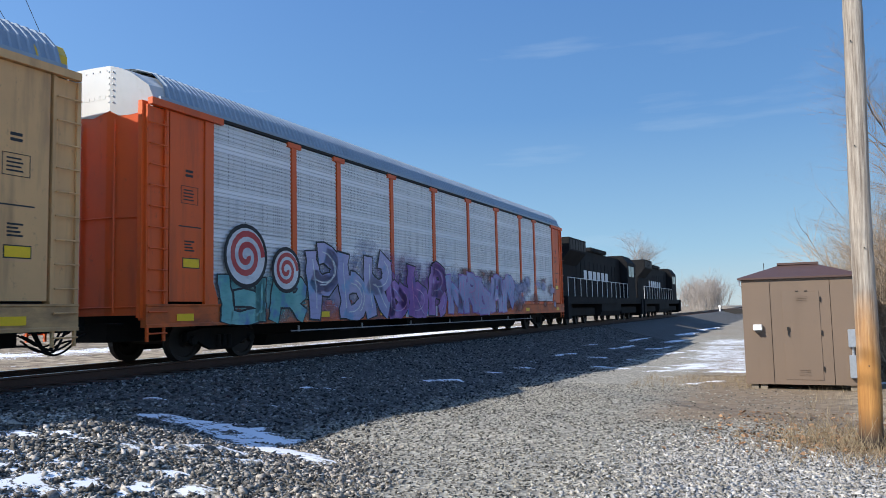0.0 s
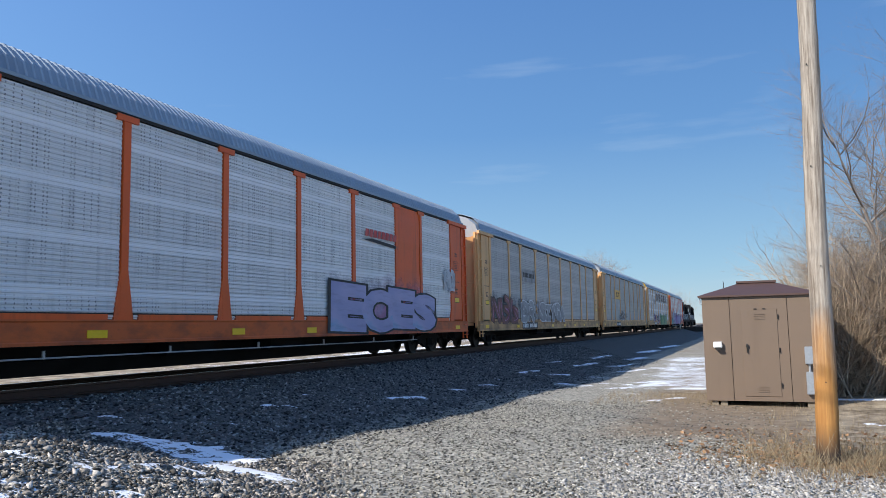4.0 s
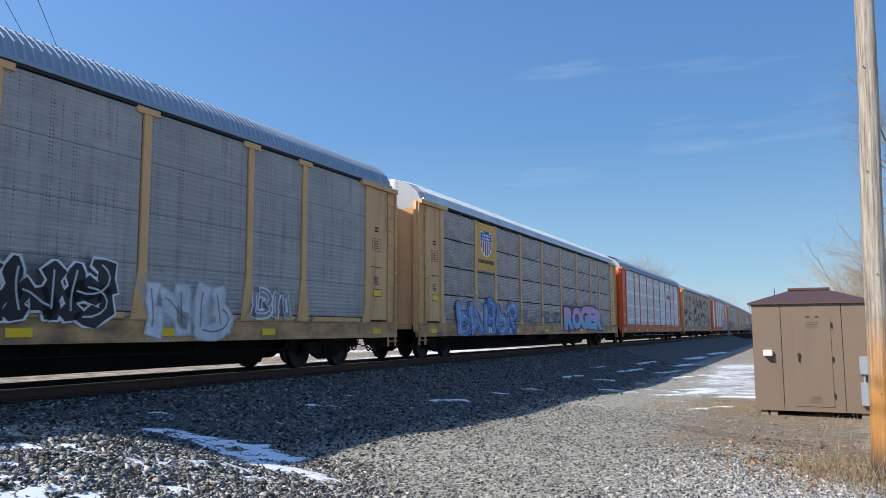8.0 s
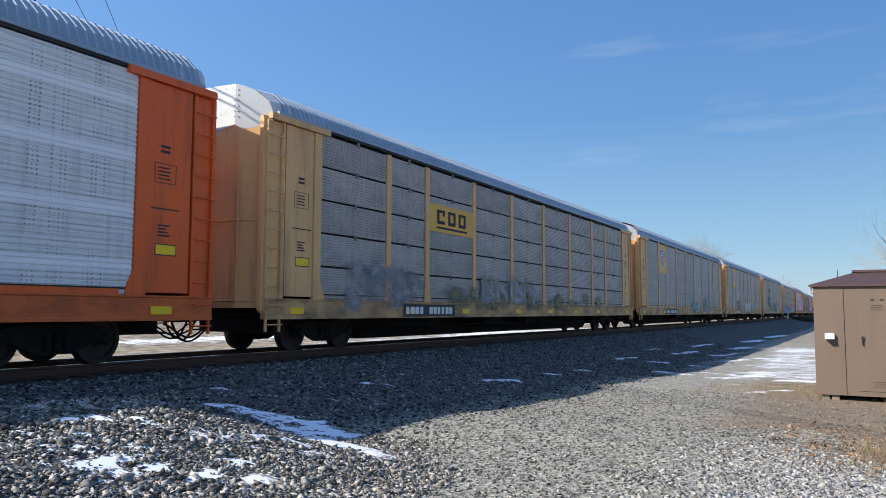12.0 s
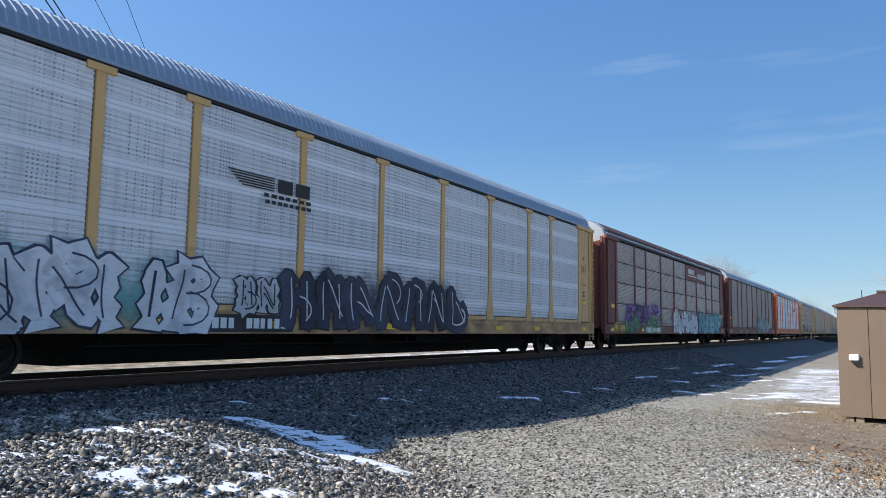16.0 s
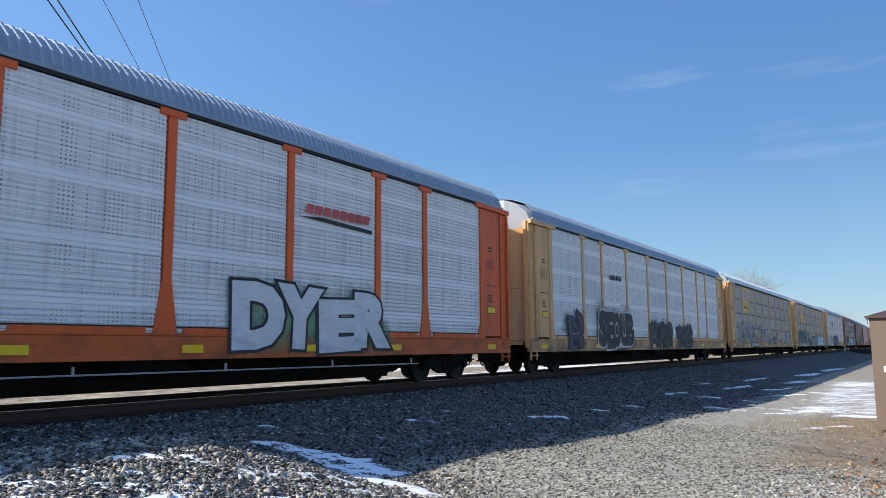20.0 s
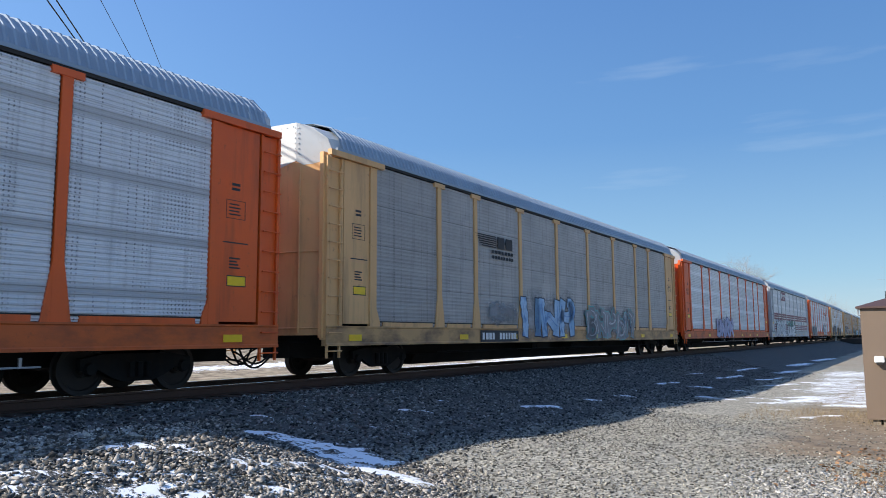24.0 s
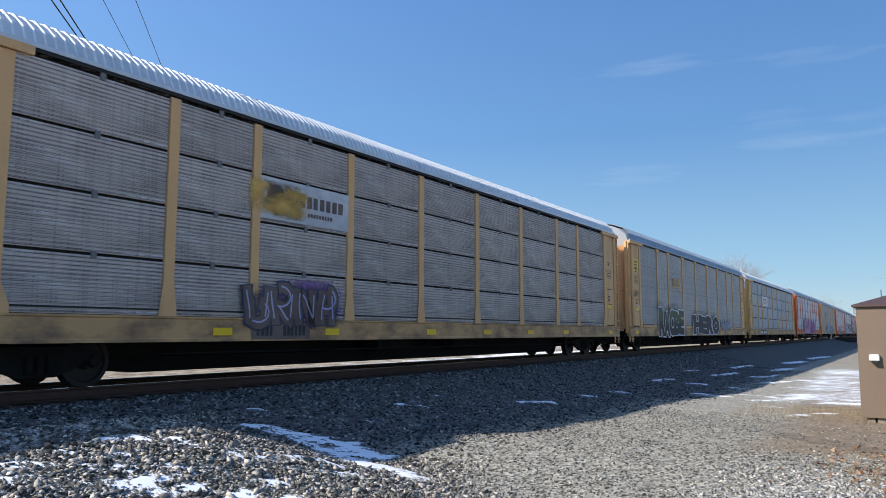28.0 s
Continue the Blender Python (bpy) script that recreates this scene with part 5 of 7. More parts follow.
        put("warning_label", cached("warning_label", lambda bm: flat(bm, -0.18, 0.24, 1.78, 1.95, SIDE + 0.014)), car, pose(0, y + 0.05, 0), REFLECT, "yellow notice")
    return car


def make_brake_pipe(bm):
    tube(bm, (1.45, -9.0, 0.52), (1.45, 9.0, 0.50), 0.016, None, 6)
    for i in range(7):
        y = -8.7 + i * 2.9
        box(bm, 1.435, 1.465, y - 0.02, y + 0.02, 0.5, 0.64)


def make_straight_post(bm):
    prism(bm, [(-0.02, 1.02), (0.034, 1.02), (0.034, 4.9), (-0.02, 4.9)], -0.1, 0.1)
    for s in (-1, 1):
        v = [bm.verts.new(p) for p in ((0.032, s * 0.1, 1.02), (0.032, s * 0.19, 1.02), (0.032, s * 0.1, 1.7))]
        bm.faces.new(v)


def make_stencil(bm):
    x = SIDE + 0.014
    for z0, z1 in ((3.05, 3.06), (3.40, 3.41)):
        flat(bm, -0.2, 0.26, z0, z1, x)
    for y0, y1 in ((-0.2, -0.19), (0.25, 0.26)):
        flat(bm, y0, y1, 3.05, 3.41, x)
    for i in range(4):
        flat(bm, -0.13, 0.14 - 0.03 * (i % 2), 3.12 + i * 0.065, 3.145 + i * 0.065, x)
        flat(bm, -0.1, 0.16 - 0.04 * (i % 3), 2.1 + i * 0.06, 2.13 + i * 0.06, x)
    for i in range(2):
        flat(bm, -0.08, 0.12, 3.6 + i * 0.09, 3.65 + i * 0.09, x)


# ---- lettering, logos and sprayed pictures ----
def mark(car, name, bm, material, label=""):
    """A painted mark, in the car's own space."""
    return part(name, bm, material, car, label)


FACE = SIDE + 0.052   # the plane just proud of posts and sill


def bars(bm, y0, y1, z0, z1, n, x=0.0, seed=1):
    """Plain bars of uneven width that stand for a line of writing."""
    rng = random.Random(seed)
    w = (y1 - y0) / n
    for i in range(n):
        flat(bm, y0 + i * w, y0 + i * w + w * rng.uniform(0.6, 0.8), z0, z1, x, 0.002)


def plate(car, y0, y1, paper, ink, z0=0.64, z1=0.98):
    bm = bmesh.new()
    flat(bm, y0, y1, z0, z1, FACE, 0.002)
    mark(car, "number_plate", bm, paper)
    bm = bmesh.new()
    m = y0 + (y1 - y0) * 0.42
    bars(bm, y0 + 0.12, m - 0.1, z0 + 0.07, z1 - 0.07, 4, FACE + 0.003)
    bars(bm, m + 0.15, y1 - 0.12, z0 + 0.07, z1 - 0.07, 6, FACE + 0.003, 2)
    tagged(mark(car, "number_mark", bm, ink), kind="stuff")


def poly(bm, pts, x):
    bm.faces.new([bm.verts.new((x, y, z)) for y, z in pts])


def shield(car, y0, y1, z0, z1, panel=None, words=False):
    """A shield badge: blue head with white bars, red and white stripes below, on a yellow panel."""
    if panel:
        bm = bmesh.new()
        flat(bm, *panel, SIDE + 0.025, 0.006)
        mark(car, "badge_panel", bm, BADGE_YELLOW, "yellow panel behind the badge")
    w, h, m = y1 - y0, z1 - z0, (y0 + y1) / 2

    def line(k, u):
        return m + u * w / 2 * k
    out = [(0, 0), (0.45, 0.06), (0.75, 0.2), (0.95, 0.38), (1.0, 0.6), (0.88, 0.75), (0.95, 0.9), (0.6, 0.95), (0.3, 0.9), (0, 0.97)]
    full = [(line(1, u), z0 + v * h) for u, v in out] + [(line(-1, u), z0 + v * h) for u, v in out[-2:0:-1]]
    bm = bmesh.new()
    poly(bm, [(m + (y - m) * 1.06, z0 + h / 2 + (z - z0 - h / 2) * 1.05) for y, z in full], SIDE + 0.035)
    badge = mark(car, "badge", bm, PAPER, "white shield outline")
    cut = z0 + 0.58 * h
    top = [q for q in full if q[1] >= cut]
    bm = bmesh.new()
    poly(bm, sorted([q for q in top if q[0] >= m], key=lambda q: q[1]) + sorted([q for q in top if q[0] < m], key=lambda q: -q[1]), SIDE + 0.038)
    part("badge_head", bm, BLUE, badge, "blue shield head")
    bm = bmesh.new()
    for i in range(6):
        u0, u1 = -0.92 + i * 0.33, -0.92 + i * 0.33 + 0.17
        lo = z0 + h * (0.04 + 0.33 * max(abs(u0), abs(u1)) ** 2.2)
        flat(bm, m + u0 * w / 2, m + u1 * w / 2, lo, cut, SIDE + 0.037, 0.002)
    part("badge_stripe", bm, RED, badge, "red stripes")
    bm = bmesh.new()
    bars(bm, m - 0.34 * w, m + 0.36 * w, z0 + 0.77 * h, z0 + 0.85 * h, 5, SIDE + 0.041)
    bars(bm, m - 0.37 * w, m + 0.38 * w, z0 + 0.64 * h, z0 + 0.72 * h, 7, SIDE + 0.041, 3)
    part("badge_bars", bm, PAPER, badge)
    if words:
        bm = bmesh.new()
        bars(bm, panel[0] + 0.1, panel[1] - 0.1, panel[2] + 0.28, panel[2] + 0.42, 8, SIDE + 0.033)
        part("badge_line", bm, STENCIL, badge)


def logo_patch(car, y0, y1, z0, z1, ground=None, ink=None, style="blocks"):
    """A maker's patch as plain shapes: blocks with a rule, or slanted stripes with blocks."""
    x = SIDE + 0.034
    if ground:
        bm = bmesh.new()
        flat(bm, y0, y1, z0, z1, SIDE + 0.026, 0.006)
        mark(car, "logo_panel", bm, ground)
    w, h = y1 - y0, z1 - z0
    bm = bmesh.new()
    if style == "blocks":
        for i in range(3):
            a = y0 + w * (0.16 + 0.24 * i)
            for f in ((a, a + 0.05 * w, 0.3, 0.82), (a, a + 0.17 * w, 0.72, 0.82), (a, a + 0.17 * w, 0.3, 0.42), (a + 0.12 * w, a + 0.17 * w, 0.42 if i else 0.6, 0.72)):
                flat(bm, f[0], f[1], z0 + f[2] * h, z0 + f[3] * h, x, 0.003)
        flat(bm, y0 + 0.15 * w, y0 + 0.84 * w, z0 + 0.12 * h, z0 + 0.2 * h, x, 0.003)
    elif style == "worm":
        for a in (0.22, 0.52):
            for f in ((0, 0.06, 0.25, 0.75), (0, 0.22, 0.65, 0.78), (0, 0.22, 0.22, 0.35) if a < 0.3 else (0.18, 0.24, 0.22, 0.75)):
                flat(bm, y0 + (a + f[0]) * w, y0 + (a + f[1]) * w, z0 + f[2] * h, z0 + f[3] * h, x, 0.003)
    elif style == "stripes":
        for i in range(6):
            poly(bm, [(y0 + 0.03 * i * w, z1 - i * 0.085 * h), (y0 + 0.52 * w, z1 - i * 0.085 * h), (y0 + 0.52 * w, z1 - (i + 0.55) * 0.085 * h), (y0 + 0.03 * i * w, z1 - (i + 0.55) * 0.085 * h)], x)
        for a in (0.56, 0.78):
            flat(bm, y0 + a * w, y0 + (a + 0.18) * w, z0 + 0.52 * h, z1, x, 0.003)
        bars(bm, y0 + 0.4 * w, y1, z0 + 0.3 * h, z0 + 0.43 * h, 7, x)
        bars(bm, y0 + 0.42 * w, y1, z0 + 0.08 * h, z0 + 0.21 * h, 8, x, 4)
    elif style == "wedge":
        back = bmesh.new()
        poly(back, [(y0 + 0.02 * w, z0 + 0.1 * h), (y1, z0 - 0.25 * h), (y1, z0 + 0.05 * h), (y0 + 0.3 * w, z0 + 0.3 * h)], x)
        mark(car, "logo_wedge", back, STENCIL, "black wedge under the logo")
        for i in range(8):
            a = y0 + w * (0.1 + 0.108 * i)
            poly(bm, [(a, z0 + 0.45 * h), (a + 0.09 * w, z0 + 0.42 * h), (a + 0.115 * w, z1 + 0.1 * h), (a + 0.03 * w, z1 + 0.12 * h)], x + 0.002)
    elif style == "line":
        bars(bm, y0 + 0.06 * w, y1 - 0.06 * w, z0 + 0.35 * h, z0 + 0.72 * h, 8, x)
    elif style == "crest":
        pts = [(y0 + 0.16 * w + 0.32 * h * math.cos(t), z0 + 0.5 * h + 0.36 * h * math.sin(t)) for t in (i * math.pi / 6 for i in range(12))]
        poly(bm, pts, x)
        bars(bm, y0 + 0.34 * w, y1 - 0.06 * w, z0 + 0.42 * h, z0 + 0.72 * h, 8, x)
        bars(bm, y0 + 0.5 * w, y1 - 0.2 * w, z0 + 0.2 * h, z0 + 0.3 * h, 9, x, 5)
    mark(car, "logo", bm, ink or STENCIL)


def sprayed_word(car, text, y0, y1, z0, z1, fill, line, halo=None, wild=0.9):
    """Fat sprayed letters that lean and crowd each other, each with its outline, in a soft halo."""
    rng = random.Random(text)
    n = len(text)
    step, h = (y1 - y0) / n, z1 - z0
    if halo:
        pts = [(y0 + (y1 - y0) * i / 14, z0 + h * (0.45 + 0.1 * math.sin(i * 1.9))) for i in range(15)]
        bm = bmesh.new()
        ribbon(bm, pts, [h * rng.uniform(1.25, 1.7) for _ in pts], FACE, max(0.6, z0 - 0.15), True)
        mark(car, "graffiti_halo", bm, THIN.get(halo.name, halo), "soft sprayed halo behind the letters")
    for i, ch in enumerate(text):
        core = lettering(ch, 1.0, 0.075, "graffiti_letter")
        cy, cz = [v.co.y for v in core.vertices], [v.co.z for v in core.vertices]
        over = 1.0 + 0.18 * wild
        sy, sz = step * over / (max(cy) - min(cy)), h * (1 - 0.16 * wild * rng.random()) / (max(cz) - min(cz))
        mid, lean = y0 + (i + 0.5) * step, rng.uniform(-0.16, 0.16) * wild
        up = z0 - sz * min(cz) + rng.uniform(0.0, 0.1) * wild * h
        lift = 0.0012 * (i % 2)
        m = Matrix.Translation((FACE + 0.008 + lift, mid - sy * (max(cy) + min(cy)) / 2 - lean * 0.5, up)) @ Matrix(((1, 0, 0, 0), (0, sy, lean, 0), (0, rng.uniform(-0.1, 0.1) * wild, sz, 0), (0, 0, 0, 1)))
        ob = put("graffiti_letter", core, car, m, fill)
        if line:
            put("outline", lettering(ch, 1.0, 0.115, "outline"), ob, pose(-0.004, 0, 0), line)


def ribbon(bm, pts, width, x, floor, soft=False):
    """A band of paint along a line of points; a soft one thins out towards both edges and ends."""
    left, right, mid = [], [], []
    for i, (y, z) in enumerate(pts):
        y0, z0 = pts[max(0, i - 1)]
        y1, z1 = pts[min(len(pts) - 1, i + 1)]
        d = math.hypot(y1 - y0, z1 - z0) + 1e-6
        ny, nz = -(z1 - z0) / d, (y1 - y0) / d
        w = width[i] / 2
        left.append((y + ny * w, max(floor, z + nz * w)))
        mid.append((y, max(floor, z)))
        right.append((y - ny * w, max(floor, z - nz * w)))
    if not soft:
        for i in range(len(pts) - 1):
            poly(bm, [left[i], left[i + 1], right[i + 1], right[i]], x)
        return
    spread = bm.verts.layers.float.get("spread") or bm.verts.layers.float.new("spread")
    rows = []
    for k, line in enumerate((left, mid, right)):
        row = []
        for i, (y, z) in enumerate(line):
            v = bm.verts.new((x, y, z))
            v[spread] = 0.62 if k == 1 and 0 < i < len(pts) - 1 else 0.0
            row.append(v)
        rows.append(row)
    for a, b in zip(rows, rows[1:]):
        for i in range(len(pts) - 1):
            bm.faces.new((a[i], a[i + 1], b[i + 1], b[i]))


def sprayed_shapes(car, y0, y1, z0, z1, n, seed, fill, line, halo=None, spiky=0.25, strokes=None):
    """Tangled thick strokes with outlines and highlights, as of lettering that cannot be read, over a soft cloud."""
    rng = random.Random(seed)
    w, h = (y1 - y0) / n, z1 - z0
    thick = min(0.34 * w, 0.27 * h)
    floor = max(0.6, z0 - 0.1)
    cloud = [(y0 + (y1 - y0) * i / 10, z0 + h * (0.45 + 0.12 * math.sin(i * 2.3 + seed))) for i in range(11)]
    bm = bmesh.new()
    ribbon(bm, cloud, [h * rng.uniform(1.0, 1.5) for _ in cloud], FACE - 0.001, floor, True)
    mark(car, "graffiti_halo", bm, THIN.get((halo or fill).name, THIN["spray_smoke"]), "soft sprayed cloud behind the letters")
    for i in range(n):
        fills, lines_, inner = bmesh.new(), bmesh.new(), bmesh.new()
        ya, yb = y0 + i * w + 0.05 * w, y0 + (i + 1) * w - 0.02 * w
        lean = rng.uniform(-0.18, 0.18) * w
        paths = [[(ya + thick / 2 + lean * u + 0.04 * w * math.sin(5 * u + i), z0 + h * (0.03 + 0.9 * u * rng.uniform(0.96, 1.0))) for u in (j / 7 for j in range(8))]]
        for _ in range(rng.choice((2, 2, 3))):
            kind = rng.random()
            if kind < 0.4:      # a bowed arm
                c, r0, r1 = (ya + 0.45 * w, z0 + h * rng.choice((0.3, 0.68))), 0.42 * w, h * rng.uniform(0.18, 0.26)
                s, e = rng.choice(((2.0, -2.2), (1.7, -1.2), (-2.6, 1.4)))
                paths.append([(c[0] + r0 * math.cos(s + (e - s) * j / 9), c[1] + r1 * math.sin(s + (e - s) * j / 9)) for j in range(10)])
            elif kind < 0.75:   # a slanting leg
                u0, u1 = rng.uniform(0.4, 0.95), rng.uniform(0.02, 0.3)
                paths.append([(ya + w * (0.2 + 0.72 * j / 6), z0 + h * (u0 + (u1 - u0) * j / 6 + 0.05 * math.sin(j))) for j in range(7)])
            else:               # a second upright
                paths.append([(yb - thick / 2 - lean * j / 6, z0 + h * (0.04 + 0.86 * j / 6)) for j in range(7)])
        lift = 0.0005 * (i % 3)
        for q in paths:
            base = [thick * rng.uniform(0.85, 1.25) * (1 + spiky * 0.8 * math.sin(3.1 * j + seed)) for j in range(len(q))]
            if spiky > 0.25:
                base[-1] *= 0.25
                base[-2] *= 1.25
            ribbon(fills, q, base, FACE + 0.006 + lift, floor)
            out = [(q[0][0] + (q[0][0] - q[1][0]) * 0.2, q[0][1] + (q[0][1] - q[1][1]) * 0.2)] + q[1:-1] + [(q[-1][0] + (q[-1][0] - q[-2][0]) * 0.2, q[-1][1] + (q[-1][1] - q[-2][1]) * 0.2)]
            ribbon(lines_, out, [b + 0.09 for b in base], FACE + 0.003 + lift, floor)
            k = rng.uniform(-0.25, 0.25) * thick
            ribbon(inner, [(y + k, z + 0.02) for y, z in q[1:-1]], [0.035] * (len(q) - 2), FACE + 0.009, floor)
        letter = mark(car, "graffiti_letter", fills, fill)
        part("outline", lines_, line, letter)
        tagged(part("highlight", inner, strokes or line, letter), kind="stuff")


def smear(car, y0, y1, z0, z1, seed, paint, n=10):
    """A thin ghost of painted-over spray: ragged overlapping clouds."""
    rng = random.Random(seed)
    for i in range(n):
        bm = bmesh.new()
        spread = bm.verts.layers.float.new("spread")
        cy, cz = rng.uniform(y0 + 0.2, y1 - 0.2), rng.uniform(z0 + 0.2, z1 - 0.1)
        ry, rz = rng.uniform(0.4, 1.0), rng.uniform(0.2, 0.55)
        x = FACE - 0.004 + 0.0004 * i
        hub = bm.verts.new((x, cy, cz))
        hub[spread] = 0.7
        rim = [bm.verts.new((x, min(y1, max(y0, cy + ry * math.cos(t) * rng.uniform(0.6, 1.15))), min(z1, max(z0, cz + rz * math.sin(t) * rng.uniform(0.6, 1.15))))) for t in (k * 2 * math.pi / 18 for k in range(18))]
        for a, b in zip(rim, rim[1:] + rim[:1]):
            bm.faces.new((hub, a, b))
        mark(car, "graffiti_ghost", bm, THIN.get(paint.name, paint), "faded overpainted graffiti")


def scrawl(car, y0, y1, z0, z1, seed, paint, width=0.05, loops=3):
    """A thin tag drawn in one looping line."""
    rng = random.Random(seed)
    for i in range(loops):
        bm = bmesh.new()
        a = rng.uniform(0, 6)
        pts = [((y0 + y1) / 2 + (y1 - y0) * (0.42 * math.sin(a + u * 5 + i) + 0.1 * math.sin(u * 13)), (z0 + z1) / 2 + (z1 - z0) * (0.4 * math.cos(a * 2 + u * 7.5 + i * 2) + 0.1 * math.sin(u * 17))) for u in (k / 16 for k in range(17))]
        ribbon(bm, pts, [width * rng.uniform(0.7, 1.2) for _ in pts], FACE + 0.001 * i, z0)
        mark(car, "graffiti_tag", bm, paint, "thin sprayed tag")


LOCO = painted("loco_black", (0.008, 0.008, 0.009), (0.028, 0.023, 0.02), 0.75)
LOCO.node_tree.nodes["Principled BSDF"].inputs["Specular IOR Level"].default_value = 0.12
GLASS = plain("cab_glass", (0.02, 0.025, 0.03), 0.08)


def build_locomotive(label):
    """A six-axle hood locomotive, nose towards +y."""
    loco = thing("locomotive", label, "locomotive", "locomotives of the train")

    def piece(name, material, *boxes, parent=None, label="", bevel=0.0):
        bm = bmesh.new()
        for q in boxes:
            box(bm, *q)
        if bevel:
            bmesh.ops.bevel(bm, geom=bm.edges[:], offset=bevel, segments=2, affect="EDGES")
        return part(name, bm, material, parent or loco, label)
    piece("frame", LOCO, (-1.52, 1.52, -11.0, 10.6, 1.15, 1.55))
    hood = piece("engine_hood", LOCO, (-0.95, 0.95, -10.4, 5.4, 1.55, 4.35), bevel=0.06)
    for i in range(11):
        piece("hood_door", LOCO, (0.951, 0.97, -6.9 + i * 1.05, -6.0 + i * 1.05, 1.75, 3.7), parent=hood)
    bm = bmesh.new()
    prism(bm, [(-0.95, 3.3), (0.95, 3.3), (1.55, 4.0), (1.55, 4.7), (-1.55, 4.7), (-1.55, 4.0)], -10.4, -6.8)
    rad = part("radiator", bm, LOCO, loco, "flared radiator wings at the rear")
    for i in range(6):
        piece("grille", WHEEL, (1.551, 1.565, -10.2 + i * 0.57, -9.72 + i * 0.57, 4.08, 4.62), parent=rad)
    piece("dynamic_brake", LOCO, (-1.1, 1.1, -3.6, 0.6, 4.35, 4.62), bevel=0.05)
    piece("exhaust_stack", LOCO, (-0.35, 0.35, -5.2, -4.4, 4.35, 4.66))
    bm = bmesh.new()
    prism(bm, [(-1.5, 1.55), (1.5, 1.55), (1.5, 4.1), (1.1, 4.62), (-1.1, 4.62), (-1.5, 4.1)], 5.4, 8.3)
    cab = part("cab", bm, LOCO, loco)
    for y0, y1 in ((5.75, 6.55), (6.75, 7.7)):
        piece("cab_window", GLASS, (1.49, 1.515, y0, y1, 3.1, 3.85), parent=cab, label="dark cab window")
    for x0 in (-1.2, 0.15):
        piece("windscreen", GLASS, (x0, x0 + 1.05, 8.29, 8.315, 3.2, 3.95), parent=cab)
    bm = bmesh.new()
    prism(bm, [(-0.95, 1.55), (0.95, 1.55), (0.95, 2.7), (0.75, 3.05), (-0.75, 3.05), (-0.95, 2.7)], 8.3, 10.1)
    part("nose", bm, LOCO, loco)
    bm = bmesh.new()
    prism(bm, [(-1.3, 0.4), (1.3, 0.4), (1.45, 0.7), (1.45, 1.15), (-1.45, 1.15), (-1.45, 0.7)], -2.9, 2.9)
    part("fuel_tank", bm, LOCO, loco)
    for s in (-1, 1):
        bm = bmesh.new()
        tube(bm, (s * 1.48, -10.6, 2.55), (s * 1.48, 5.3, 2.55), 0.02, None, 6)
        for i in range(13):
            tube(bm, (s * 1.48, -10.6 + i * 1.32, 1.55), (s * 1.48, -10.6 + i * 1.32, 2.55), 0.02, None, 6)
        part("handrail", bm, PAPER, loco, "white-tipped side handrail")
        for y in (-10.85, 10.4):
            piece("step_well", LOCO, (s * 1.5 - 0.1, s * 1.5 + 0.1, y - 0.3, y + 0.3, 0.35, 1.5))
    bm = bmesh.new()
    bars(bm, -5.2, 1.6, 2.6, 3.15, 6, 0.975)
    part("name_bar", bm, PAPER, loco, "white lettering bars on the hood")
    piece("snow_plough", LOCO, (-1.4, 1.4, 10.6, 10.9, 0.25, 1.15), bevel=0.08)
    piece("rear_light", PAPER, (-0.2, 0.2, -10.44, -10.39, 4.05, 4.2))
    for y in (-6.7, 6.7):
        t = put("truck", cached("loco_bolster", lambda bm: box(bm, -0.95, 0.95, -2.3, 2.3, 0.45, 0.85)), loco, pose(0, y, 0))
        for s in (-1, 1):
            put("truck_side", cached("loco_truck_side", lambda bm: prism(bm, [(-0.1, 0.62), (0.0, 0.45), (0.14, 0.5), (0.14, 0.92), (-0.1, 0.95)], -2.75, 2.75)), t, pose(s * 1.1, 0, 0, 0, 0, 0 if s > 0 else 180))
        for dy in (-1.95, 0, 1.95):
            put("wheelset", cached("wheelset", make_wheelset), t, pose(0, dy, 0), WHEEL)
    return loco


S_TEAL = spray("spray_teal", (0.10, 0.36, 0.34), (0.22, 0.50, 0.46), (0.12, 0.22, 0.42))
S_PURPLE = spray("spray_purple", (0.26, 0.10, 0.36), (0.42, 0.22, 0.50), (0.14, 0.10, 0.30))
S_LILAC = spray("spray_lilac", (0.34, 0.34, 0.55), (0.48, 0.44, 0.62), (0.25, 0.4, 0.6))
S_PINK = spray("spray_pink", (0.60, 0.24, 0.46), (0.34, 0.40, 0.68), (0.70, 0.45, 0.60))
S_MAGENTA = spray("spray_magenta", (0.30, 0.045, 0.20), (0.42, 0.10, 0.32), (0.22, 0.03, 0.16))
S_BLUE = spray("spray_blue", (0.06, 0.20, 0.50), (0.25, 0.42, 0.66), (0.05, 0.08, 0.25))
S_SKY = spray("spray_sky_blue", (0.26, 0.46, 0.66), (0.45, 0.62, 0.78), (0.12, 0.28, 0.52))
S_GREEN = spray("spray_green", (0.10, 0.30, 0.16), (0.28, 0.46, 0.22), (0.06, 0.18, 0.2))
S_OLIVE = spray("spray_olive", (0.06, 0.075, 0.03), (0.12, 0.14, 0.05), (0.02, 0.02, 0.02))
S_WHITE = spray("spray_white", (0.66, 0.66, 0.66), (0.78, 0.78, 0.78), (0.52, 0.54, 0.58))
S_PALE = spray("spray_pale", (0.46, 0.47, 0.48), (0.6, 0.6, 0.6))
S_GREY = spray("spray_grey", (0.20, 0.20, 0.21), (0.30, 0.30, 0.31))
S_SMOKE = spray("spray_smoke", (0.24, 0.24, 0.245), (0.36, 0.36, 0.37), (0.17, 0.165, 0.16))
S_BLACK = spray("spray_black", (0.012, 0.012, 0.014), (0.03, 0.03, 0.035))
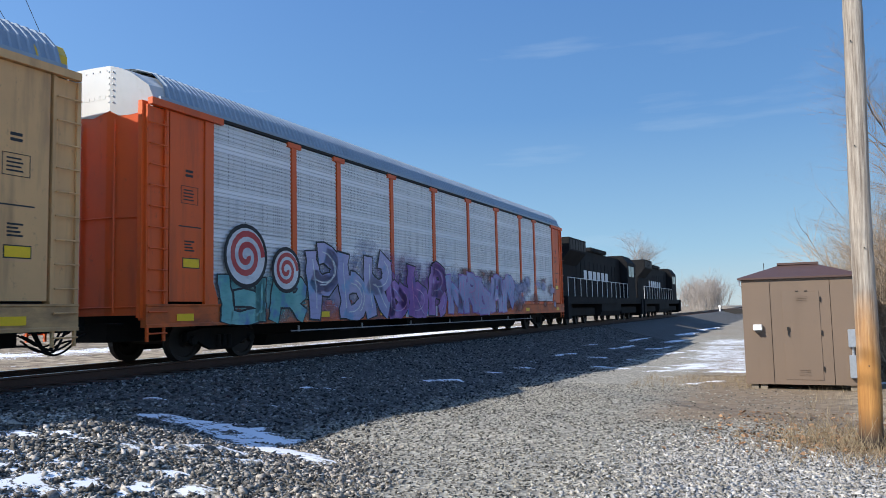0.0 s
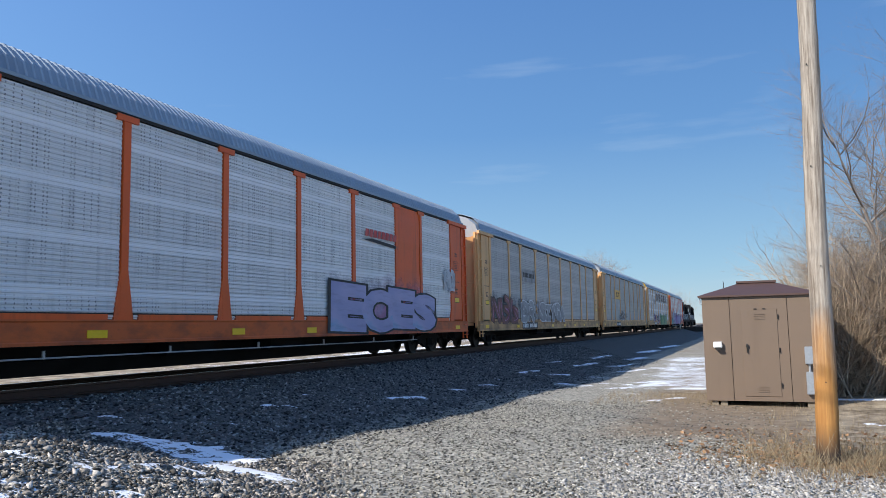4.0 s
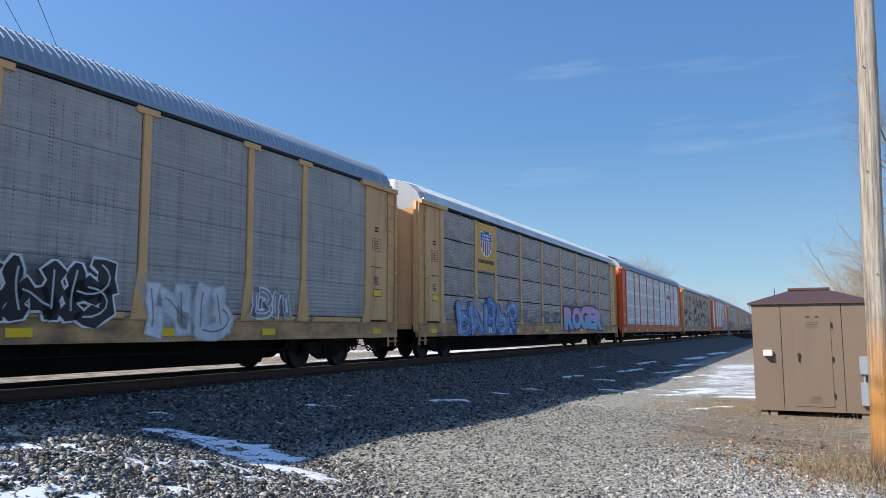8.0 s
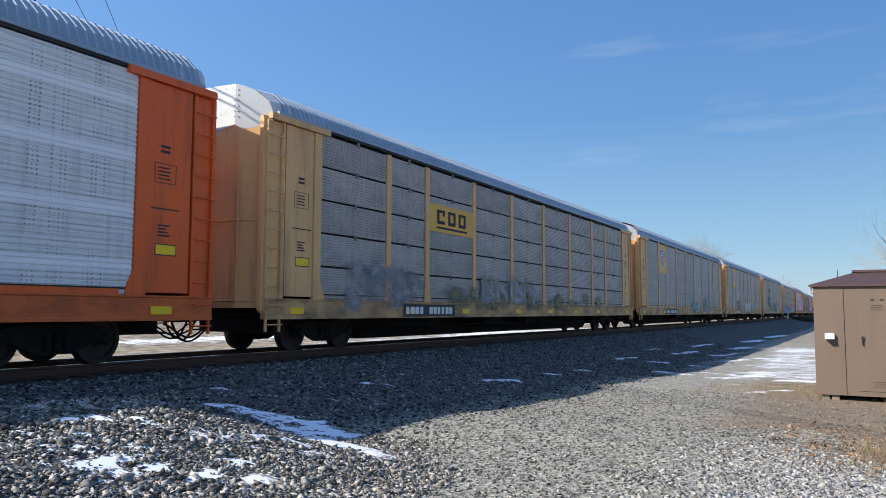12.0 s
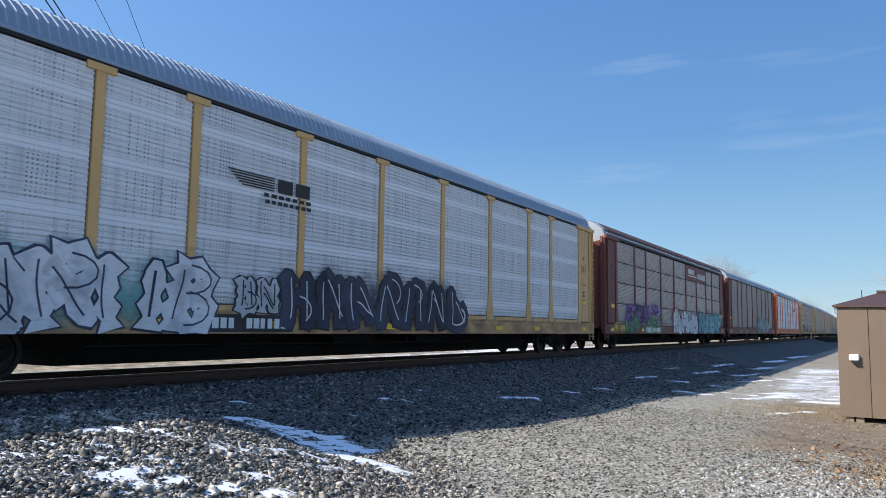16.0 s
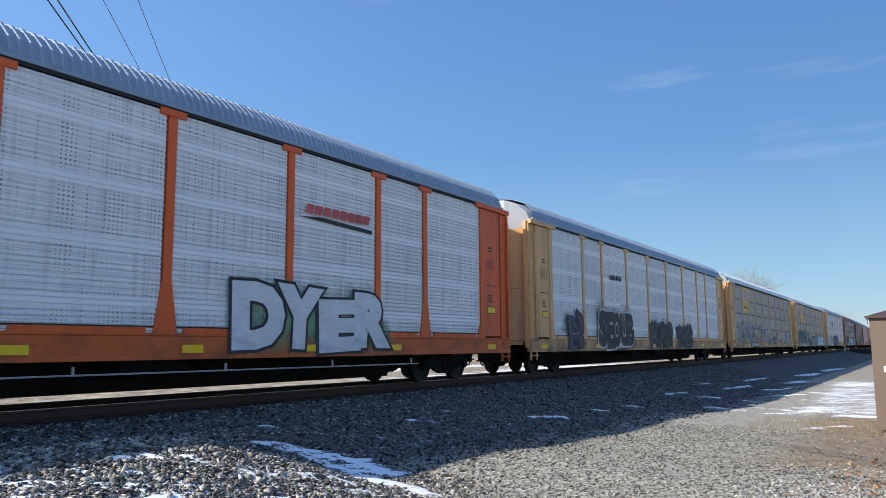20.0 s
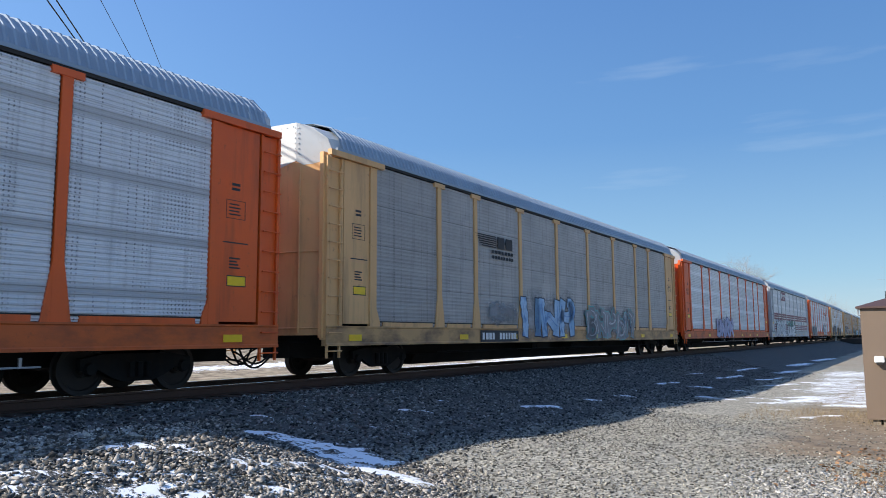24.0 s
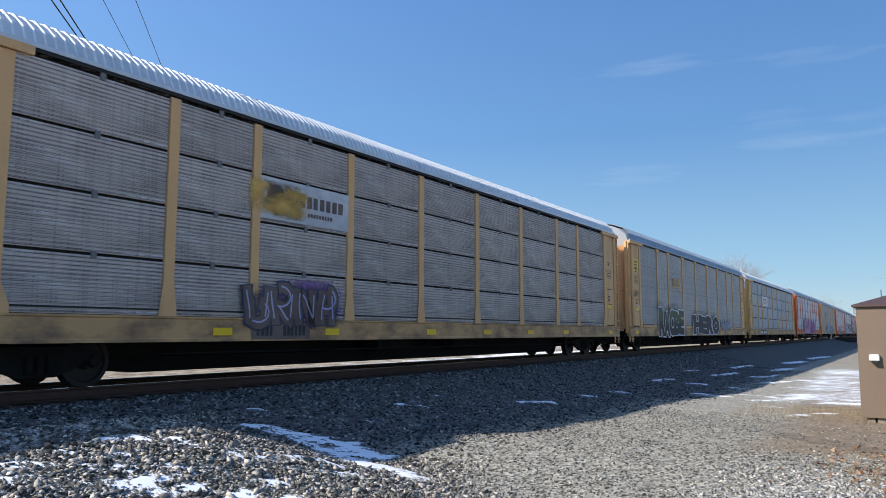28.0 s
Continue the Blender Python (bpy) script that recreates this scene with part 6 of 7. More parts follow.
S_NAVY = spray("spray_navy", (0.02, 0.025, 0.05), (0.05, 0.06, 0.10))
S_BROWN = spray("spray_brown", (0.11, 0.07, 0.06), (0.17, 0.12, 0.10))
S_OXIDE = spray("spray_oxide", (0.17, 0.055, 0.05), (0.24, 0.10, 0.09), (0.12, 0.06, 0.06))
S_CANDY = two_tone("spray_candy", (0.25, 0.46, 0.66), (0.62, 0.36, 0.58), 0.34)
S_MOSS = two_tone("spray_moss", (0.012, 0.014, 0.016), (0.07, 0.10, 0.045), 0.34)
S_ROSE = spray("spray_rose", (0.54, 0.26, 0.46), (0.44, 0.15, 0.37), (0.64, 0.42, 0.58))
S_RED = spray("spray_red", (0.50, 0.05, 0.05), (0.60, 0.12, 0.10))
S_LIME = spray("spray_lime", (0.30, 0.42, 0.10), (0.45, 0.5, 0.2))
THIN = {}
for name, a, c, d, thin in (
    ("spray_teal", (0.14, 0.40, 0.38), (0.26, 0.50, 0.48), None, 0.8), ("spray_purple", (0.16, 0.06, 0.24), (0.30, 0.14, 0.38), None, 0.85),
    ("spray_lilac", (0.34, 0.34, 0.52), (0.46, 0.44, 0.58), None, 0.75), ("spray_pink", (0.52, 0.24, 0.44), (0.36, 0.34, 0.60), None, 0.7),
    ("spray_magenta", (0.32, 0.06, 0.22), (0.40, 0.14, 0.34), None, 0.7), ("spray_blue", (0.06, 0.18, 0.46), (0.2, 0.36, 0.6), None, 0.8),
    ("spray_sky_blue", (0.26, 0.46, 0.66), (0.42, 0.58, 0.74), None, 0.75), ("spray_green", (0.10, 0.26, 0.15), (0.22, 0.38, 0.2), None, 0.75),
    ("spray_olive", (0.06, 0.075, 0.03), (0.12, 0.14, 0.05), None, 0.8), ("spray_white", (0.62, 0.62, 0.62), (0.72, 0.72, 0.72), None, 0.75),
    ("spray_pale", (0.46, 0.47, 0.48), (0.58, 0.58, 0.58), None, 0.65), ("spray_grey", (0.20, 0.20, 0.21), (0.30, 0.30, 0.31), None, 0.7),
    ("spray_smoke", (0.26, 0.26, 0.265), (0.38, 0.38, 0.39), None, 0.75), ("spray_black", (0.015, 0.015, 0.017), (0.03, 0.03, 0.035), None, 0.8),
    ("spray_navy", (0.02, 0.025, 0.06), (0.05, 0.06, 0.11), None, 0.8), ("spray_brown", (0.11, 0.07, 0.06), (0.17, 0.12, 0.10), None, 0.75),
    ("spray_oxide", (0.20, 0.06, 0.05), (0.27, 0.11, 0.095), None, 0.85), ("spray_red", (0.50, 0.06, 0.05), (0.60, 0.14, 0.10), None, 0.85),
    ("spray_lime", (0.30, 0.42, 0.10), (0.45, 0.5, 0.2), None, 0.7), ("spray_olive_pale", (0.22, 0.20, 0.11), (0.30, 0.27, 0.16), None, 0.8),
    ("badge_yellow", (0.70, 0.40, 0.08), (0.78, 0.48, 0.12), None, 0.9),
):
    THIN[name] = spray("thin_" + name, a, c, d, thin)
T, O, PT, MR, GP = TAN, ORANGE, PALE_TAN, MAROON, GREY_PAINT
RB, RS, RW = ROOF_BLUE, ROOF_SILVER, ROOF_BROWN
# label, frame, screen, roof, cap, levels, folded doors, solid bays
CARS = [
    ("orange car carrier with silver screens and teal graffiti", O, "silver", RB, WHITE, 1, False, ()),
    ("tan car carrier with pale screens and brown block lettering", T, "white", RB, YELLOW, 1, False, ()),
    ("tan car carrier with grey screens and yellow patch", T, "grey", RB, WHITE, 1, False, ()),
    ("tan car carrier with grey screens and black-white graffiti", T, "steel", RB, WHITE, 1, False, ()),
    ("orange car carrier with solid bays and pale blue graffiti", O, "silver", RB, ORANGE, 1, False, (7, 1)),
    ("tan car carrier covered in faded oxide-red graffiti", T, "dark", RS, WHITE, 5, False, ()),
    ("clean orange car carrier with silver banded screens", O, "silver", RB, WHITE, 1, False, ()),
    ("tan car carrier with grey screens and pink graffiti", T, "dark", RS, WHITE, 4, False, ()),
    ("tan car carrier with dark grey screens and low graffiti", T, "dark", RB, WHITE, 1, False, ()),
    ("tan car carrier with shield badge and grey screens", T, "dark", RB, WHITE, 1, False, ()),
    ("tan car carrier with shield badge and clean grey screens", T, "grey", RB, WHITE, 1, False, ()),
    ("tan car carrier with grey screens and smeared lower panels", T, "grey", RB, WHITE, 5, False, ()),
    ("clean orange car carrier with silver banded screens", O, "silver", RB, WHITE, 1, False, ()),
    ("maroon car carrier with dull brown-grey screens", MR, "brown", RB, WHITE, 1, False, ()),
    ("maroon car carrier with brown roof and colourful graffiti", MR, "brown", RW, WHITE, 4, False, ()),
    ("pale tan car carrier with silver screens and black graffiti", PT, "silver", RB, WHITE, 1, False, ()),
    ("tan car carrier with dark screens and blue graffiti", T, "dark", RS, WHITE, 4, False, ()),
    ("tan car carrier with dark screens and smoky overpaint", T, "dark", RS, WHITE, 4, False, ()),
    ("tan car carrier with silver screens and navy graffiti", T, "silver", RB, WHITE, 1, False, ()),
    ("orange car carrier with silver screens and white graffiti", O, "silver", RB, WHITE, 1, False, ()),
    ("grey car carrier with maroon stripes and white graffiti", GP, "silver", RB, WHITE, 1, False, ()),
    ("orange car carrier with silver screens", O, "silver", RB, WHITE, 1, False, ()),
    ("tan car carrier with dark grey screens and blue graffiti", T, "dark", RB, WHITE, 1, False, ()),
    ("orange car carrier with banded screens and magenta graffiti", O, "banded", RB, WHITE, 1, False, ()),
    ("pale tan car carrier with fine silver mesh screens", PT, "steel", RS, WHITE, 4, True, ()),
    ("tan car carrier with dark screens and black-white graffiti", T, "dark", RB, WHITE, 1, False, ()),
    ("tan car carrier with grimy dark screens and peeling patch", T, "dark", RS, WHITE, 4, False, ()),
    ("tan car carrier with dark grey screens", T, "dark", RS, WHITE, 1, False, ()),
]
TRAIN, C = [], [None]
for k, (text, paint, screen, roof, cap, levels, folded, solid) in enumerate(CARS):
    C.append(rack_car(text, paint, screen, roof, cap, levels, folded, solid))
    TRAIN.append((C[-1], 9.17 + PITCH / 2 - k * PITCH))

for ob in C[2].children:
    if ob.name.startswith("end_door"):
        ob.material_slots[0].material = CAP
        ob["label"] = "pale grey weathered end doors"


def decorate():
    """What is painted on each car, from the head of the train back."""
    c = C[1]
    sprayed_shapes(c, -11.7, -8.7, 0.62, 1.75, 2, 3, S_TEAL, S_BLACK, S_TEAL, 0.05, S_TEAL)
    smear(c, -11.7, -8.6, 0.62, 1.7, 103, S_TEAL, 8)
    for y, z, r in ((-10.85, 2.1, 0.62), (-9.45, 1.85, 0.46)):
        for name, size, paint, up in (("graffiti_ring", r + 0.09, S_BLACK, 0.011), ("graffiti_disc", r, S_WHITE, 0.013)):
            bm = bmesh.new()
            poly(bm, [(y + size * math.cos(k * math.pi / 12), z + size * math.sin(k * math.pi / 12)) for k in range(24)], FACE + up)
            mark(c, name, bm, paint, "round sprayed eye")
        bm = bmesh.new()
        turn = [(y + r * 0.9 * (1 - k / 40) * math.cos(k * 0.36), z + r * 0.9 * (1 - k / 40) * math.sin(k * 0.36)) for k in range(36)]
        ribbon(bm, turn, [0.13 * r / 0.6] * 36, FACE + 0.016, 0.6)
        mark(c, "graffiti_spiral", bm, S_RED, "red sprayed spiral")
    sprayed_shapes(c, -8.6, -4.6, 0.62, 2.55, 3, 4, S_LILAC, S_BLACK, None, 0.1, S_WHITE)
    sprayed_shapes(c, -4.8, -0.8, 0.62, 2.4, 3, 5, S_PURPLE, S_BLACK, None, 0.15, S_PINK)
    smear(c, -0.8, 12.2, 0.65, 2.3, 6, S_LILAC, 24)
    smear(c, -0.4, 11.8, 0.65, 2.4, 206, S_OXIDE, 16)
    sprayed_shapes(c, -0.6, 6.0, 0.68, 2.2, 5, 207, S_LILAC, S_PURPLE, None, 0.15, S_PINK)
    plate(c, -3.6, -1.4, S_PALE, S_BLUE)
    c = C[2]
    for ch, y0, y1 in (("D", -4.3, -1.45), ("E", -1.45, 1.45), ("G", 1.45, 4.3), ("E", 4.3, 7.15), ("X", 7.15, 9.08)):
        bm = bmesh.new()
        flat(bm, y0 + 0.95, y1 + 0.65, 3.5, 4.78, FACE - 0.006, 0.002)
        mark(c, "graffiti_field", bm, S_PALE, "pale painted field behind the letter")
        sprayed_word(c, ch, y0 + 1.15, y1 + 0.5, 3.66, 4.62, S_BROWN, None, None, 0.0)
    logo_patch(c, -6.7, -4.7, 3.2, 3.9, S_PALE, STENCIL, "blocks")
    smear(c, -8.0, 0.2, 0.62, 2.1, 8, S_LILAC, 12)
    smear(c, -6.0, 0.2, 0.62, 2.0, 108, S_PURPLE, 9)
    smear(c, -6.0, 0.0, 1.0, 1.8, 109, S_OLIVE_PALE, 6)
    sprayed_shapes(c, 0.9, 9.6, 0.62, 2.0, 7, 9, S_GREEN, S_NAVY, S_TEAL, 0.1, S_LIME)
    plate(c, -5.7, -3.5, S_BLACK, PAPER)
    c = C[3]
    logo_patch(c, -7.06, -4.39, 3.0, 3.8, BADGE_YELLOW, STENCIL, "worm")
    smear(c, -4.8, 0.1, 1.0, 2.0, 10, S_SMOKE, 14)
    plate(c, -6.2, -4.2, S_BLACK, PAPER)
    c = C[4]
    logo_patch(c, -6.9, -4.55, 3.1, 3.75, S_SMOKE, STENCIL, "line")
    sprayed_shapes(c, -11.6, -7.4, 0.98, 2.2, 3, 12, S_OXIDE, S_BLACK, S_GREY, 0.1, S_ROSE)
    smear(c, -7.4, -3.4, 1.0, 2.2, 11, S_SMOKE, 10)
    sprayed_shapes(c, -7.0, -4.4, 1.0, 2.05, 2, 112, S_SMOKE, S_WHITE, None, 0.1, S_GREY)
    sprayed_word(c, "SZYGA", -3.2, 2.4, 1.0, 2.05, S_SMOKE, S_WHITE, S_BLACK)
    plate(c, -6.7, -3.8, S_BLACK, PAPER)
    c = C[5]
    sprayed_word(c, "ECES", 3.4, 10.4, 0.65, 2.1, S_LILAC, S_BLACK, S_PINK)
    logo_patch(c, 4.7, 7.2, 3.5, 3.85, None, S_RED, "wedge")
    sprayed_shapes(c, 11.4, 12.4, 2.2, 3.0, 2, 15, S_PALE, S_WHITE, None, 0.4)
    c = C[6]
    smear(c, -12.6, -6.6, 1.0, 4.7, 16, S_OXIDE, 14)
    smear(c, -4.2, 12.0, 1.0, 4.6, 17, S_OXIDE, 50)
    smear(c, -4.2, 12.0, 1.0, 2.6, 117, S_SMOKE, 10)
    logo_patch(c, -6.4, -4.0, 3.2, 3.95, S_PALE, STENCIL, "stripes")
    plate(c, -7.2, -3.8, S_BROWN, PAPER)
    c = C[7]
    logo_patch(c, 4.8, 7.3, 3.55, 3.85, None, S_RED, "wedge")
    c = C[8]
    shield(c, -8.68, -7.55, 3.6, 4.6, (-8.99, -7.24, 3.05, 4.85), True)
    sprayed_word(c, "ROGER", 2.1, 9.6, 0.78, 2.05, S_CANDY, S_NAVY, S_PURPLE)
    sprayed_shapes(c, -10.6, -4.7, 0.62, 1.95, 5, 19, S_BLUE, S_NAVY, S_WHITE, 0.4, S_WHITE)
    smear(c, -4.2, 1.4, 1.0, 1.7, 20, S_SMOKE, 8)
    plate(c, -8.2, -5.2, S_BLUE, PAPER)
    c = C[9]
    logo_patch(c, -6.7, -4.4, 3.1, 3.85, None, STENCIL, "stripes")
    sprayed_shapes(c, -7.4, -4.5, 1.5, 3.0, 3, 21, S_BLACK, S_WHITE, S_SKY, 0.5, S_SKY)
    sprayed_shapes(c, -4.2, -1.0, 0.9, 1.9, 3, 22, S_GREEN, S_PALE, None, 0.2, S_WHITE)
    smear(c, -2.4, -0.8, 1.0, 2.0, 23, S_WHITE, 6)
    sprayed_shapes(c, 0.0, 3.9, 0.95, 2.05, 4, 24, S_BLACK, S_WHITE, None, 0.4, S_PALE)
    sprayed_shapes(c, 4.6, 6.8, 0.7, 1.8, 2, 25, S_WHITE, S_PALE, None, 0.05, S_GREY)
    sprayed_shapes(c, 7.4, 8.8, 1.1, 1.7, 2, 26, S_GREY, S_WHITE, None, 0.2)
    plate(c, -7.1, -4.6, S_BLACK, PAPER)
    c = C[10]
    shield(c, -8.68, -7.55, 3.4, 4.6, (-8.99, -7.24, 3.1, 4.85))
    sprayed_word(c, "CLEP", -6.6, -4.2, 1.15, 1.85, S_GREY, S_BLACK, S_PALE)
    sprayed_shapes(c, -0.8, 3.7, 0.75, 1.9, 4, 28, S_WHITE, S_OXIDE, S_WHITE, 0.3, S_PALE)
    plate(c, -7.2, -4.4, S_BROWN, PAPER)
    c = C[11]
    shield(c, -8.68, -7.55, 3.4, 4.65, (-8.99, -7.24, 3.15, 4.85))
    sprayed_shapes(c, 5.0, 7.7, 0.75, 1.9, 3, 29, S_SMOKE, S_WHITE, None, 0.3, S_WHITE)
    sprayed_shapes(c, 0.5, 3.0, 0.8, 1.5, 2, 30, S_TEAL, S_SMOKE, None, 0.3, S_WHITE)
    plate(c, -7.2, -4.3, S_BLACK, PAPER)
    c = C[12]
    logo_patch(c, -7.06, -4.39, 3.1, 3.9, BADGE_YELLOW, STENCIL, "blocks")
    smear(c, -10.6, -6.6, 0.7, 2.1, 31, S_SMOKE, 14)
    smear(c, -6.4, 9.0, 0.8, 1.6, 32, S_OLIVE_PALE, 18)
    sprayed_shapes(c, -3.6, 1.0, 1.1, 1.9, 4, 33, S_SMOKE, S_OLIVE_PALE, None, 0.5, S_PALE)
    plate(c, -8.0, -5.2, S_BLACK, PAPER)
    c = C[13]
    logo_patch(c, 4.7, 7.2, 3.5, 3.8, None, S_RED, "wedge")
    c = C[14]
    sprayed_shapes(c, 0.4, 9.0, 0.8, 2.0, 7, 34, S_SMOKE, S_TEAL, None, 0.3, S_PALE)
    c = C[15]
    for a, b in ((1.55, 4.2), (4.4, 7.05)):
        bm = bmesh.new()
        flat(bm, a, b, 3.95, 4.85, SIDE + 0.026, 0.006)
        mark(c, "name_panel", bm, MAROON, "maroon name panel")
    bm = bmesh.new()
    bars(bm, 2.1, 3.7, 4.35, 4.65, 7, SIDE + 0.036)
    flat(bm, 2.0, 4.3, 4.2, 4.27, SIDE + 0.036)
    bars(bm, 4.6, 6.85, 4.15, 4.5, 7, SIDE + 0.036)
    mark(c, "name_bar", bm, PAPER, "chipped white lettering bars")
    # white squares stand for bright sky showing through the openings under the roof
    bm = bmesh.new()
    for i in range(88):
        flat(bm, -13.2 + i * 0.3, -13.2 + i * 0.3 + 0.17, 5.0, 5.13, SIDE + 0.004, 0.003)
    ob = mark(c, "roof_slot", bm, PAPER, "row of white squares painted as sky seen through openings under the roof edge")
    ob["kind"] = "stuff"
    sprayed_shapes(c, 0.6, 4.7, 0.62, 1.95, 3, 35, S_WHITE, S_BLACK, None, 0.45, S_BLUE)
    sprayed_shapes(c, -1.4, 0.6, 0.62, 2.0, 2, 36, S_WHITE, S_BLACK, S_RED, 0.4, S_LIME)
    sprayed_shapes(c, 5.1, 12.2, 0.62, 2.05, 6, 37, S_TEAL, S_NAVY, None, 0.3, S_SKY)
    smear(c, -10.4, -3.9, 1.1, 2.2, 38, S_PURPLE, 16)
    smear(c, -10.4, -3.9, 0.62, 1.5, 138, S_GREEN, 20)
    smear(c, -10.2, -7.0, 0.62, 1.7, 139, S_NAVY, 6)
    smear(c, -12.6, -10.0, 0.62, 1.15, 140, BADGE_YELLOW, 5)
    smear(c, -10.2, -4.0, 1.0, 2.15, 142, S_NAVY, 7)
    for i in range(5):
        scrawl(c, -10.0 + 1.2 * i, -8.6 + 1.2 * i, 0.8, 1.9, 143 + i, S_NAVY, 0.09, 1)
    plate(c, -7.0, -4.1, S_GREEN, PAPER)
    c = C[16]
    logo_patch(c, -6.4, -4.0, 3.2, 3.8, None, STENCIL, "stripes")
    sprayed_shapes(c, -11.8, -6.1, 0.62, 2.0, 5, 39, S_WHITE, S_NAVY, S_TEAL, 0.45, S_NAVY)
    sprayed_shapes(c, -5.6, -4.4, 1.0, 1.8, 2, 40, S_PALE, S_BLACK, None, 0.4)
    sprayed_shapes(c, -4.4, 3.3, 0.68, 2.05, 7, 41, S_NAVY, S_BLACK, None, 0.35, S_WHITE)
    plate(c, -6.4, -4.0, S_BLACK, PAPER)
    c = C[17]
    shield(c, -8.68, -7.55, 3.7, 4.6, (-8.99, -7.24, 3.1, 4.85))
    sprayed_word(c, "JASOR", 4.6, 10.4, 0.66, 1.75, S_WHITE, S_NAVY, S_LILAC)
    smear(c, 1.2, 4.8, 0.64, 2.0, 42, S_SKY, 7)
    sprayed_shapes(c, 1.5, 4.4, 0.64, 1.85, 2, 43, S_TEAL, S_NAVY, S_BLUE, 0.1, S_SKY)
    sprayed_shapes(c, -11.4, -5.5, 0.98, 2.3, 4, 44, S_BLACK, S_TEAL, S_TEAL, 0.05, S_TEAL)
    smear(c, -6.2, -3.4, 0.64, 2.1, 45, S_TEAL, 9)
    smear(c, -5.2, -3.2, 0.64, 2.0, 46, S_PURPLE, 6)
    smear(c, -3.9, 1.8, 0.64, 1.8, 147, S_OLIVE_PALE, 18)
    sprayed_shapes(c, -1.2, 1.2, 0.64, 1.5, 2, 148, S_OLIVE_PALE, S_PURPLE, S_OLIVE, 0.3, S_SKY)
    sprayed_shapes(c, 10.5, 12.6, 0.7, 1.7, 2, 46, S_TEAL, S_NAVY, None, 0.3, S_WHITE)
    plate(c, -8.6, -5.9, PAPER, S_BLACK)
    c = C[18]
    shield(c, -8.68, -7.55, 3.78, 4.62, (-8.99, -7.24, 3.1, 4.85), True)
    smear(c, -10.6, -1.0, 0.65, 2.4, 47, S_SMOKE, 26)
    smear(c, 4.0, 12.0, 0.8, 2.0, 48, S_PALE, 12)
    smear(c, -11.2, -1.0, 0.65, 2.5, 247, S_PALE, 22)
    smear(c, -0.8, 3.8, 0.65, 1.6, 248, S_SMOKE, 6)
    plate(c, -7.0, -4.2, S_BLACK, PAPER)
    c = C[19]
    logo_patch(c, -6.4, -4.9, 3.3, 3.85, None, STENCIL, "line")
    sprayed_shapes(c, -10.6, -9.2, 0.62, 2.0, 1, 49, S_NAVY, S_BLACK, None, 0.2, S_GREY)
    sprayed_word(c, "SEOUB", -7.6, -3.7, 0.64, 2.2, S_BLACK, S_PALE, S_BLACK, 1.1)
    sprayed_shapes(c, -1.5, 2.1, 0.64, 1.9, 3, 51, S_BLACK, S_NAVY, S_BLACK, 0.1, S_GREY)
    sprayed_shapes(c, 3.0, 5.8, 0.65, 1.85, 2, 52, S_BLACK, S_NAVY, S_BLACK, 0.1, S_GREY)
    plate(c, -6.9, -4.6, S_NAVY, PAPER)
    c = C[20]
    sprayed_word(c, "DYER", 2.9, 7.5, 0.68, 2.0, S_WHITE, S_BLACK, S_GREEN)
    logo_patch(c, 4.45, 6.9, 3.5, 3.8, None, S_RED, "wedge")
    sprayed_shapes(c, -11.0, -6.0, 0.62, 1.8, 5, 53, S_SMOKE, S_NAVY, None, 0.15, S_TEAL)
    c = C[21]
    logo_patch(c, -7.06, -4.39, 4.05, 4.88, WINE, PAPER, "crest")
    bm = bmesh.new()
    for z0 in (2.20, 2.42, 2.62, 1.28, 1.48, 1.68):
        flat(bm, -ENDS, ENDS, z0, z0 + (0.16 if z0 > 2 else 0.13), SIDE + 0.026, 0.003)
    mark(c, "stripe_band", bm, WINE, "maroon stripes along the screens")
    sprayed_shapes(c, -10.6, -5.2, 0.62, 2.15, 5, 54, S_WHITE, S_BLACK, None, 0.5, S_TEAL)
    smear(c, -3.8, 2.6, 0.62, 2.3, 155, S_TEAL, 16)
    smear(c, -3.4, 2.4, 0.9, 2.3, 156, S_LIME, 8)
    sprayed_word(c, "URGE", -3.4, 1.7, 0.64, 1.7, S_WHITE, S_BLACK, None)
    scrawl(c, 4.2, 5.7, 1.55, 2.0, 56, S_PALE, 0.05, 4)
    plate(c, -6.6, -3.9, S_BLACK, PAPER)
    c = C[22]
    sprayed_shapes(c, -6.0, -1.0, 0.7, 1.9, 4, 57, S_LILAC, S_NAVY, None, 0.2, S_WHITE)
    c = C[23]
    logo_patch(c, -7.2, -4.8, 3.1, 3.85, None, STENCIL, "stripes")
    sprayed_shapes(c, -4.5, -0.2, 0.75, 2.2, 3, 58, S_SKY, S_NAVY, S_PALE, 0.08, S_BLUE)
    sprayed_shapes(c, 0.9, 6.4, 0.7, 1.9, 5, 59, S_SMOKE, S_TEAL, None, 0.5, S_WHITE)
    smear(c, -6.8, -4.7, 1.1, 1.9, 60, S_SMOKE, 6)
    plate(c, -7.1, -4.7, S_BLACK, PAPER)
    c = C[24]
    sprayed_word(c, "MULLET", -6.0, 0.4, 0.72, 2.35, S_ROSE, S_MAGENTA, S_MAGENTA)
    sprayed_shapes(c, 0.8, 5.8, 0.75, 2.35, 5, 61, S_MAGENTA, S_BLACK, S_PINK, 0.3, S_PINK)
    sprayed_shapes(c, -7.3, -6.2, 1.0, 2.4, 1, 62, S_BLACK, S_WHITE, None, 0.4)
    logo_patch(c, 4.75, 7.2, 3.5, 3.8, None, S_RED, "wedge")
    scrawl(c, -12.95, -12.1, 1.2, 2.2, 63, S_WHITE, 0.035, 6)
    plate(c, -6.9, -4.0, S_BLACK, PAPER)
    c = C[25]
    logo_patch(c, -7.06, -4.39, 3.05, 3.9, PAPER, S_RED, "worm")
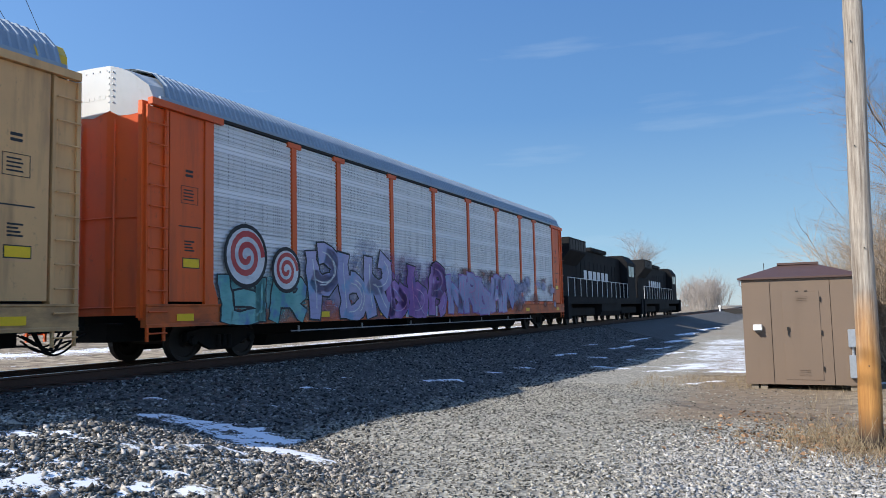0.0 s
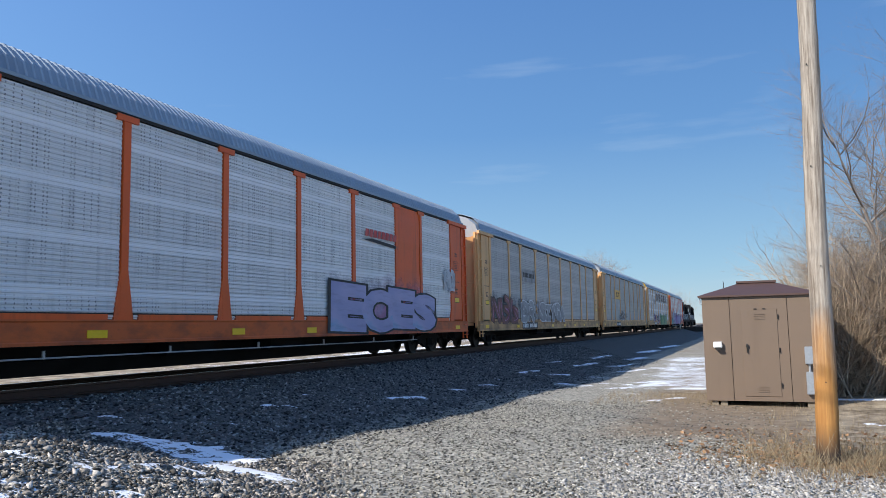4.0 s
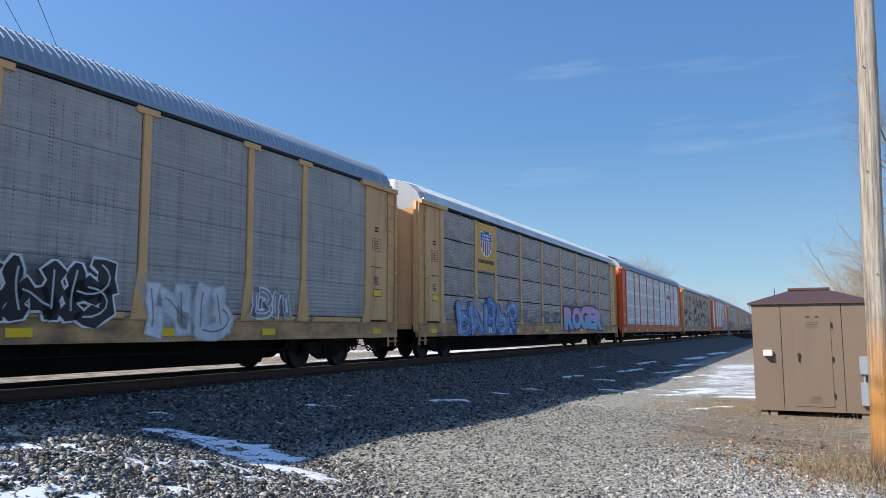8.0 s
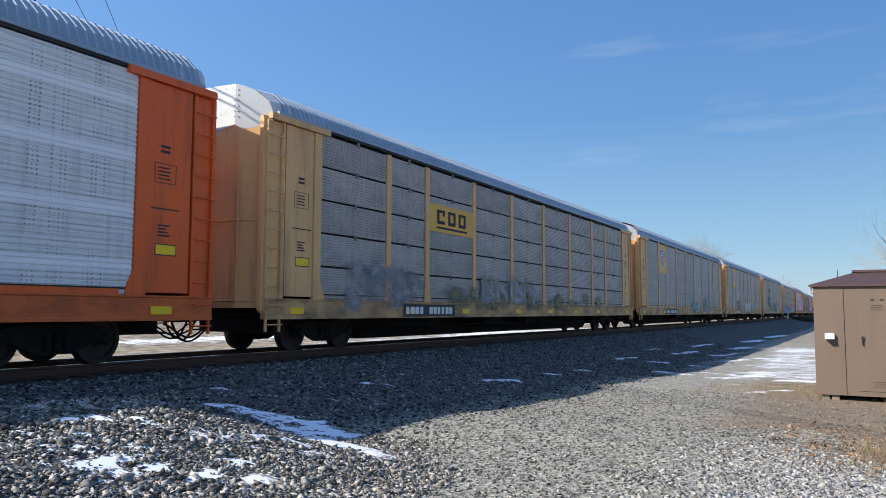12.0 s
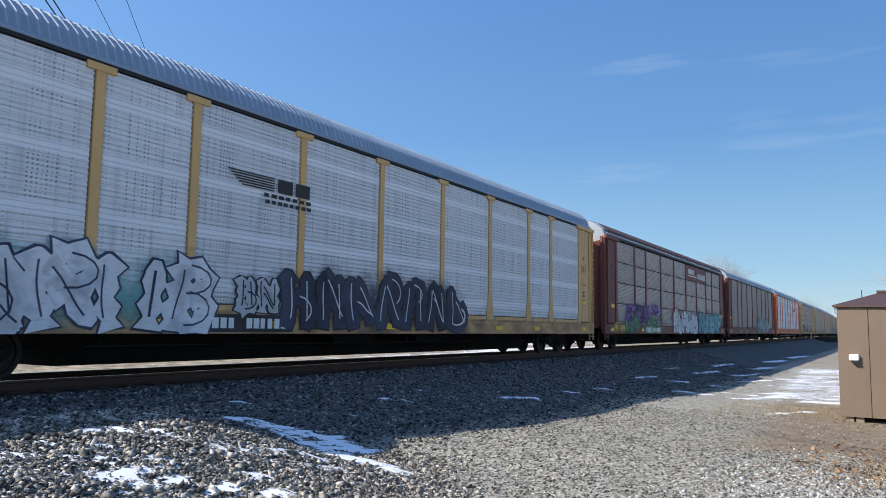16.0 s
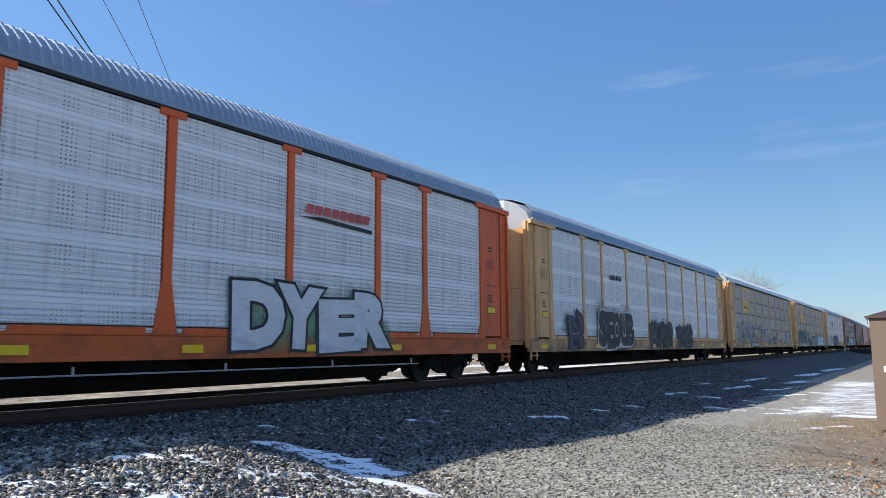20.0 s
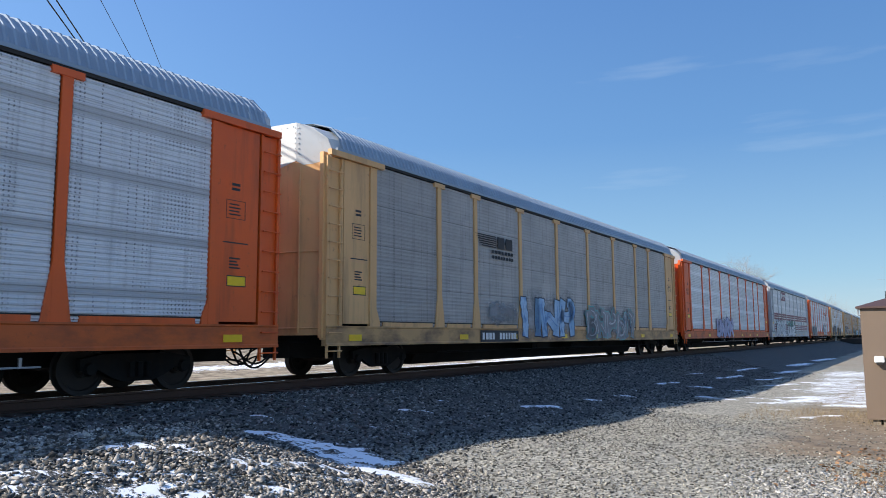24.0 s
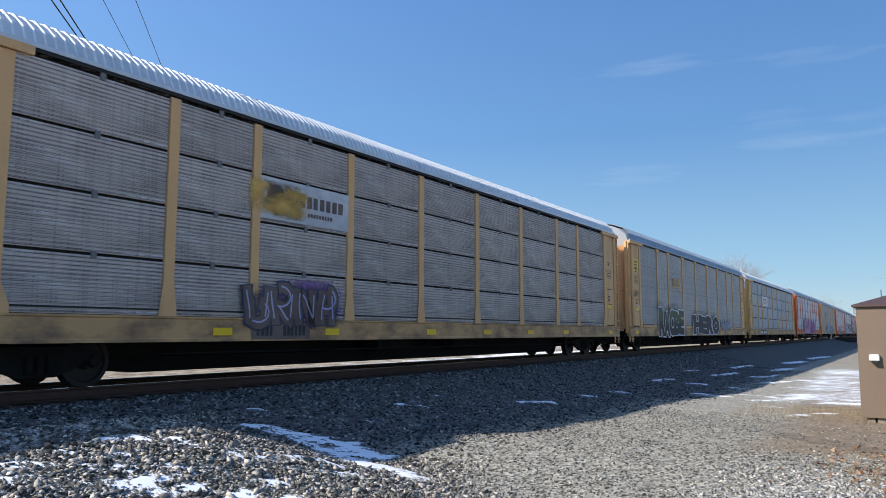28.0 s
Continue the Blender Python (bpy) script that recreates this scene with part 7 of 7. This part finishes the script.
    plate(c, -8.6, -5.5, S_BLACK, PAPER)
    c = C[26]
    logo_patch(c, -6.7, -4.6, 3.1, 3.8, None, BADGE_YELLOW, "blocks")
    sprayed_word(c, "RACBE", -9.0, -4.4, 0.58, 2.0, S_MOSS, S_WHITE, S_BLACK)
    sprayed_word(c, "HERO", -2.2, 4.2, 0.66, 1.85, S_BLACK, S_WHITE, S_NAVY)
    sprayed_shapes(c, 5.0, 8.4, 1.0, 1.6, 3, 64, S_SMOKE, S_LILAC, None, 0.2, S_PALE)
    plate(c, -6.8, -4.3, S_OLIVE, PAPER)
    bm = bmesh.new()
    flat(bm, -12.88, -12.18, 3.62, 4.18, SIDE + 0.014, 0.002)
    notice = mark(c, "notice_board", bm, REFLECT, "yellow notice with black lines")
    bm = bmesh.new()
    for z in (3.74, 3.88, 4.02):
        bars(bm, -12.76, -12.3, z, z + 0.07, 5, SIDE + 0.018, int(z * 50))
    part("notice_text", bm, STENCIL, notice)
    bm = bmesh.new()
    poly(bm, [(-12.12 + 0.13 * math.cos(k * math.pi / 8), 1.95 + 0.13 * math.sin(k * math.pi / 8)) for k in range(16)], SIDE + 0.016)
    mark(c, "round_sticker", bm, PAPER, "round white sticker")
    scrawl(c, -12.8, -12.3, 2.4, 2.75, 77, STENCIL, 0.03, 2)
    c = C[27]
    logo_patch(c, -7.06, -4.39, 3.05, 3.9, S_PALE, S_BROWN, "crest")
    smear(c, -7.0, -4.5, 3.1, 3.85, 65, BADGE_YELLOW, 4)
    smear(c, -6.6, -4.5, 3.1, 3.85, 165, S_BROWN, 3)
    smear(c, -7.2, -4.2, 0.85, 1.9, 266, S_PURPLE, 6)
    sprayed_shapes(c, -7.0, -4.4, 0.9, 1.75, 4, 66, S_BROWN, S_NAVY, None, 0.1, S_LILAC)
    plate(c, -6.8, -5.2, S_BROWN, S_BLACK)


decorate()
# the sides stand on a sill that begins 0.72 m over the rails
SIDES = ("side_sill", "post", "solid_panel", "screen", "bottom_rail", "sill_gap", "clip", "end_post", "end_panel", "corner_panel", "ladder", "reflector", "stencil", "panel_seam", "label_", "warning",
         "graffiti", "number", "badge", "logo", "name_", "stripe", "notice", "round_")
for car in C[1:]:
    for ob in car.children:
        if ob.name.startswith(SIDES):
            ob.matrix_basis = Matrix.Translation((0, 0, 0.128)) @ Matrix.Diagonal((1, 1, 0.971, 1)) @ ob.matrix_basis
# each car's paint sits a little off the even spacing
SLIP = {2: 0.8, 3: 0.65, 4: 0.5, 5: 0.3, 6: 0.5, 8: 0.25, 9: 0.25, 10: 0.3, 11: 0.3, 12: 0.4, 15: 0.45, 16: 0.55, 19: 0.1, 21: 0.3, 23: -0.1, 24: -0.15, 25: 0.05, 26: 0.1, 27: 0.4}
for k, dy in SLIP.items():
    for ob in C[k].children:
        if ob.name.startswith(("graffiti", "number")):
            ob.location.y -= dy
for k in range(2):
    TRAIN.append((build_locomotive("black freight locomotive at the head of the train"), 9.17 + PITCH + 11.4 + k * 22.6))


# seconds, and by how much the train is ahead of its mean speed
AHEAD = [
    (0, 0.15), (1, 0.80), (2, 0.65), (3, 0.50), (6, 0.35), (7, 0.12), (8, 0.18), (9, 0.10), (10, 0.10), (11, 0.15), (12, 0.25),
    (15, 0.50), (16, 0.52), (17, -0.28), (18, -0.25), (19, -0.15), (20, -0.05), (21, 0.12), (24, -0.33), (25, -0.15), (26, 0.05), (27, 0.20), (28, 0.40),
]


def on_track(y):
    """The pose of a car that stands on the rails at y."""
    return pose(TRACK - float(bend(y)), y, RAIL, 0, 0, math.degrees(math.atan(CURVE * max(y, 0.0))))


def motions():
    """The train runs along the track at nearly one speed."""
    for one, y in TRAIN:
        walk(one, [(t, on_track(y + SPEED * t + more)) for t, more in AHEAD])


motions()
